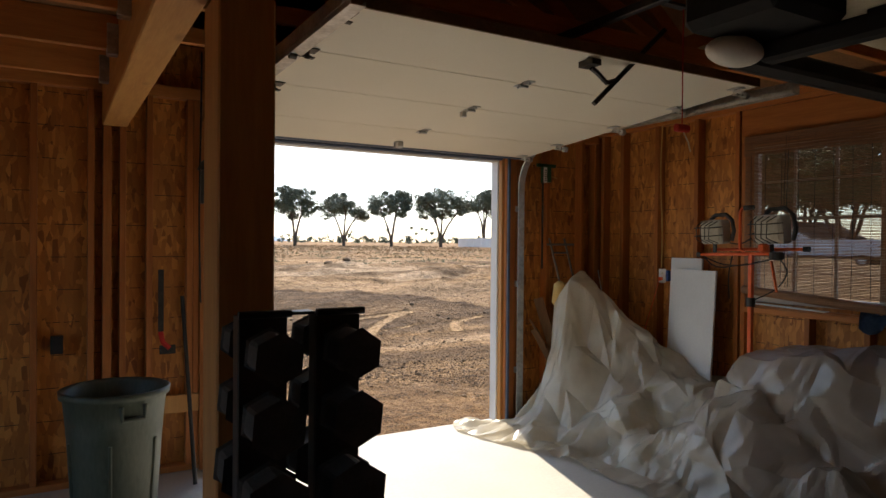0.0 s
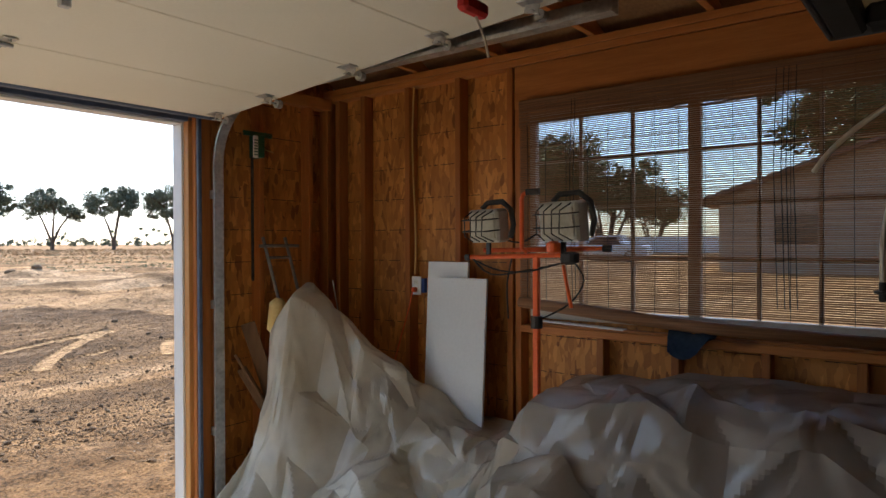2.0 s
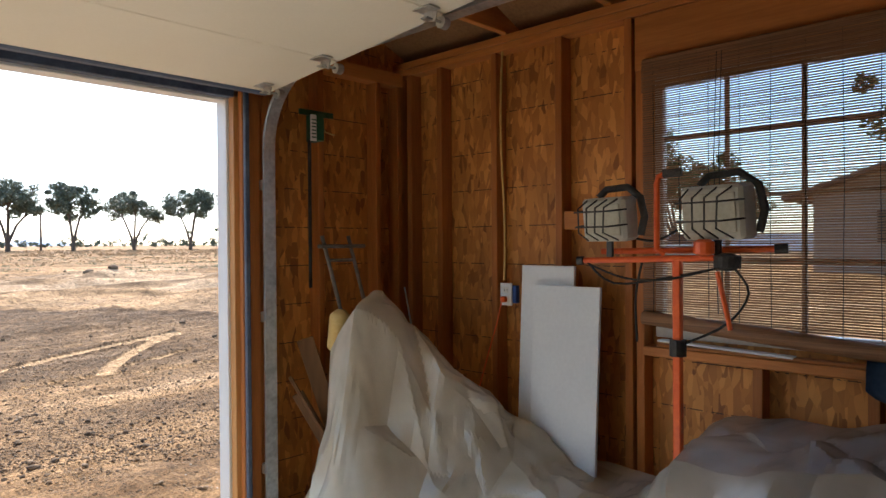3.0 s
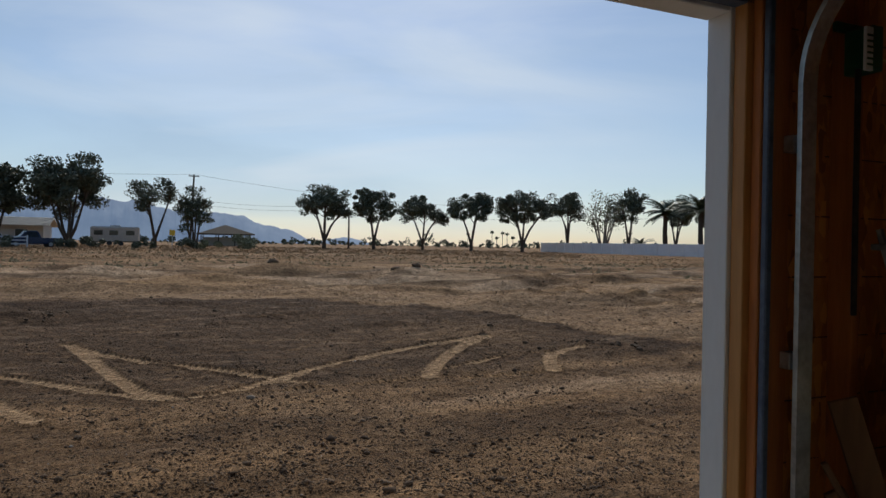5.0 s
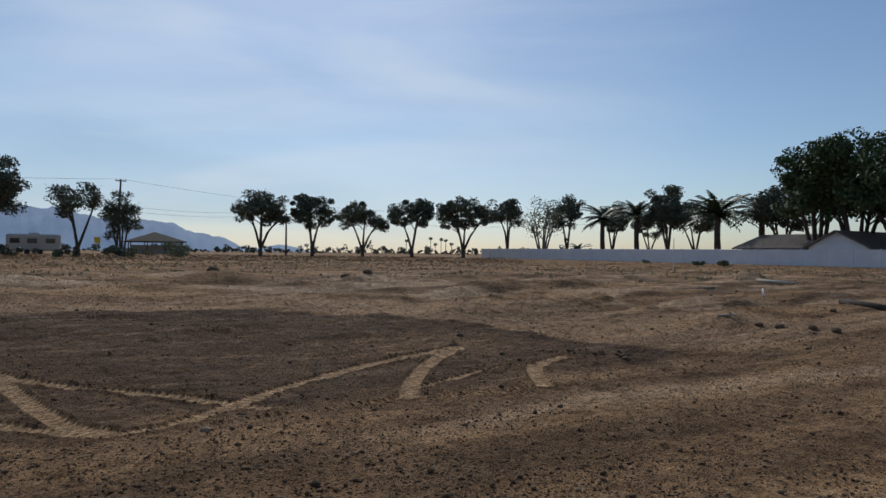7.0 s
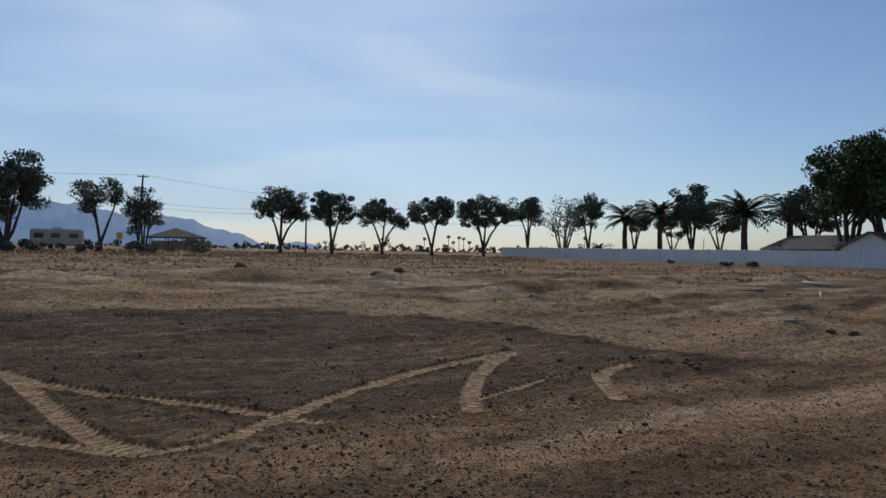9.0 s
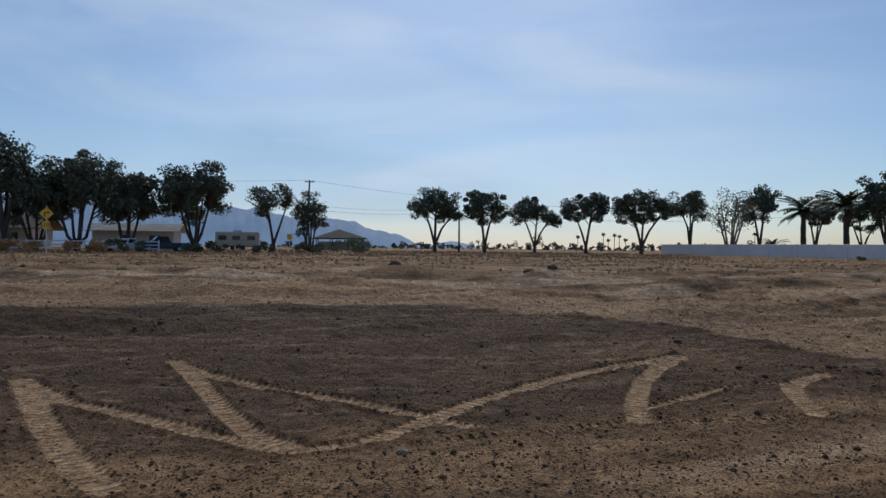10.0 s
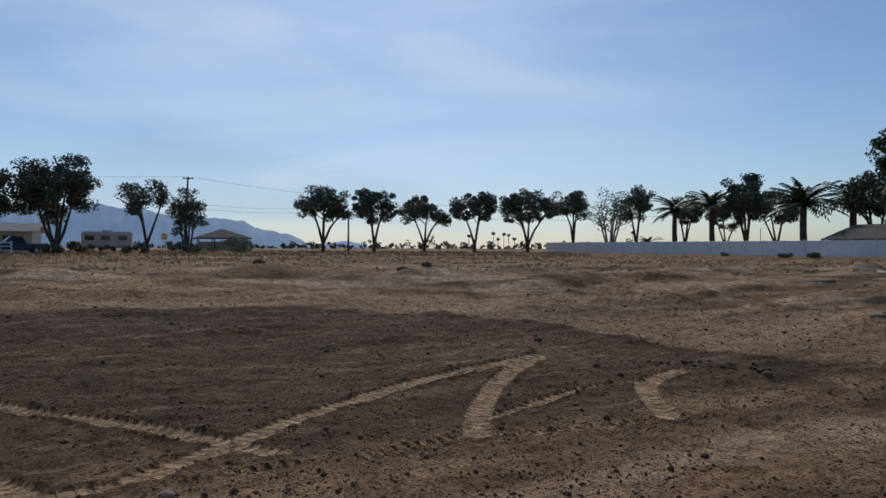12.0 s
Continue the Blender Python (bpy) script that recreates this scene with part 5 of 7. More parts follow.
def draped_cloth():
    bm = bmesh.new()
    grid = {}
    for i in range(9):
        for j in range(7):
            u, v = i / 8, j / 6
            x = 1.125 - 0.045 * min(1, v * 2.2) - 0.02 * v
            z = 1.13 - max(0, v - 0.25) * 0.16 * (0.7 + 0.5 * math.sin(u * 5)) + 0.014 * math.sin(u * 9 + v * 5)
            grid[i, j] = bm.verts.new((x + 0.008 * math.sin(u * 14), -2.55 - 0.22 * u, z))
    for i in range(8):
        for j in range(6):
            bm.faces.new((grid[i, j], grid[i + 1, j], grid[i + 1, j + 1], grid[i, j + 1]))
    bmesh.ops.solidify(bm, geom=bm.faces[:], thickness=0.004)
    return tagged(part("rag", bm, BLUE_CLOTH, None, "", True), "dark blue rag draped over the window sill", "rag")


draped_cloth()


def smooth_line(pts, per=6):
    out = [Vector(pts[0])]
    for i in range(len(pts) - 1):
        p0, p1, p2, p3 = (Vector(pts[max(0, min(len(pts) - 1, i + k))]) for k in (-1, 0, 1, 2))
        for u in (k / per for k in range(1, per + 1)):
            out.append(0.5 * (2 * p1 + (p2 - p0) * u + (2 * p0 - 5 * p1 + 4 * p2 - p3) * u * u + (3 * p1 - p0 - 3 * p2 + p3) * u ** 3))
    return out


for pts in ([(0.95, -3.19, 1.84), (0.95, -3.24, 1.91), (0.95, -3.315, 1.985), (0.95, -3.40, 2.05), (0.95, -3.49, 2.10), (0.95, -3.63, 2.135), (0.98, -3.9, 2.12), (1.05, -4.1, 2.3), (1.08, -4.15, 2.6)],
            [(0.95, -3.428, 1.40), (0.95, -3.428, 1.56), (0.95, -3.45, 1.70), (0.95, -3.475, 1.79), (0.95, -3.55, 1.97), (0.95, -3.63, 2.05), (1.0, -3.85, 2.15), (1.08, -4.12, 2.6)],
            [(1.0, -3.60, 1.35), (1.0, -3.545, 1.55), (1.0, -3.54, 1.70), (1.0, -3.60, 1.95), (1.04, -3.8, 2.2), (1.10, -4.08, 2.6)]):
    tagged(part("hose", tube(smooth_line(pts), 0.011, 8), HOSE, None, "", True), "cream plastic hose hanging in a loose coil", "hose", "hanging hoses")
tagged(part("hose_valve", turned([(0.008, -0.05), (0.014, -0.045), (0.014, -0.02), (0.03, -0.018), (0.03, -0.008), (0.014, -0.006), (0.014, 0.02), (0.009, 0.03)], (0.95, -3.428, 1.375), 12), RUBBER, None), "black valve fitting at a hose end", "valve")

# corner by the door: ladder, planks, rods, tagged box
lad = thing("ladder", (0.6, -0.35, 0.0), "grey aluminium ladder leaning in the corner", "ladder")
OLD_METAL = mottled("dull_aluminium", (0.14, 0.13, 0.12), (0.26, 0.25, 0.23), 14, (1, 1, 1), 0.55, 0.6, 0.05, 60)
OLD_PLANK = mottled("old_plank", (0.10, 0.05, 0.022), (0.20, 0.10, 0.045), 3, (1, 1, 0.1), 0.8, 0, 0.1, 40)
for x0, x1 in ((0.43, 0.62), (0.60, 0.78)):
    part("rail", tube([(x1 + 0.1, -0.52, 0.0), (x0, -0.26, 1.60)], 0.011, 6), OLD_METAL, lad)
for k in range(5):
    u = 0.12 + 0.2 * k
    part("rung", tube([(0.72 - 0.29 * u, -0.52 + 0.26 * u, 1.6 * u), (0.88 - 0.28 * u, -0.52 + 0.26 * u, 1.6 * u)], 0.009, 6), OLD_METAL, lad)
part("top_bar", box(0.41, 0.70, -0.285, -0.245, 1.535, 1.555, 0.003), OLD_METAL, lad)
for name, a, b, w, h, mat, lab, cat in (("plank", (0.62, -0.40, 0.0), (0.36, -0.20, 1.07), 0.085, 0.02, OLD_PLANK, "short brown plank leaning in the corner", "plank"),
                                     ("plank", (0.66, -0.46, 0.0), (0.30, -0.22, 0.80), 0.06, 0.02, OLD_PLANK, "narrow brown plank leaning in the corner", "plank"),
                                     ("batten", (0.66, -0.50, 0.0), (0.255, -0.22, 0.89), 0.018, 0.018, OLD_PLANK, "thin pale batten leaning in the corner", "batten"),
                                     ("rod", (0.98, -0.62, 0.0), (0.86, -0.42, 1.32), 0.008, 0.008, GALV, "thin pale rod behind the tarp", "rod")):
    a, b = Vector(a), Vector(b)
    m = Matrix.Translation((a + b) / 2) @ (b - a).to_track_quat("X", "Y").to_matrix().to_4x4()
    tagged(part(name, slab(m, (b - a).length, w, h, 0.002), mat, None), lab, cat)
tagged(part("hanging_bar", box(0.386, 0.402, -0.215, -0.20, 1.33, 2.10, 0.003), DARK_STEEL, None), "long dark steel bar hung on a stud", "bar")
tag = thing("tagged_box", (0.42, -0.21, 2.1), "small green and white carton hung on a stud", "carton")
part("carton", box(0.42, 0.47, -0.235, -0.14, 2.095, 2.235, 0.003), GREEN_LABEL, tag)
part("label", box(0.385, 0.418, -0.238, -0.228, 2.09, 2.225, 0.001), PLASTIC_WHITE, tag, "white printed side label")
for k in range(6):
    part("print", box(0.388, 0.414, -0.2405, -0.2385, 2.105 + 0.018 * k, 2.111 + 0.018 * k), GREEN_LABEL, tag)
part("bracket", box(0.385, 0.60, -0.14, -0.124, 2.24, 2.27, 0.002), GREEN_LABEL, tag)
part("wire_loop", tube([(0.47, -0.2, 2.19), (0.50, -0.2, 2.15), (0.56, -0.2, 2.14)], 0.004, 6), CABLE_YELLOW, tag)
tagged(part("drop_box", box(0.27, 0.33, -0.42, -0.34, 0.0, 0.22, 0.01), PLASTIC_WHITE, None), "small white can standing by the door", "can")

# dumbbell rack
def dumbbell_rack():
    r = thing("dumbbell_rack", (-2.79, -3.17, 0.0), "black steel dumbbell rack beside a timber post", "rack")
    for x0, x1 in ((-2.952, -2.832), (-2.757, -2.637)):
        part("upright", box(x0, x1, -3.222, -3.215, 0.02, 1.37, 0.002), BLACK_POWDER, r)
        part("upright_side", box(x0, x0 + 0.007, -3.213, -3.165, 0.02, 1.37, 0.002), BLACK_POWDER, r)
        part("upright_side", box(x1 - 0.007, x1, -3.213, -3.165, 0.02, 1.37, 0.002), BLACK_POWDER, r)
        part("foot", box(x0 - 0.01, x1 + 0.01, -3.42, -2.95, 0.0, 0.019, 0.004), BLACK_POWDER, r)
        part("rim", tube([(x0 - 0.004, -3.235, 1.375), (x1 + 0.006, -3.235, 1.375)], 0.010, 8), BLACK_POWDER, r)
    part("top_bar", box(-2.832, -2.757, -3.215, -3.165, 1.368, 1.376, 0.002), BLACK_POWDER, r)
    part("brace", box(-2.83, -2.759, -3.20, -3.17, 0.10, 0.16, 0.002), BLACK_POWDER, r)
    return r


dumbbell_rack()


def dumbbell(x, z, size):
    d = thing("dumbbell", (x, -3.17, z), "black rubber hex dumbbell hung on the rack", "dumbbell", "hex dumbbells")
    for y0, y1 in ((-3.365, -3.262), (-3.10, -2.997)):
        bm = tube([(x, y0, z), (x, y1, z)], size, 6)
        bmesh.ops.rotate(bm, verts=bm.verts, cent=(x, 0, z), matrix=Matrix.Rotation(0.35, 3, "Y"))
        bmesh.ops.bevel(bm, geom=bm.edges[:], offset=size * 0.1, segments=1, affect="EDGES")
        part("head", bm, RUBBER, d)
    part("handle", tube([(x, -3.262, z), (x, -3.10, z)], 0.015, 10), GALV, d, "knurled chrome handle")
    return d


for x in (-2.892, -2.697):
    for z, sz in ((1.285, 0.056), (1.125, 0.063), (0.945, 0.072), (0.755, 0.078), (0.55, 0.084), (0.33, 0.09)):
        dumbbell(x, z, sz)

# waste bin
def waste_bin():
    cx, cy = -3.05, -0.86
    b = thing("waste_bin", (cx, cy, 0.0), "grey-green round plastic waste bin without lid", "waste bin")
    bm = turned([(0.20, 0.0), (0.205, 0.02), (0.235, 0.52), (0.238, 0.53), (0.238, 0.56), (0.255, 0.72), (0.272, 0.722), (0.275, 0.755), (0.262, 0.76), (0.248, 0.74), (0.225, 0.5), (0.19, 0.03)], (cx, cy, 0.0), 40)
    part("body", bm, GREEN_CAN, b, "", True)
    for k in range(6):
        a = radians(20 + 60 * k)
        pts = [(cx + math.cos(a) * r, cy + math.sin(a) * r, z) for r, z in ((0.207, 0.03), (0.235, 0.5))]
        part("rib", tube(pts, 0.010, 6), GREEN_CAN, b)
    for a in (radians(-75), radians(105)):
        c, s_ = math.cos(a), math.sin(a)
        p = [(cx + c * 0.258 - s_ * w, cy + s_ * 0.258 + c * w, z) for w, z in ((-0.06, 0.70), (-0.055, 0.63), (0.055, 0.63), (0.06, 0.70))]
        part("handle", tube(p, 0.012, 8), GREEN_CAN, b)
    return b


waste_bin()

# tools on the front wall
tagged(part("broom_handle", tube([(-2.56, -0.42, 0.0), (-2.60, -0.14, 1.18)], 0.013, 8), DARK_STEEL, None), "dark broom handle leaning on studs", "broom")
saw = thing("pruning_saw", (-2.735, -0.13, 1.0), "old hand tool hung between studs", "hand tool")
part("blade", box(-2.75, -2.715, -0.145, -0.138, 0.95, 1.36, 0.002), DARK_STEEL, saw)
part("handle", tube([(-2.735, -0.145, 0.95), (-2.72, -0.15, 0.88), (-2.68, -0.15, 0.84)], 0.016, 8), RED, saw, "worn red handle")
part("blade", box(-2.74, -2.64, -0.142, -0.136, 0.80, 0.86, 0.002), DARK_STEEL, saw)
wbox = thing("switch_box", (-3.32, -0.1, 0.9), "dark switch box on the strand board", "switch box")
part("box", box(-3.36, -3.29, -0.10, -0.034, 0.84, 0.95, 0.004), BLACK_POWDER, wbox)
tagged(part("hanging_rope", tube(smooth_line([(-2.62, -0.9, 2.62), (-2.62, -0.88, 2.2), (-2.63, -0.9, 1.7), (-2.62, -0.9, 1.2)]), 0.005, 6), CORD, None), "dark cord hanging from the rafters", "cord")
lan = thing("hung_lantern", (-2.47, -0.2, 1.9), "dark green lantern hung on the wall", "lantern")
part("body", box(-2.50, -2.44, -0.24, -0.16, 1.80, 2.02, 0.01), BLACK_POWDER, lan)
part("cap", turned([(0.05, 0), (0.03, 0.05), (0.008, 0.07)], (-2.47, -0.20, 2.025), 10), DARK_STEEL, lan)

# door opener, its rail, lamp lens and pull
op = thing("door_opener", (-1.5, -3.7, 2.45), "dark garage door opener hung from the trusses", "door opener")
part("rail", box(-1.09, -1.05, -3.5, -0.3, 2.60, 2.64, 0.004), DARK_STEEL, op)
part("housing", box(-1.58, -1.20, -3.70, -3.36, 2.24, 2.60, 0.03), MATT_BLACK, op)
bm = bmesh.new()
bmesh.ops.create_uvsphere(bm, u_segments=24, v_segments=12, radius=1.0, matrix=Matrix.Translation((-1.395, -3.43, 2.195)) @ Matrix.Rotation(-0.5, 4, "Z") @ Matrix.Rotation(0.12, 4, "Y") @ Matrix.Diagonal((0.095, 0.07, 0.05, 1)))
bmesh.ops.delete(bm, geom=[v for v in bm.verts if v.co.z > 2.238], context="VERTS")
part("lens", bm, LENS_WHITE, op, "milky plastic lamp lens", True)
for x in (-1.52, -1.26):
    part("hanger", box(x - 0.012, x + 0.012, -3.6, -3.57, 2.60, 2.8, 0.001), GALV, op)
part("power_cord", tube(smooth_line([(-0.72, -3.0, 2.60), (-0.70, -2.96, 2.42), (-0.62, -2.94, 2.36), (-0.52, -2.95, 2.45), (-0.48, -2.96, 2.62)]), 0.006, 6), CORD, op)
pull = thing("emergency_pull", (-0.92, -2.83, 2.1), "red emergency pull handle on a cord", "pull cord")
part("cord", tube([(-0.93, -2.83, 2.60), (-0.93, -2.83, 2.09)], 0.003, 6), RED, pull)
part("handle", box(-0.975, -0.885, -2.845, -2.815, 2.055, 2.088, 0.008), RED, pull)
part("bracket", box(-1.05, -0.915, -2.85, -2.81, 2.598, 2.612, 0.002), DARK_STEEL, pull)
part("tail", tube([(-0.92, -2.83, 2.055), (-0.90, -2.84, 2.01), (-0.885, -2.84, 1.97)], 0.003, 6), HOSE, pull)

# large shell stored overhead: black rim, cream panels
shell = thing("overhead_shell", (-0.6, -4.3, 2.25), "large cream shell with black rim stored overhead", "shell")
part("rim", box(-1.30, 0.19, -3.45, -3.36, 2.165, 2.235, 0.012), MATT_BLACK, shell)
part("rim", box(-1.30, -1.23, -5.4, -3.452, 2.165, 2.235, 0.012), MATT_BLACK, shell)
part("rim", box(0.11, 0.19, -5.4, -3.452, 2.165, 2.235, 0.012), MATT_BLACK, shell)
part("edge_bead", tube([(0.195, -5.4, 2.19), (0.195, -3.355, 2.18), (-1.31, -3.355, 2.18)], 0.016, 8), RUBBER, shell, "dark rubber edge bead")
part("side", box(0.165, 0.188, -5.4, -3.362, 2.237, 2.56, 0.004), CREAM, shell)
part("panel", box(-1.28, 0.16, -5.4, -3.39, 2.36, 2.385, 0.004), CREAM, shell)
for x in (-0.95, -0.55, -0.15):
    part("rib", box(x - 0.012, x + 0.012, -5.38, -3.62, 2.33, 2.358, 0.003), MATT_BLACK, shell)
for x in (-1.2, 0.1):
    for y in (-5.2, -3.7):
        part("hanger", box(x - 0.008, x + 0.008, y - 0.008, y + 0.008, 2.387, 2.75, 0.001), GALV, shell)
flag = thing("rolled_flag", (-0.30, -3.55, 2.3), "rolled red and white striped cloth on a pole", "flag")
fa, fb = Vector((-0.47, -3.615, 2.10)), Vector((-0.28, -3.66, 2.49))
part("pole", tube([fa, fb], [0.006, 0.016], 10), GALV, flag)
for k in range(7):
    u0, u1 = 0.30 + 0.09 * k, 0.30 + 0.09 * (k + 1)
    part("stripe", tube([fa.lerp(fb, u0), fa.lerp(fb, (u0 + u1) / 2), fa.lerp(fb, u1 - 0.004)], [0.028 + 0.002 * k, 0.034 + 0.002 * k, 0.03 + 0.002 * k], 12), RED if k % 2 else PLASTIC_WHITE, flag, "", True)
part("tassel", tube([(-0.40, -3.62, 2.34), (-0.395, -3.62, 2.2), (-0.40, -3.62, 2.10)], 0.008, 6), RED, flag)

# ---- outdoors ----
LEAF = mottled("tree_leaf", (0.060, 0.074, 0.046), (0.132, 0.148, 0.094), 1.2, (1, 1, 1), 0.6, 0, 0.0, 8)
LEAF_LIVELY = mottled("green_leaf", (0.035, 0.062, 0.016), (0.08, 0.125, 0.035), 1.2, (1, 1, 1), 0.6, 0, 0.0, 8)
BARK = mottled("bark", (0.05, 0.038, 0.028), (0.11, 0.085, 0.065), 3, (2, 2, 0.6), 0.9, 0, 0.4)
PALE_TWIG = mottled("pale_twig", (0.20, 0.17, 0.14), (0.30, 0.26, 0.22), 3, (2, 2, 0.6), 0.9)
FROND = mottled("palm_frond", (0.030, 0.050, 0.018), (0.07, 0.095, 0.036), 1.5, (1, 1, 1), 0.5)
WEED = mottled("weed", (0.15, 0.16, 0.085), (0.29, 0.28, 0.17), 0.8, (1, 1, 1), 0.9, 0, 0.0, 8)
STRAW = mottled("dry_grass", (0.28, 0.17, 0.08), (0.46, 0.31, 0.17), 0.5, (1, 1, 1), 0.9, 0, 0.0, 8)
VINYL_WHITE = mottled("white_vinyl", (0.66, 0.67, 0.70), (0.76, 0.77, 0.79), 0.7, (1, 1, 1), 0.5, 0, 0.03)
ROOF_TILE = mottled("brown_roof_tile", (0.11, 0.065, 0.045), (0.19, 0.12, 0.085), 2.5, (1, 1, 1), 0.85, 0, 0.3)
GREY_ROOF = mottled("grey_brown_tile", (0.13, 0.105, 0.085), (0.20, 0.165, 0.135), 2.0, (1, 1, 1), 0.85, 0, 0.3)
TAN_WALL = mottled("tan_stucco", (0.32, 0.26, 0.20), (0.40, 0.33, 0.26), 1.5, (1, 1, 1), 0.9, 0, 0.2)
POLE_WOOD = mottled("pole_timber", (0.05, 0.038, 0.028), (0.10, 0.075, 0.055), 3, (4, 4, 0.4), 0.9)
CLOD = mottled("soil_clod", (0.070, 0.043, 0.024), (0.17, 0.108, 0.060), 3, (1, 1, 1), 0.95, 0, 0.5, 60)
DRY_CLOD = mottled("dry_soil_clod", (0.16, 0.105, 0.06), (0.30, 0.205, 0.125), 3, (1, 1, 1), 0.95, 0, 0.5, 60)
POLE_GREY = mottled("weathered_grey", (0.15, 0.125, 0.10), (0.27, 0.235, 0.195), 6, (1, 1, 1), 0.9, 0, 0.4)
STONE = mottled("pale_stone", (0.34, 0.29, 0.24), (0.5, 0.45, 0.38), 20, (1, 1, 1), 0.9, 0, 0.4)
CAR_WHITE = mottled("white_car_paint", (0.6, 0.6, 0.6), (0.68, 0.68, 0.68), 4, (1, 1, 1), 0.25)
CAR_BLUE = mottled("dark_blue_car_paint", (0.02, 0.03, 0.07), (0.035, 0.05, 0.10), 4, (1, 1, 1), 0.25)
DARK_GLASS = mottled("tinted_glass", (0.015, 0.017, 0.02), (0.03, 0.033, 0.037), 4, (1, 1, 1), 0.08)
YELLOW = mottled("yellow_sign", (0.72, 0.42, 0.02), (0.80, 0.49, 0.03), 8, (1, 1, 1), 0.5)
EYE = Vector((-1.2, 1.2, 1.35))


def at(az, d):
    """A place on the ground at that bearing from the garage door and that far off."""
    x, y = EYE.x + d * math.sin(radians(az)), EYE.y + d * math.cos(radians(az))
    return x, y, float(rise(np.array(x), np.array(y)))


def raw_mesh(name, verts, faces, mat):
    """A mesh from equal-sided faces, given as arrays."""
    me = bpy.data.meshes.new(name)
    verts, faces = np.asarray(verts, np.float32), np.asarray(faces, np.int32)
    k = faces.shape[1]
    me.vertices.add(len(verts))
    me.vertices.foreach_set("co", verts.ravel())
    me.loops.add(faces.size)
    me.polygons.add(len(faces))
    me.loops.foreach_set("vertex_index", faces.ravel())
    me.polygons.foreach_set("loop_start", np.arange(0, faces.size, k, dtype=np.int32))
    me.update()
    me.materials.append(mat)
    return me


def leaves(rnd, centres, radii, count, size):
    """Leaf sprays in clumps: small bent quads at random angles."""
    pick = rnd.randint(0, len(centres), count)
    d = rnd.normal(size=(count, 3))
    d /= np.linalg.norm(d, axis=1)[:, None]
    p = np.asarray(centres)[pick] + d * (np.asarray(radii)[pick] * rnd.uniform(0.25, 1.0, count) ** 0.6)[:, None] * np.array((1, 1, 0.75))
    a, b = rnd.normal(size=(count, 3)), rnd.normal(size=(count, 3))
    a /= np.linalg.norm(a, axis=1)[:, None]
    b -= a * (a * b).sum(1)[:, None]
    b /= np.linalg.norm(b, axis=1)[:, None]
    s = (size * rnd.uniform(0.5, 1.3, count))[:, None]
    v = np.stack((p - a * s, p + b * s * 0.55, p + a * s, p - b * s * 0.55), 1).reshape(-1, 3)
    return v, np.arange(count * 4).reshape(-1, 4)


def tree(az, d, height, spread, seed, label, mat=LEAF, stems=3, bare=0.0, fork=0.28, low=0.42, count=2200, place=None, group="", leaf=0.30):
    """A tree: leaning stems that fork into limbs, with clumps of leaves at their ends."""
    rnd = np.random.RandomState(seed)
    x, y, z = place or at(az, d)
    t = thing("tree", (x, y, z), label, "tree", group)
    bm, tips = bmesh.new(), []
    base = Vector((x, y, z - 0.2))
    top_trunk = base + Vector((0, 0, 0.2 + height * fork * 0.4))
    tube([base, top_trunk], [height * 0.034, height * 0.028], 8, bm)
    for k in range(stems):
        a = 6.283 * (k + rnd.uniform(-0.3, 0.3)) / stems
        lean = rnd.uniform(0.25, 0.5) * spread
        p1 = top_trunk + Vector((math.cos(a) * lean * 0.4, math.sin(a) * lean * 0.4, height * (low - fork * 0.4) * 0.8))
        p2 = top_trunk + Vector((math.cos(a) * lean, math.sin(a) * lean, height * rnd.uniform(0.45, 0.6)))
        tube([top_trunk - Vector((0, 0, 0.15)), p1, p2], [height * 0.022, height * 0.016, height * 0.008], 6, bm)
        for _ in range(5):
            s = rnd.uniform(0.25, 1.0)
            q = p1.lerp(p2, s)
            a2 = a + rnd.uniform(-1.6, 1.6)
            e = q + Vector((math.cos(a2) * spread * rnd.uniform(0.25, 0.55), math.sin(a2) * spread * rnd.uniform(0.25, 0.55), height * rnd.uniform(0.06, 0.26)))
            e.z = min(e.z, z + height * 0.95)
            mid = q.lerp(e, 0.5) + Vector((0, 0, height * 0.03))
            tube([q, mid, e], [height * 0.008, height * 0.005, height * 0.003], 5, bm)
            tips += [e, mid.lerp(e, 0.4)]
            if bare:
                for _ in range(4):
                    f = mid.lerp(e, rnd.uniform(0, 1))
                    tube([f, f + Vector(rnd.normal(size=3) * height * 0.05 + np.array((0, 0, height * 0.08)))], [height * 0.0025, height * 0.001], 3, bm)
        tips.append(p2 + Vector((0, 0, height * 0.1)))
    part("trunk", bm, BARK if bare < 0.8 else PALE_TWIG, t)
    if bare < 1:
        c = np.array([tuple(v) for v in tips]) - np.array((x, y, z))
        extra = c[rnd.randint(0, len(c), len(c))] * np.array((0.6, 0.6, 1.0)) + np.stack((rnd.normal(size=len(c)) * spread * 0.2, rnd.normal(size=len(c)) * spread * 0.2, rnd.uniform(-0.05, 0.24, len(c)) * height), 1)
        c = np.concatenate((c, extra))
        rim = np.hypot(c[:, 0], c[:, 1]) / spread
        c[:, 2] = np.clip(c[:, 2], height * low, height * (0.97 - 0.16 * np.clip(rim, 0, 1.5) ** 2))
        r = rnd.uniform(0.05, 0.125, len(c)) * height
        v, f = leaves(rnd, c, r, int(count * 3.6 * (1 - bare)), leaf * 0.50 * height / 9.0)
        v[:, 2] = np.clip(v[:, 2], height * (low - 0.12), height * 1.02)
        crown = new("crown", raw_mesh("crown", v, f, mat))
        crown.parent = t
    return t


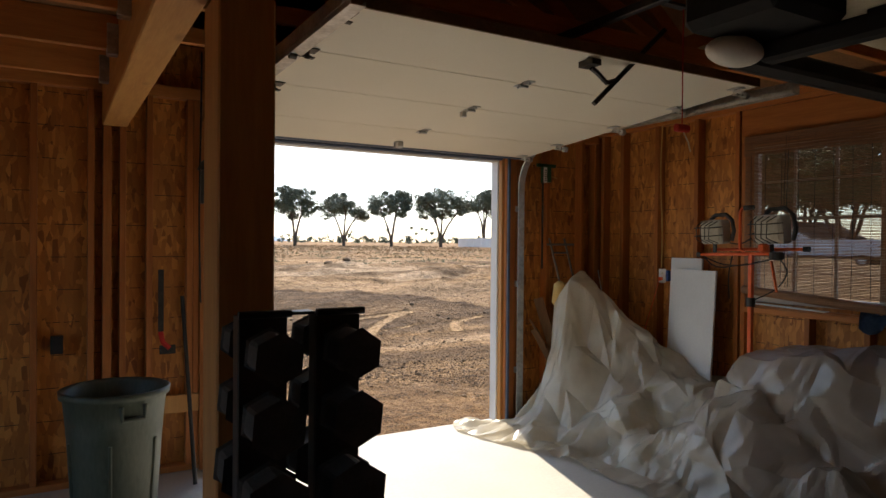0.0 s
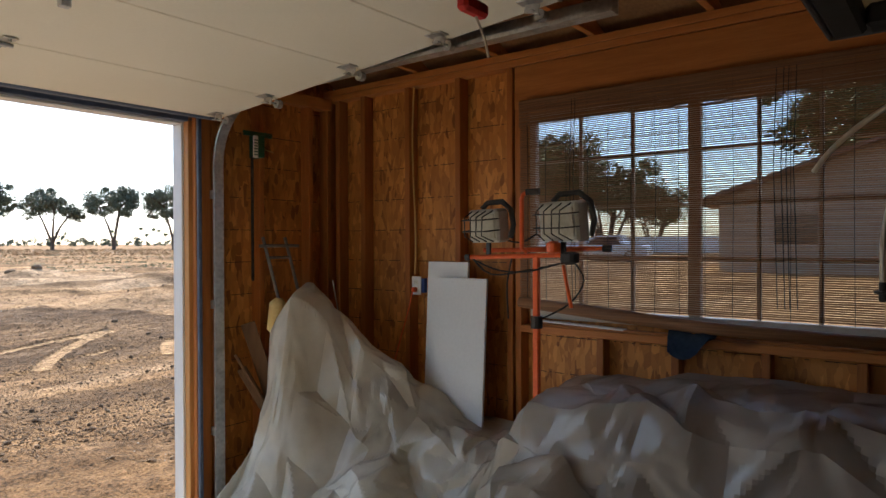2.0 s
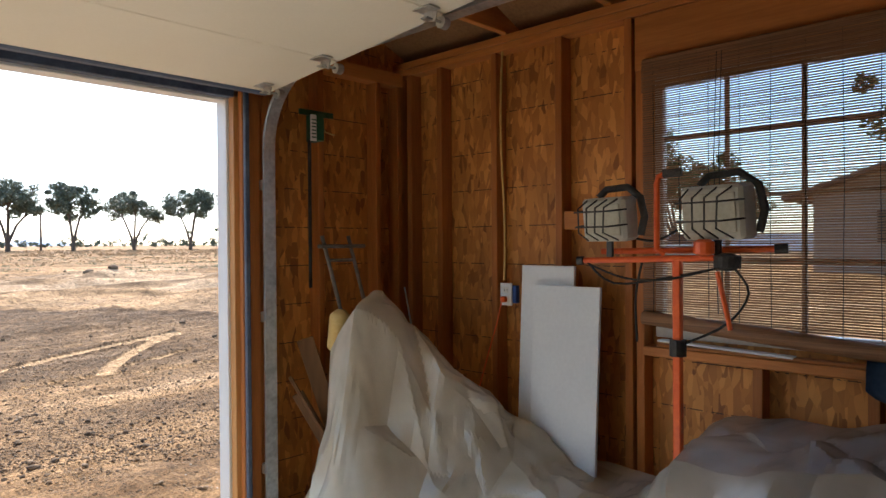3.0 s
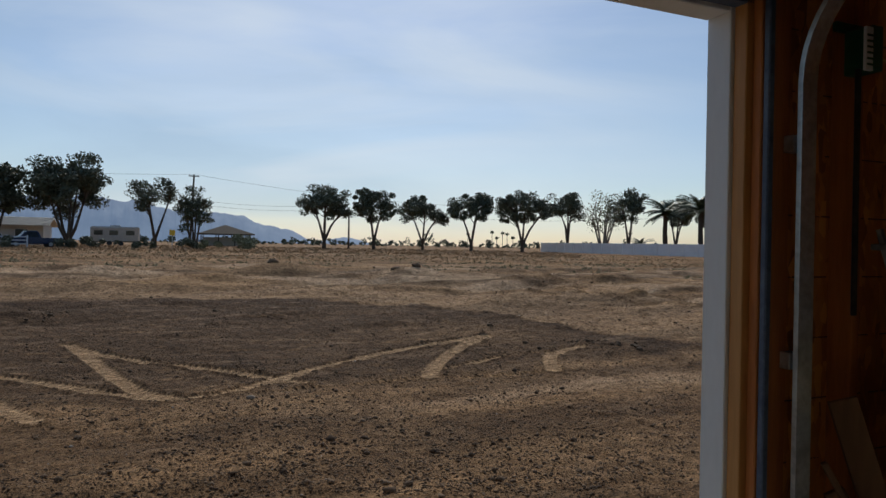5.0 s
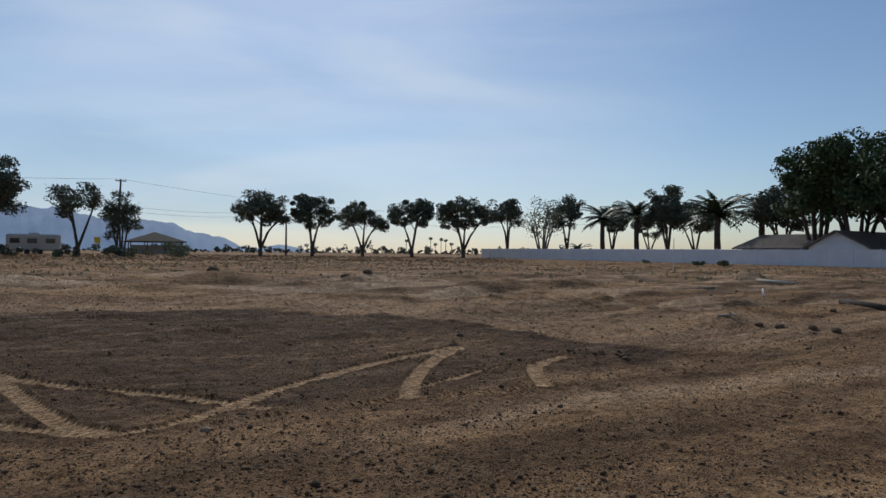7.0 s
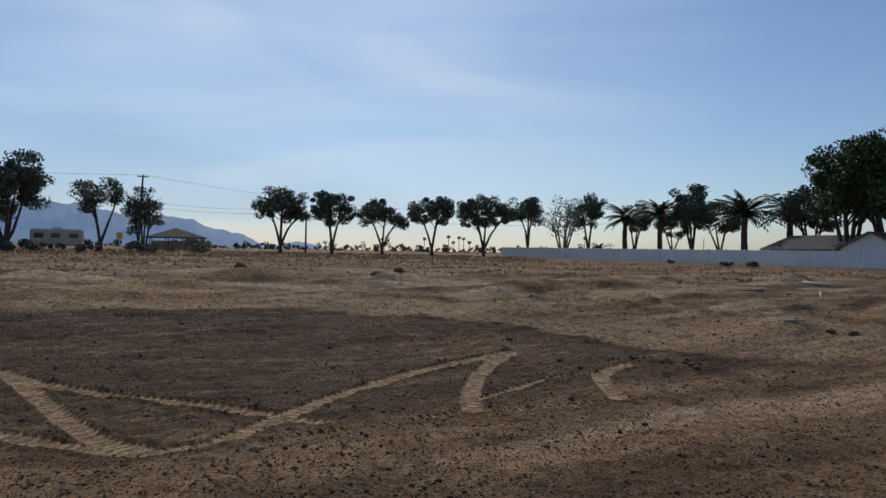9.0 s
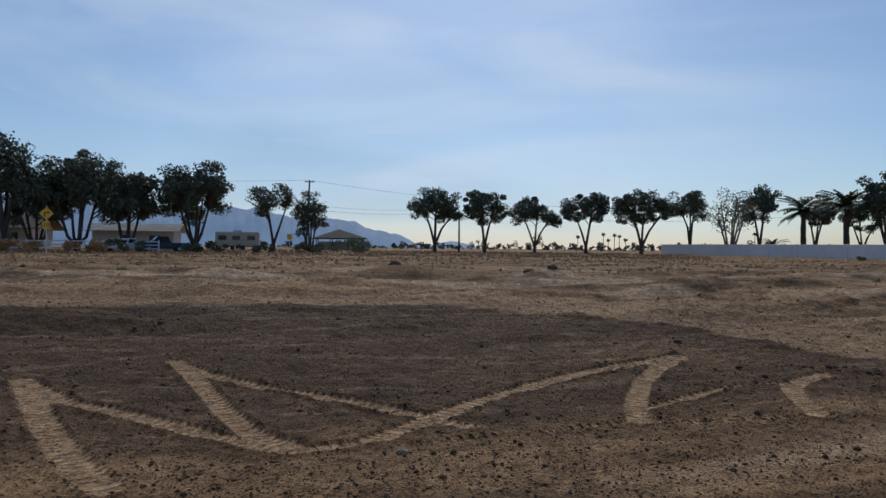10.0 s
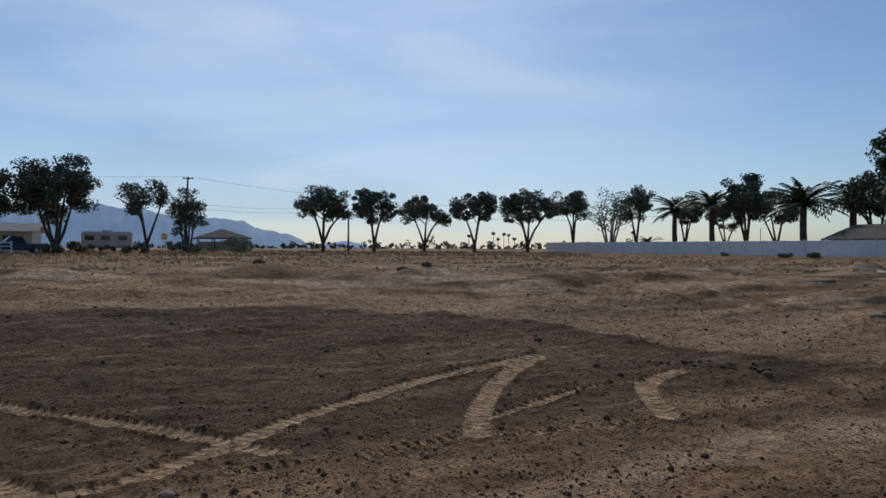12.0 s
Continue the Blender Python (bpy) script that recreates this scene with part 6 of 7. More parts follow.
ROW = "row of field trees"
for az, d, h, s, seed, st in ((13.3, 110, 10.6, 6.4, 1, 4), (17.6, 109, 10.2, 5.4, 2, 3), (21.9, 112, 9.4, 6.4, 3, 3), (26.2, 110, 9.8, 5.4, 4, 3), (30.7, 107, 10.0, 6.2, 5, 4)):
    tree(az, d, h, s, seed, "dark-leaved forked tree in a field row", LEAF, st, 0.0, 0.3, 0.42, 3600, None, ROW)
tree(34.5, 125, 11.2, 4.2, 6, "tall slim dark tree with drooping side limb", LEAF, 3, 0.15, 0.3, 0.5, 2400, None, ROW)
tree(37.5, 122, 11.4, 5.2, 7, "half-bare pale twiggy tree behind the white fence", WEED, 6, 0.82, 0.15, 0.2, 2600)
tree(39.6, 126, 12.0, 4.0, 8, "thin brownish tree behind the white fence", LEAF, 3, 0.35, 0.3, 0.4, 2400)
tree(47.9, 108, 11.6, 4.2, 10, "dense dark tree behind the white fence", LEAF, 4, 0, 0.3, 0.35, 3200)
tree(50.0, 112, 9.4, 4.6, 11, "low spreading dark tree behind the white fence", LEAF, 4, 0, 0.25, 0.35, 2600)
tree(46.4, 120, 8.2, 4.0, 12, "low dark tree behind the white fence", LEAF, 3, 0, 0.3, 0.4, 2200)
tree(43.4, 118, 9.5, 3.6, 13, "rounded dark tree behind the white fence", LEAF, 3, 0, 0.3, 0.42, 2400)
tree(56.4, 92, 10.4, 4.4, 14, "dark tree beside a tiled house", LEAF, 4, 0, 0.25, 0.3, 3000)
for az, d, h, s, seed in ((59.0, 80, 14.2, 5.5, 15), (61.6, 78, 13.6, 6.0, 16), (64.8, 74, 13.4, 6.4, 17), (69.0, 72, 10.5, 6.4, 18), (72.5, 80, 8.4, 5.5, 19)):
    tree(az, d, h, s, seed, "broad green shade tree beyond the white fence", LEAF_LIVELY, 6, 0, 0.2, 0.2, 5200, None, "broad shade trees", 0.26)
tree(-0.4, 92, 9.2, 3.8, 20, "leaning half-dead tree with broken limbs", LEAF, 3, 0.6, 0.3, 0.4, 3000)
tree(2.6, 92, 8.2, 3.0, 21, "thin scrubby tree beside a utility pole", LEAF, 4, 0.45, 0.1, 0.12, 3200)
tree(-6.6, 90, 11.6, 5.6, 22, "large dark many-stemmed tree", LEAF, 5, 0.08, 0.14, 0.22, 5200)
tree(-11.6, 92, 11.6, 4.4, 23, "tall dense dark tree beside a house", LEAF, 5, 0, 0.15, 0.18, 4600)
tree(-15.0, 86, 11.6, 5.6, 24, "dense dark tree with twisted limbs", LEAF, 5, 0.05, 0.15, 0.16, 4800)
tree(-17.6, 88, 10.6, 5.0, 25, "dense dark tree before a porch", LEAF, 5, 0, 0.15, 0.16, 4200)
tree(-19.6, 86, 12.6, 3.6, 26, "half-bare tree with upright twigs", LEAF, 4, 0.7, 0.3, 0.4, 3200)
tree(-22.0, 90, 10.4, 5.2, 27, "dense dark roadside tree", LEAF, 5, 0, 0.15, 0.16, 4000)


tree(0, 0, 12.5, 6.0, 40, "tall shade tree behind a neighbouring house", LEAF_LIVELY, 5, 0, 0.25, 0.35, 4200, (44.0, 0.5, 0.5))


def palm(az, d, height, reach, seed, label, fronds=46):
    rnd = np.random.RandomState(seed)
    x, y, z = at(az, d)
    t = thing("palm_tree", (x, y, z), label, "palm tree", "palms behind the fence")
    bm = bmesh.new()
    rows = [(x + 0.05 * math.sin(k), y, z - 0.2 + (height + 0.2) * k / 8) for k in range(9)]
    tube(rows, [0.42 - 0.012 * k + 0.03 * (k % 2) for k in range(9)], 10, bm)
    part("trunk", bm, BARK, t)
    vs, fs = [], []
    for _ in range(fronds):
        a, up = rnd.uniform(0, 6.283), rnd.uniform(-0.15, 1.4)
        out, ln = Vector((math.cos(a), math.sin(a), 0)), reach * rnd.uniform(0.8, 1.1)
        side = Vector((-math.sin(a), math.cos(a), 0))
        last = None
        for s in range(11):
            u = s / 10
            p = Vector((0, 0, height)) + out * (ln * u * math.cos(up * (1 - 0.5 * u))) + Vector((0, 0, ln * (u * math.sin(up) - 0.36 * u * u)))
            if last is not None:
                for w in (-1, 1):
                    tip = (last + p) / 2 + side * (w * 0.12 * reach * math.sin(0.3 + 2.6 * u)) + (p - last) * 1.1 - Vector((0, 0, 0.05 * reach))
                    i = len(vs)
                    vs += [tuple(last), tuple(p), tuple(tip), tuple(tip - (p - last) * 0.35)]
                    fs.append((i, i + 1, i + 2, i + 3))
            last = p
    crown = new("crown", raw_mesh("crown", vs, fs, FROND))
    crown.parent = t
    return t


palm(42.6, 112, 6.8, 3.9, 31, "rounded feather palm behind the white fence")
palm(45.4, 108, 7.0, 4.2, 32, "upright feather palm behind the white fence", 40)
palm(51.8, 90, 6.0, 4.4, 33, "large arching feather palm behind the white fence", 60)
palm(55.0, 96, 6.8, 3.9, 34, "shaggy feather palm beside a tiled roof")
palm(40.6, 128, 1.8, 2.6, 35, "low young palm above the white fence", 22)


def boundary_fence():
    f = thing("fence", (60.0, 30.0, 0.5), "long white vinyl panel fence across the field", "fence")
    ys_ = np.arange(98.0, -30.0, -2.44)
    for i, y in enumerate(ys_):
        z = float(rise(np.array(60.0), np.array(y)))
        part("post", box(59.94, 60.07, y - 0.065, y + 0.065, z - 0.1, z + 1.70, 0.01), VINYL_WHITE, f)
        if i < len(ys_) - 1:
            part("panel", box(59.98, 60.03, y - 2.372, y - 0.068, z + 0.05, z + 1.62, 0.004), VINYL_WHITE, f)
    return f


boundary_fence()
ex, ey, ez = 35.5, 57.3, 0.55


def gable_house(name, x0, x1, y0, y1, z0, eave, ridge, along, label, roof_mat, wall_mat, over=0.6, windows=()):
    """A house: walls, a thick gabled roof, fascia, windows."""
    h = thing(name, ((x0 + x1) / 2, (y0 + y1) / 2, z0), label, "house")
    bm = box(x0, x1, y0, y1, z0 - 0.3, eave, 0.01)
    if along == "y":
        for y in (y0 + 0.01, y1 - 0.01):
            bm.faces.new([bm.verts.new(p) for p in ((x0, y, eave), (x1, y, eave), ((x0 + x1) / 2, y, ridge - 0.05))])
    else:
        for x in (x0 + 0.01, x1 - 0.01):
            bm.faces.new([bm.verts.new(p) for p in ((x, y0, eave), (x, y1, eave), (x, (y0 + y1) / 2, ridge - 0.05))])
    part("wall", bm, wall_mat, h)
    courses = []
    if along == "y":
        mid = (x0 + x1) / 2
        rows = (((x0 - over, eave - 0.25), (mid, ridge)), ((mid, ridge), (x1 + over, eave - 0.25)))
        for (a, za), (b, zb) in rows:
            n_rows = 14
            for k in range(n_rows):
                u0, u1 = k / n_rows, (k + 1) / n_rows
                xa, xb = a + (b - a) * u0, a + (b - a) * u1
                zz0, zz1 = za + (zb - za) * u0, za + (zb - za) * u1
                up0, up1 = (0.05, 0.0) if za < zb else (0.0, 0.05)
                rf = bmesh.new()
                courses.append(rf)
                vs = [rf.verts.new(p) for p in ((xa, y0 - over, zz0 + up0), (xb, y0 - over, zz1 + up1), (xb, y1 + over, zz1 + up1), (xa, y1 + over, zz0 + up0), (xa, y0 - over, zz0 - 0.12), (xb, y0 - over, zz1 - 0.12), (xb, y1 + over, zz1 - 0.12), (xa, y1 + over, zz0 - 0.12))]
                for q in ((0, 1, 2, 3), (7, 6, 5, 4), (0, 4, 5, 1), (1, 5, 6, 2), (2, 6, 7, 3), (3, 7, 4, 0)):
                    rf.faces.new([vs[i] for i in q])
    else:
        mid = (y0 + y1) / 2
        for (a, za), (b, zb) in (((y0 - over, eave - 0.25), (mid, ridge)), ((mid, ridge), (y1 + over, eave - 0.25))):
            n_rows = 14
            for k in range(n_rows):
                u0, u1 = k / n_rows, (k + 1) / n_rows
                ya, yb = a + (b - a) * u0, a + (b - a) * u1
                zz0, zz1 = za + (zb - za) * u0, za + (zb - za) * u1
                up0, up1 = (0.05, 0.0) if za < zb else (0.0, 0.05)
                rf = bmesh.new()
                courses.append(rf)
                vs = [rf.verts.new(p) for p in ((x0 - over, ya, zz0 + up0), (x0 - over, yb, zz1 + up1), (x1 + over, yb, zz1 + up1), (x1 + over, ya, zz0 + up0), (x0 - over, ya, zz0 - 0.12), (x0 - over, yb, zz1 - 0.12), (x1 + over, yb, zz1 - 0.12), (x1 + over, ya, zz0 - 0.12))]
                for q in ((0, 1, 2, 3), (7, 6, 5, 4), (0, 4, 5, 1), (1, 5, 6, 2), (2, 6, 7, 3), (3, 7, 4, 0)):
                    rf.faces.new([vs[i] for i in q])
    roof = part("roof", courses[0], roof_mat, h)
    for rf in courses[1:]:
        part("tile_course", rf, roof_mat, roof)
    for face, c, z, w, hh in windows:
        if face == "x0":
            wdw = part("window", box(x0 - 0.05, x0 - 0.004, c - w / 2, c + w / 2, z, z + hh, 0.01), TAN_WALL, h)
            part("pane", box(x0 - 0.06, x0 - 0.052, c - w / 2 + 0.06, c + w / 2 - 0.06, z + 0.06, z + hh - 0.06), DARK_GLASS, wdw)
        else:
            wdw = part("window", box(c - w / 2, c + w / 2, y0 - 0.05, y0 - 0.004, z, z + hh, 0.01), VINYL_WHITE, h)
            part("pane", box(c - w / 2 + 0.06, c + w / 2 - 0.06, y0 - 0.06, y0 - 0.052, z + 0.06, z + hh - 0.06), DARK_GLASS, wdw)
    return h


gable_house("house", 64.5, 74.0, 41.2, 49.6, 0.5, 2.65, 4.05, "y", "low house with grey-brown tiled roof behind the fence", GREY_ROOF, TAN_WALL, 0.7)
gable_house("house", 62.6, 72.0, 34.6, 40.4, 0.5, 2.6, 4.1, "x", "white gabled house end with grey-brown roof behind the fence", GREY_ROOF, VINYL_WHITE, 0.5)
gable_house("house", 24.0, 34.0, -9.5, 3.6, 0.45, 3.3, 5.4, "x", "neighbouring house with a broad brown tiled roof", ROOF_TILE, TAN_WALL, 0.8, (("x0", 1.0, 1.4, 1.5, 1.2), ("x0", -4.0, 1.4, 1.8, 1.2)))
hx, hy, hz = at(-9.8, 108)
gable_house("house", hx - 8, hx + 3.2, hy, hy + 8, hz, hz + 3.0, hz + 4.0, "x", "pale low house with a flat-pitched roof", STUCCO, STUCCO, 0.8, (("y0", hx + 0.5, hz + 1.1, 1.6, 1.1), ("y0", hx - 3.5, hz + 1.1, 1.6, 1.1)))
hx, hy, hz = at(-20.2, 98)
porch = gable_house("house", hx - 9, hx + 4.2, hy, hy + 8, hz, hz + 2.9, hz + 4.6, "x", "grey house with a white porch under trees", GREY_ROOF, STUCCO, 1.2, (("y0", hx - 2.0, hz + 1.0, 1.5, 1.2), ("y0", hx + 2.0, hz + 1.0, 1.5, 1.2)))
for k in range(4):
    part("porch_post", box(hx - 5 + 3 * k, hx - 4.86 + 3 * k, hy - 1.1, hy - 0.96, hz, hz + 2.7, 0.01), VINYL_WHITE, porch)


def rail_fence():
    x, y, z = at(-17.0, 84)
    f = thing("rail_fence", (x, y, z), "white ranch rail fence under dark trees", "fence")
    for k in range(-6, 7):
        part("post", box(x + 1.9 * k - 0.07, x + 1.9 * k + 0.07, y - 0.07, y + 0.07, z - 0.1, z + 1.3, 0.01), VINYL_WHITE, f)
        if k < 6:
            for zz in (0.35, 0.75, 1.12):
                part("rail", box(x + 1.9 * k + 0.072, x + 1.9 * k + 1.828, y - 0.025, y + 0.025, z + zz - 0.06, z + zz + 0.06, 0.005), VINYL_WHITE, f)
    return f


rail_fence()


def shade_shelter():
    x, y, z = at(5.1, 135)
    s = thing("shelter", (x, y, z), "open shelter with dark pitched metal roof", "shelter")
    for px in (-4.3, -1.5, 1.5, 4.3):
        for py in (-3, 3):
            part("post", box(x + px - 0.09, x + px + 0.09, y + py - 0.09, y + py + 0.09, z - 0.1, z + 2.4), DARK_STEEL, s)
    rf = bmesh.new()
    apex = rf.verts.new((x, y, z + 4.2))
    ring = [rf.verts.new((x + a, y + b, z + 2.4)) for a, b in ((-5.2, -4), (5.2, -4), (5.2, 4), (-5.2, 4))]
    low = [rf.verts.new((v.co.x, v.co.y, z + 2.22)) for v in ring]
    for k in range(4):
        rf.faces.new((ring[k], ring[(k + 1) % 4], apex))
        rf.faces.new((low[k], low[(k + 1) % 4], ring[(k + 1) % 4], ring[k]))
    rf.faces.new(low[::-1])
    part("roof", rf, POLE_WOOD, s)
    part("stall_wall", box(x - 4.2, x + 4.2, y - 0.1, y + 0.1, z, z + 1.7), STUCCO, s)
    return s


shade_shelter()


def utility_pole(az, d, h, label, arm=True, lean=0.0):
    x, y, z = at(az, d)
    p = thing("utility_pole", (x, y, z), label, "utility pole")
    part("pole", tube([(x, y, z - 0.3), (x + lean, y, z + h)], [0.19, 0.12], 8), POLE_WOOD, p)
    if arm:
        part("crossarm", box(x + lean - 0.75, x + lean + 0.75, y - 0.06, y + 0.06, z + h - 0.35, z + h - 0.2), POLE_WOOD, p)
        for dx in (-0.65, 0.0, 0.65):
            part("insulator", turned([(0.05, 0), (0.07, 0.06), (0.05, 0.12), (0.03, 0.18)], (x + lean + dx, y, z + h - 0.2), 8), STONE, p)
    return Vector((x + lean, y, z + h))


top1 = utility_pole(2.3, 108, 11.3, "tall leaning timber utility pole with crossarm", True, 0.5)
top2 = utility_pole(15.4, 118, 7.4, "short dark timber utility pole among trees", False)
for name, a, b, sag, lift in (("power_line", top1, Vector((66, 120, 9.8)), 1.2, 0.0), ("power_line", top1 - Vector((0, 0, 4.6)), top2, 0.8, 0.0), ("power_line", top1 - Vector((0, 0, 3.9)), top2 + Vector((0, 0, 0.7)), 0.8, 0.0), ("power_line", top2 - Vector((0, 0, 0.1)), Vector((84, 92, 7.4)), 1.4, 0.0), ("power_line", top1, Vector((-60, 96, 11.0)), 1.0, 0.0)):
    pts = [a.lerp(b, k / 16) - Vector((0, 0, sag * 4 * (k / 16) * (1 - k / 16))) for k in range(17)]
    tagged(part(name, tube(pts, 0.022, 4), DARK_STEEL, None), "thin dark overhead power line", "power line", "power lines")


def road_sign(az, d, label):
    x, y, z = at(az, d)
    s = thing("road_sign", (x, y, z), label, "road sign")
    part("post", box(x - 0.04, x + 0.04, y - 0.02, y + 0.02, z - 0.2, z + 3.9), GALV, s)
    back = Matrix.Translation((x, y - 0.05, z + 3.3)) @ Matrix.Rotation(radians(45), 4, "Y")
    dia = part("plate", slab(back, 0.76, 0.012, 0.76, 0.004), YELLOW, s, "yellow diamond plate with turn arrow")
    part("arrow", box(x - 0.16, x - 0.09, y - 0.064, y - 0.058, z + 3.05, z + 3.42), BLACK_POWDER, dia)
    bm = box(x - 0.16, x + 0.12, y - 0.065, y - 0.0585, z + 3.35, z + 3.42)
    bm.faces.new([bm.verts.new(p) for p in ((x + 0.10, y - 0.062, z + 3.27), (x + 0.24, y - 0.062, z + 3.385), (x + 0.10, y - 0.062, z + 3.50))])
    part("arrow", bm, BLACK_POWDER, dia)
    small = part("plate", box(x - 0.28, x + 0.28, y - 0.056, y - 0.044, z + 2.05, z + 2.68, 0.004), YELLOW, s, "square yellow speed plate")
    cu = bpy.data.curves.new("number", "FONT")
    cu.body, cu.size, cu.align_x, cu.extrude = "10", 0.5, "CENTER", 0.003
    tmp = bpy.data.objects.new("number", cu)
    dg = bpy.context.evaluated_depsgraph_get()
    me2 = bpy.data.meshes.new_from_object(tmp.evaluated_get(dg))
    me2.transform(Matrix.Translation((0, -0.062, 2.2)) @ Matrix.Rotation(radians(90), 4, "X"))
    me2.materials.clear()
    me2.materials.append(BLACK_POWDER)
    num = new("number", me2)
    num.parent = small
    return s


road_sign(-17.1, 62, "yellow turn warning sign with speed plate on a post")
x, y, z = at(0.9, 84)
sg = thing("small_sign", (x, y, z), "small yellow sign on a thin post", "road sign")
part("post", box(x - 0.03, x + 0.03, y - 0.03, y + 0.03, z - 0.1, z + 2.3), GALV, sg)
part("plate", box(x - 0.32, x + 0.32, y - 0.05, y - 0.034, z + 1.6, z + 2.3, 0.004), YELLOW, sg)


def vehicle(x, y, z, length, wide, low, high, paint, label, category, turn=0.0, cab=(0.25, 0.75), bed=False):
    """A parked car or pickup: lofted body, cabin with panes, wheels with rims."""
    v = thing("pickup" if bed else "car", (x, y, z), label, category)
    v.rotation_euler = (0, 0, radians(turn))

    def local(name, bm, mat, parent=v):
        ob = new(name, finish(name, bm, mat))
        ob.parent = parent
        return ob

    L, W = length / 2, wide / 2
    bm = bmesh.new()
    prof = [(-L, 0.35), (-L, low * 0.8), (-L * 0.92, low), (L * 0.5, low), (L * 0.93, low * 0.86), (L, low * 0.6), (L, 0.35)]
    a, b = [bm.verts.new((px, -W, pz)) for px, pz in prof], [bm.verts.new((px, W, pz)) for px, pz in prof]
    for k in range(len(prof)):
        n2 = (k + 1) % len(prof)
        bm.faces.new((a[k], a[n2], b[n2], b[k]))
    bm.faces.new(a[::-1])
    bm.faces.new(b)
    bmesh.ops.bevel(bm, geom=bm.edges[:], offset=0.06, segments=2, affect="EDGES")
    body = local("body", bm, paint)
    c0, c1 = -L + length * cab[0], -L + length * cab[1]
    bm = bmesh.new()
    foot = [bm.verts.new(p) for p in ((c0, -W * 0.95, low - 0.02), (c1, -W * 0.95, low - 0.02), (c1, W * 0.95, low - 0.02), (c0, W * 0.95, low - 0.02))]
    head = [bm.verts.new(p) for p in ((c0 + 0.35, -W * 0.8, high), (c1 - 0.7, -W * 0.8, high), (c1 - 0.7, W * 0.8, high), (c0 + 0.35, W * 0.8, high))]
    for k in range(4):
        bm.faces.new((foot[k], foot[(k + 1) % 4], head[(k + 1) % 4], head[k]))
    bm.faces.new(head)
    bm.faces.new(foot[::-1])
    bmesh.ops.bevel(bm, geom=bm.edges[:], offset=0.05, segments=2, affect="EDGES")
    local("cabin", bm, paint)
    for s in (-1, 1):
        bm = bmesh.new()
        q = [(c0 + 0.25, 0.93, low + 0.06), (c1 - 0.32, 0.93, low + 0.06), (c1 - 0.78, 0.815, high - 0.08), (c0 + 0.48, 0.815, high - 0.08)]
        bm.faces.new([bm.verts.new((px, s * (W * f + 0.012), pz)) for px, f, pz in q])
        bmesh.ops.solidify(bm, geom=bm.faces[:], thickness=0.01)
        local("side_window", bm, DARK_GLASS)
        for wx in (-L * 0.62, L * 0.62):
            wheel = local("wheel", tube([(wx, s * (W - 0.2), 0.33), (wx, s * (W + 0.02), 0.33)], 0.33, 16), RUBBER)
            local("rim", tube([(wx, s * (W + 0.021), 0.33), (wx, s * (W + 0.03), 0.33)], 0.2, 12), GALV, wheel)
    bm = bmesh.new()
    bm.faces.new([bm.verts.new(p) for p in ((c1 - 0.03, -W * 0.85, low + 0.06), (c1 - 0.03, W * 0.85, low + 0.06), (c1 - 0.64, W * 0.74, high - 0.08), (c1 - 0.64, -W * 0.74, high - 0.08))])
    bmesh.ops.solidify(bm, geom=bm.faces[:], thickness=-0.012)
    local("windscreen", bm, DARK_GLASS)
    return v


x, y, z = at(-9.0, 84)
vehicle(x, y, z, 5.4, 1.95, 1.05, 1.8, CAR_BLUE, "dark blue pickup parked by a house", "pickup", 200, (0.35, 0.75), True)
x, y, z = at(-11.7, 82)
vehicle(x, y, z, 4.8, 1.85, 0.95, 1.5, CAR_WHITE, "white car parked under trees", "car", 250)
vehicle(34.0, 12.6, 0.47, 4.9, 1.9, 0.95, 1.5, CAR_WHITE, "white car parked on the dirt beyond the window", "car", 100)
x, y, z = at(-3.2, 112)
rv = thing("trailer", (x, y, z), "long white travel trailer with dark windows", "trailer")
part("body", box(x - 3.4, x + 3.4, y - 1.2, y + 1.2, z + 0.5, z + 2.9, 0.2), STUCCO, rv)
for dx in (-2.3, -0.2, 2.1):
    part("window", box(x + dx - 0.6, x + dx + 0.6, y - 1.225, y - 1.203, z + 1.6, z + 2.3, 0.005), DARK_GLASS, rv)
part("roof_unit", box(x - 0.7, x + 0.7, y - 0.6, y + 0.6, z + 2.9, z + 3.15, 0.05), CAR_WHITE, rv)
for dx in (-0.8, 0.8):
    part("wheel", tube([(x + dx, y - 1.22, z + 0.36), (x + dx, y - 0.9, z + 0.36)], 0.36, 14), RUBBER, rv)

# mountains, far off; the veil of air is put in as a blue glow
def far_ridge(name, dist, rows, mat, label):
    vs, fs = [], []
    azs = np.linspace(rows[0][0], rows[-1][0], 220)
    tops = np.interp(azs, [r[0] for r in rows], [r[1] for r in rows])
    rough = sum(np.sin(azs * f + f * 2) / f for f in (1.7, 3.1, 5.3, 9.1, 15.7)) * 0.0035
    for a, tp, ro in zip(azs, tops, rough):
        hgt = max(0.0, (tp + ro * min(1, tp / 0.02))) * dist
        for q, dd in ((0.0, 0), (0.45, 60), (0.8, 140), (1.0, 240)):
            r2 = dist + dd
            jag = 1 + 0.1 * math.sin(a * 7 + q * 5) * (q > 0) * (q < 1)
            vs.append((r2 * math.sin(radians(a)), r2 * math.cos(radians(a)), -6 + (hgt + 6) * q * jag))
    for i in range(len(azs) - 1):
        for k in range(3):
            fs.append((i * 4 + k, i * 4 + 4 + k, i * 4 + 5 + k, i * 4 + 1 + k))
    return tagged(new(name, raw_mesh(name, vs, fs, mat)), label, "mountains", "", "structure")


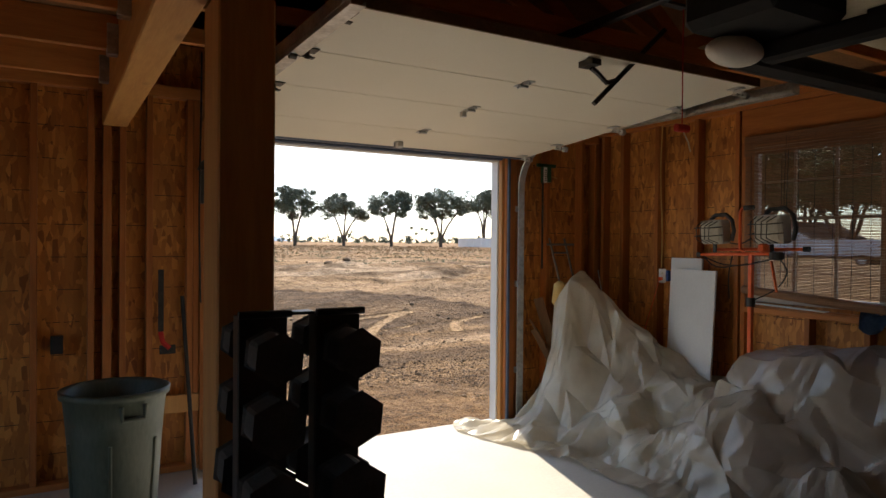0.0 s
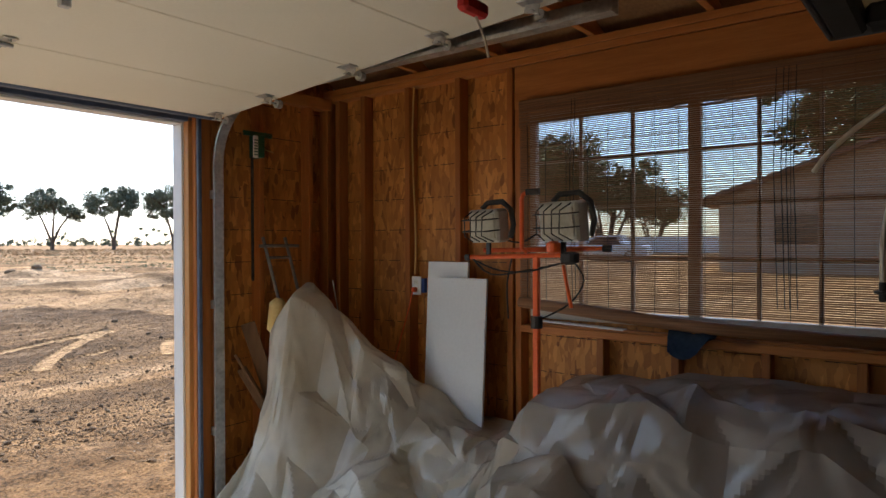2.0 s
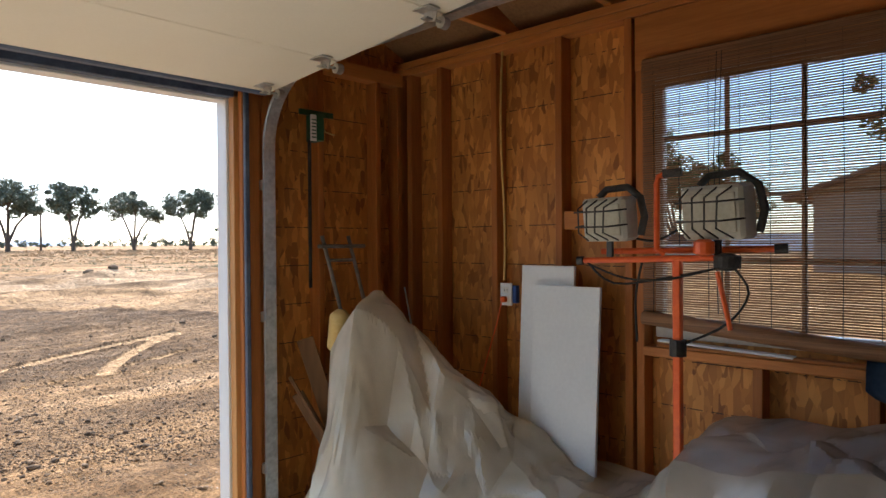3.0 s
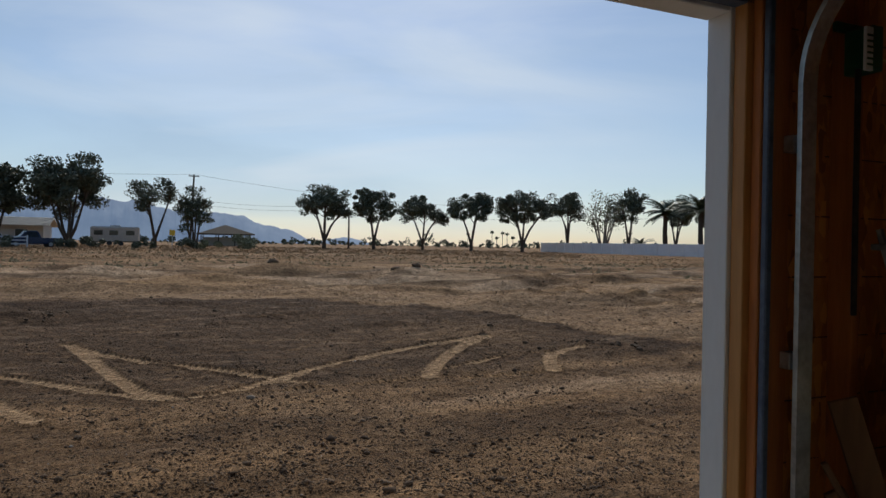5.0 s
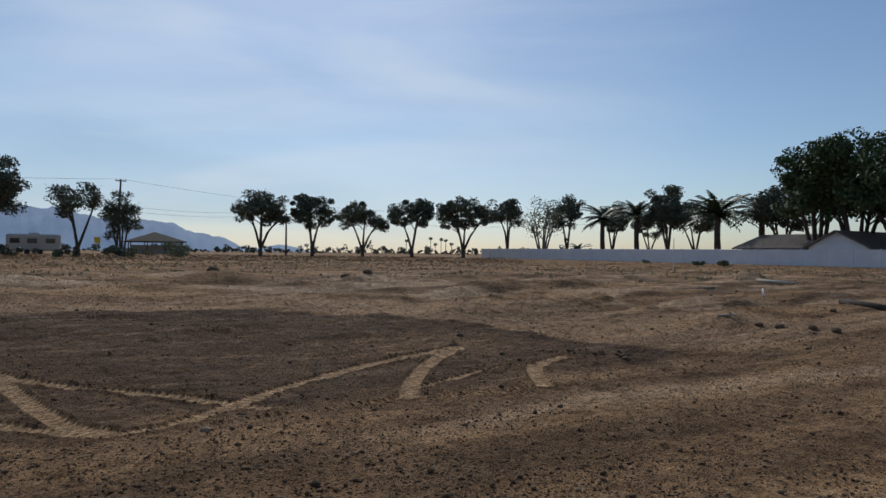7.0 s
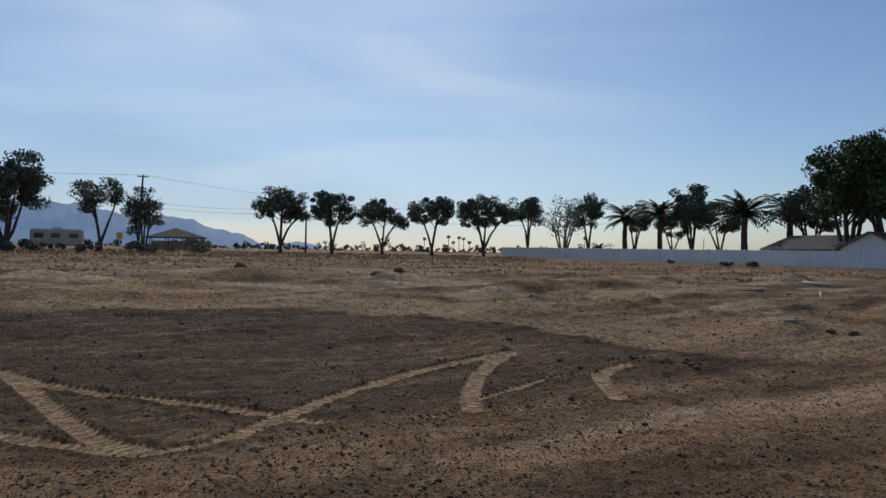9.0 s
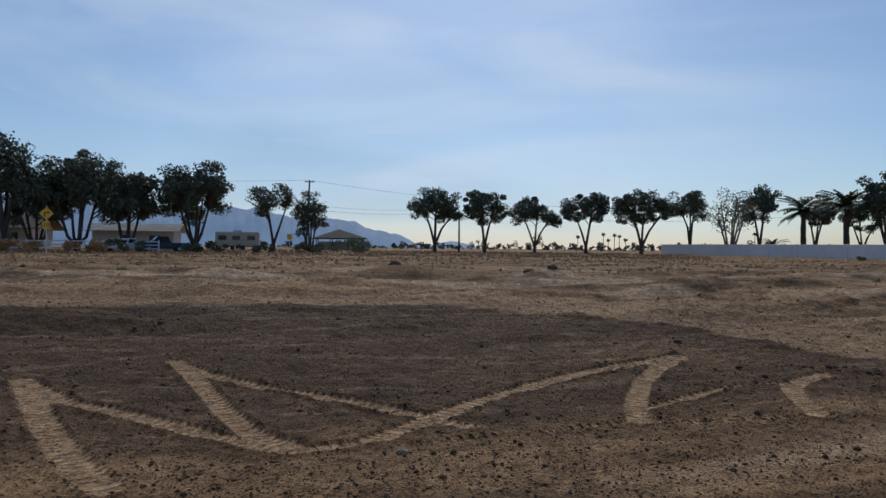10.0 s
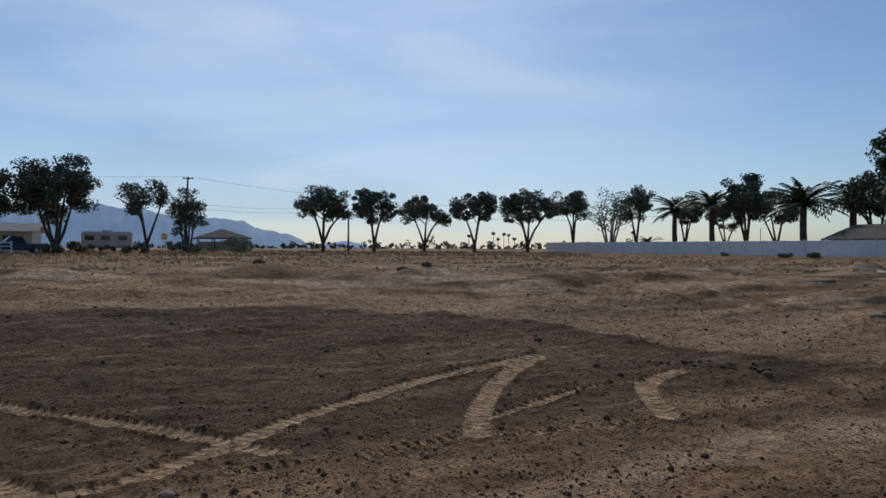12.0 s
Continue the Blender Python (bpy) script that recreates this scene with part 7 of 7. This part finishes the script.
HAZE, hn, hl, hb = material("haze_glow_hills", 1.0)
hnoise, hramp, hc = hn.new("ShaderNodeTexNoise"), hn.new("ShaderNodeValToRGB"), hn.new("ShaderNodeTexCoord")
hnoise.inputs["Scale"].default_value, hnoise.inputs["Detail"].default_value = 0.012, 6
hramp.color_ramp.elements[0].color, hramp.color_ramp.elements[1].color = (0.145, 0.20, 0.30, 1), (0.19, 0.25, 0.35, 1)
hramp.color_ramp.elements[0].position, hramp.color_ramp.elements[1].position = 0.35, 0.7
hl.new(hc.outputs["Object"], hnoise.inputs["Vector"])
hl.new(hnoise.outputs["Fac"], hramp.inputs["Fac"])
# air haze on the hills is this emission colour
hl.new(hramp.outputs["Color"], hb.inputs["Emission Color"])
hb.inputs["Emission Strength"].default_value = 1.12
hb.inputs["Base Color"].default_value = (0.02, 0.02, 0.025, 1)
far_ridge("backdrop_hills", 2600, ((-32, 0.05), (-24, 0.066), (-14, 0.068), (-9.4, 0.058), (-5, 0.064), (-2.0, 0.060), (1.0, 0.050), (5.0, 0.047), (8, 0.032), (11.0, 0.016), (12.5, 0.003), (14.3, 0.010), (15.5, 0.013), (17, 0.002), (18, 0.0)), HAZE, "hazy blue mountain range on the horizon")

# far woods and hedges
rnd = np.random.RandomState(5)
cs, rs = [], []
for az in np.arange(-4, 62, 0.42):
    d = rnd.uniform(260, 420)
    x, y, z = at(az + rnd.uniform(-0.2, 0.2), d)
    hgt = rnd.uniform(1.2, 3.6) * (1.5 if 20 < az < 24 or rnd.rand() < 0.12 else 1.0)
    for k in range(3):
        cs.append((x + rnd.uniform(-2, 2), y, z + hgt * (0.3 + 0.25 * k)))
        rs.append(hgt * rnd.uniform(0.3, 0.5))
v, f = leaves(rnd, cs, rs, 15000, 0.55)
tagged(new("far_woods", raw_mesh("far_woods", v, f, LEAF)), "low dark tree line along the horizon", "trees", "", "stuff")
for k, az in enumerate((25.6, 27.7, 28.1, 28.6, 29.0, 29.5, 39.3)):
    x, y, z = at(az, 330)
    fp = thing("palm_tree", (x, y, z), "tiny slim fan palm far on the horizon", "palm tree", "far fan palms")
    h = 6.6 + 1.6 * math.sin(k * 2.3)
    part("trunk", tube([(x, y, z - 0.2), (x, y, z + h)], 0.13, 6), BARK, fp)
    v, f = leaves(rnd, [(0, 0, h)], [0.85], 60, 0.5)
    cr = new("crown", raw_mesh("crown", v, f, FROND))
    cr.parent = fp

# bushes along the far verge
def bush(az, d, h, w, seed, label, mat):
    x, y, z = at(az, d)
    r2 = np.random.RandomState(seed)
    cs = [(r2.uniform(-w, w) * 0.4, r2.uniform(-w, w) * 0.4, h * r2.uniform(0.25, 0.7)) for _ in range(9)]
    v, f = leaves(r2, cs, [h * 0.32] * 9, 1400, 0.13)
    v[:, 2] = np.maximum(v[:, 2], 0.0)
    b = new("bush", raw_mesh("bush", v, f, mat))
    b.location = (x, y, z)
    return tagged(b, label, "bush", "verge bushes")


for k, (az, d, h, w, mat) in enumerate(((7.0, 72, 2.2, 3.4, WEED), (-14.5, 70, 1.5, 4.0, STRAW), (-11.8, 78, 1.6, 4.0, LEAF), (-6.4, 80, 1.5, 5.0, LEAF), (2.6, 82, 1.6, 4.0, LEAF), (-1.0, 80, 1.2, 4.0, LEAF), (-18.6, 72, 1.5, 4.0, STRAW), (-4.4, 86, 1.3, 5.0, LEAF), (3.8, 80, 1.2, 3.0, WEED), (52.6, 66, 0.6, 1.6, WEED), (46.2, 76, 0.4, 1.2, WEED), (50.6, 68, 0.4, 1.2, WEED))):
    bush(az, d, h, w, 60 + k, "low scrubby bush on the field verge", mat)

# weeds and dry grass
def tufts(name, count, near, far, az0, az1, h, mat, label, seed, blades=7, patch=0.0):
    r2 = np.random.RandomState(seed)
    az = np.radians(r2.uniform(az0, az1, count))
    d = near * (far / near) ** r2.uniform(0, 1, count)
    x, y = EYE.x + d * np.sin(az), EYE.y + d * np.cos(az)
    keep = (waves(x, y, seed, 9.0) + 0.35 * waves(x, y, seed + 1, 2.5) > patch) & (x < 59.5)
    x, y, d = x[keep], y[keep], d[keep]
    z = surface_height(x, y)
    n_ = len(x)
    X, Y, Z = (np.repeat(q, blades) for q in (x, y, z))
    size = np.repeat(h * r2.uniform(0.4, 1.3, n_), blades)
    a = r2.uniform(0, 6.283, n_ * blades)
    lean = r2.uniform(0.2, 1.0, n_ * blades) * size
    ox, oy = r2.normal(size=n_ * blades) * size * 0.3, r2.normal(size=n_ * blades) * size * 0.3
    w = size * 0.12
    p0 = np.stack((X + ox - np.sin(a) * w, Y + oy + np.cos(a) * w, Z - 0.02), 1)
    p1 = np.stack((X + ox + np.sin(a) * w, Y + oy - np.cos(a) * w, Z - 0.02), 1)
    p2 = np.stack((X + ox + np.cos(a) * lean, Y + oy + np.sin(a) * lean, Z + size * r2.uniform(0.5, 1.0, n_ * blades)), 1)
    v = np.stack((p0, p1, p2), 1).reshape(-1, 3)
    return tagged(new(name, raw_mesh(name, v, np.arange(len(v)).reshape(-1, 3), mat)), label, "grass", "", "stuff")


tufts("weeds", 12000, 24, 90, -30, 66, 0.12, WEED, "sparse grey-green weeds scattered over the field", 71, 9, 0.1)
tufts("dry_grass", 16000, 36, 125, -32, 64, 0.13, STRAW, "rusty dry grass across the far field", 75, 7, -0.12)
tufts("far_dry_grass", 9000, 64, 130, -32, 36, 0.24, STRAW, "rusty dry grass along the far verge", 79, 7, -0.1)
tufts("straw_bits", 500, 3, 22, -40, 66, 0.025, STRAW, "bits of straw lying on turned soil", 83, 2, -0.6)

# clods of soil
def clods(name, count, near, far, size, mat, label, seed, patch=-9.0):
    r2 = np.random.RandomState(seed)
    if size < 0.01:
        base_v = np.array(((1, 0, 0), (0, 1, 0), (-1, 0, 0), (0, -1, 0), (0, 0, 1), (0, 0, -1)), float)
        base_f = np.array(((0, 1, 4), (1, 2, 4), (2, 3, 4), (3, 0, 4), (1, 0, 5), (2, 1, 5), (3, 2, 5), (0, 3, 5)))
    else:
        ico = bmesh.new()
        bmesh.ops.create_icosphere(ico, subdivisions=1, radius=1.0)
        base_v, base_f = np.array([v.co[:] for v in ico.verts]), np.array([[v.index for v in f.verts] for f in ico.faces])
        ico.free()
    az = np.radians(r2.uniform(-52, 72, count))
    d = near * (far / near) ** r2.uniform(0, 1, count)
    x, y = EYE.x + d * np.sin(az), EYE.y + d * np.cos(az) - 1.0
    ac, _ = to_track(x, y)
    keep = (waves(x, y, seed, 2.5) > patch) & (y > 0.15) & (ac > 1.0)
    x, y, d = x[keep], y[keep], d[keep]
    n_ = len(x)
    s = size * np.exp(r2.normal(size=n_) * 0.55) * (0.75 + d / 40)
    z = surface_height(x, y)
    stretch_ = r2.uniform(0.65, 1.35, (n_, 1, 3)) * np.array((1, 1, 0.7))
    jag = r2.uniform(0.7, 1.2, (n_, len(base_v), 1))
    v = base_v[None] * stretch_ * jag * s[:, None, None] + np.stack((x, y, z + s * 0.3), 1)[:, None]
    f = base_f[None] + (np.arange(n_) * len(base_v))[:, None, None]
    return tagged(new(name, raw_mesh(name, v.reshape(-1, 3), f.reshape(-1, 3), mat)), label, "soil clods", "", "stuff")


clods("soil_clods", 60000, 2.6, 30, 0.0068, CLOD, "dark crumbly clods on turned soil", 91, -0.3)
clods("large_clods", 2800, 2.2, 32, 0.0115, CLOD, "larger dark lumps of dry soil", 93, -0.1)
clods("dry_crumbs", 26000, 2.0, 22, 0.0068, DRY_CLOD, "dry tan crumbs of soil", 97, -0.1)
clods("pale_pebbles", 260, 2.0, 16, 0.007, STONE, "small pale pebbles on turned soil", 95)


for k in range(26):
    u = k / 25
    px, py = 4.35 + 1.35 * u + 0.06 * math.sin(k * 2.7), 8.75 - 1.5 * u + 0.13 * math.cos(k * 4.9)
    lump = bmesh.new()
    bmesh.ops.create_icosphere(lump, subdivisions=2, radius=0.014 + 0.036 * abs(math.sin(k * 3.1)) ** 2)
    for v in lump.verts:
        v.co = Vector((v.co.x * 1.25, v.co.y, v.co.z * 0.8)) * (1 + 0.5 * noise.noise(v.co * 28 + Vector((k, 0, 0))))
    ob = tagged(part("soil_lump", lump, CLOD, None), "dark moist lump thrown up along a trench", "soil lump", "trench lumps")
    ob.location = (px, py, float(surface_height(np.array(px), np.array(py))) + 0.004)


PALE_ROCK = mottled("buff_rock", (0.20, 0.15, 0.10), (0.36, 0.29, 0.21), 20, (1, 1, 1), 0.95, 0, 0.4, 60)


def rock(x, y, s, mat, label, seed, name="stone", flat=0.7):
    r2 = np.random.RandomState(seed)
    bm = bmesh.new()
    bmesh.ops.create_icosphere(bm, subdivisions=2, radius=s)
    for v in bm.verts:
        v.co = Vector((v.co.x * 1.2, v.co.y, v.co.z * flat)) * (1 + 0.22 * noise.noise(v.co * (1.6 / s) + Vector((seed, 0, 0))))
    ob = tagged(part(name, bm, mat, None), label, "stone")
    ob.location = (x, y, float(surface_height(np.array(x), np.array(y))) + s * flat * 0.4)
    return ob


rock(-0.64, 5.89, 0.042, PALE_ROCK, "squarish pale stone lying on turned soil", 1)
for k, (x, y, s) in enumerate(((4.3, 9.75, 0.10), (-3.4, 12.6, 0.08), (3.0, 5.3, 0.05), (1.6, 5.0, 0.045), (9.96, 7.46, 0.16), (10.27, 7.01, 0.15), (10.43, 6.67, 0.14), (9.7, 7.7, 0.13), (5.6, 7.0, 0.09), (-2.2, 4.8, 0.05), (12.9, 8.2, 0.12), (6.0, 20.1, 0.3), (6.6, 19.7, 0.25), (2.0, 21.2, 0.28))):
    rock(x, y, s * 0.55, CLOD, "dark lump of dry soil lying in the field", 10 + k, "soil_lump")


def lying(name, a, b, w, mat, label, category, lift=0.0):
    """A pipe or stick on the soil between two places; lift raises its far end."""
    ends = []
    for (x, y), up in ((a, 0.0), (b, lift)):
        ends.append(Vector((x, y, float(surface_height(np.array(x), np.array(y))) + w * 0.8 + up)))
    mid = ends[0].lerp(ends[1], 0.5) + Vector((0, 0, 0.004))
    return tagged(part(name, tube([ends[0], mid, ends[1]], [w, w * 1.04, w * 0.94], 10), mat, None, "", True), label, category)


lying("grey_pipe", (14.36, 14.05), (15.16, 13.14), 0.05, POLE_GREY, "long grey pipe lying in the field", "pipe")
lying("white_pipe", (13.92, 10.62), (14.05, 10.75), 0.022, PLASTIC_WHITE, "white plastic pipe stub sticking out of bare soil", "pipe", 0.24)
lying("log", (14.62, 9.05), (14.30, 7.80), 0.075, POLE_WOOD, "weathered grey log half sunk in soil", "log")
lying("pale_stick", (9.25, 8.30), (9.52, 8.05), 0.018, STONE, "pale broken stick lying on a soil heap", "stick", 0.05)
lying("bent_pipe", (20.36, 15.50), (20.18, 13.90), 0.06, STONE, "pale pipe lying beside a dark soil heap", "pipe")
x, y, _ = at(48.9, 52.0)
z = float(surface_height(np.array(x), np.array(y)))
tagged(part("marker_post", tube([(x, y, z - 0.2), (x, y, z + 2.3)], 0.03, 6), VINYL_WHITE, None), "thin pale marker post in the field", "post")
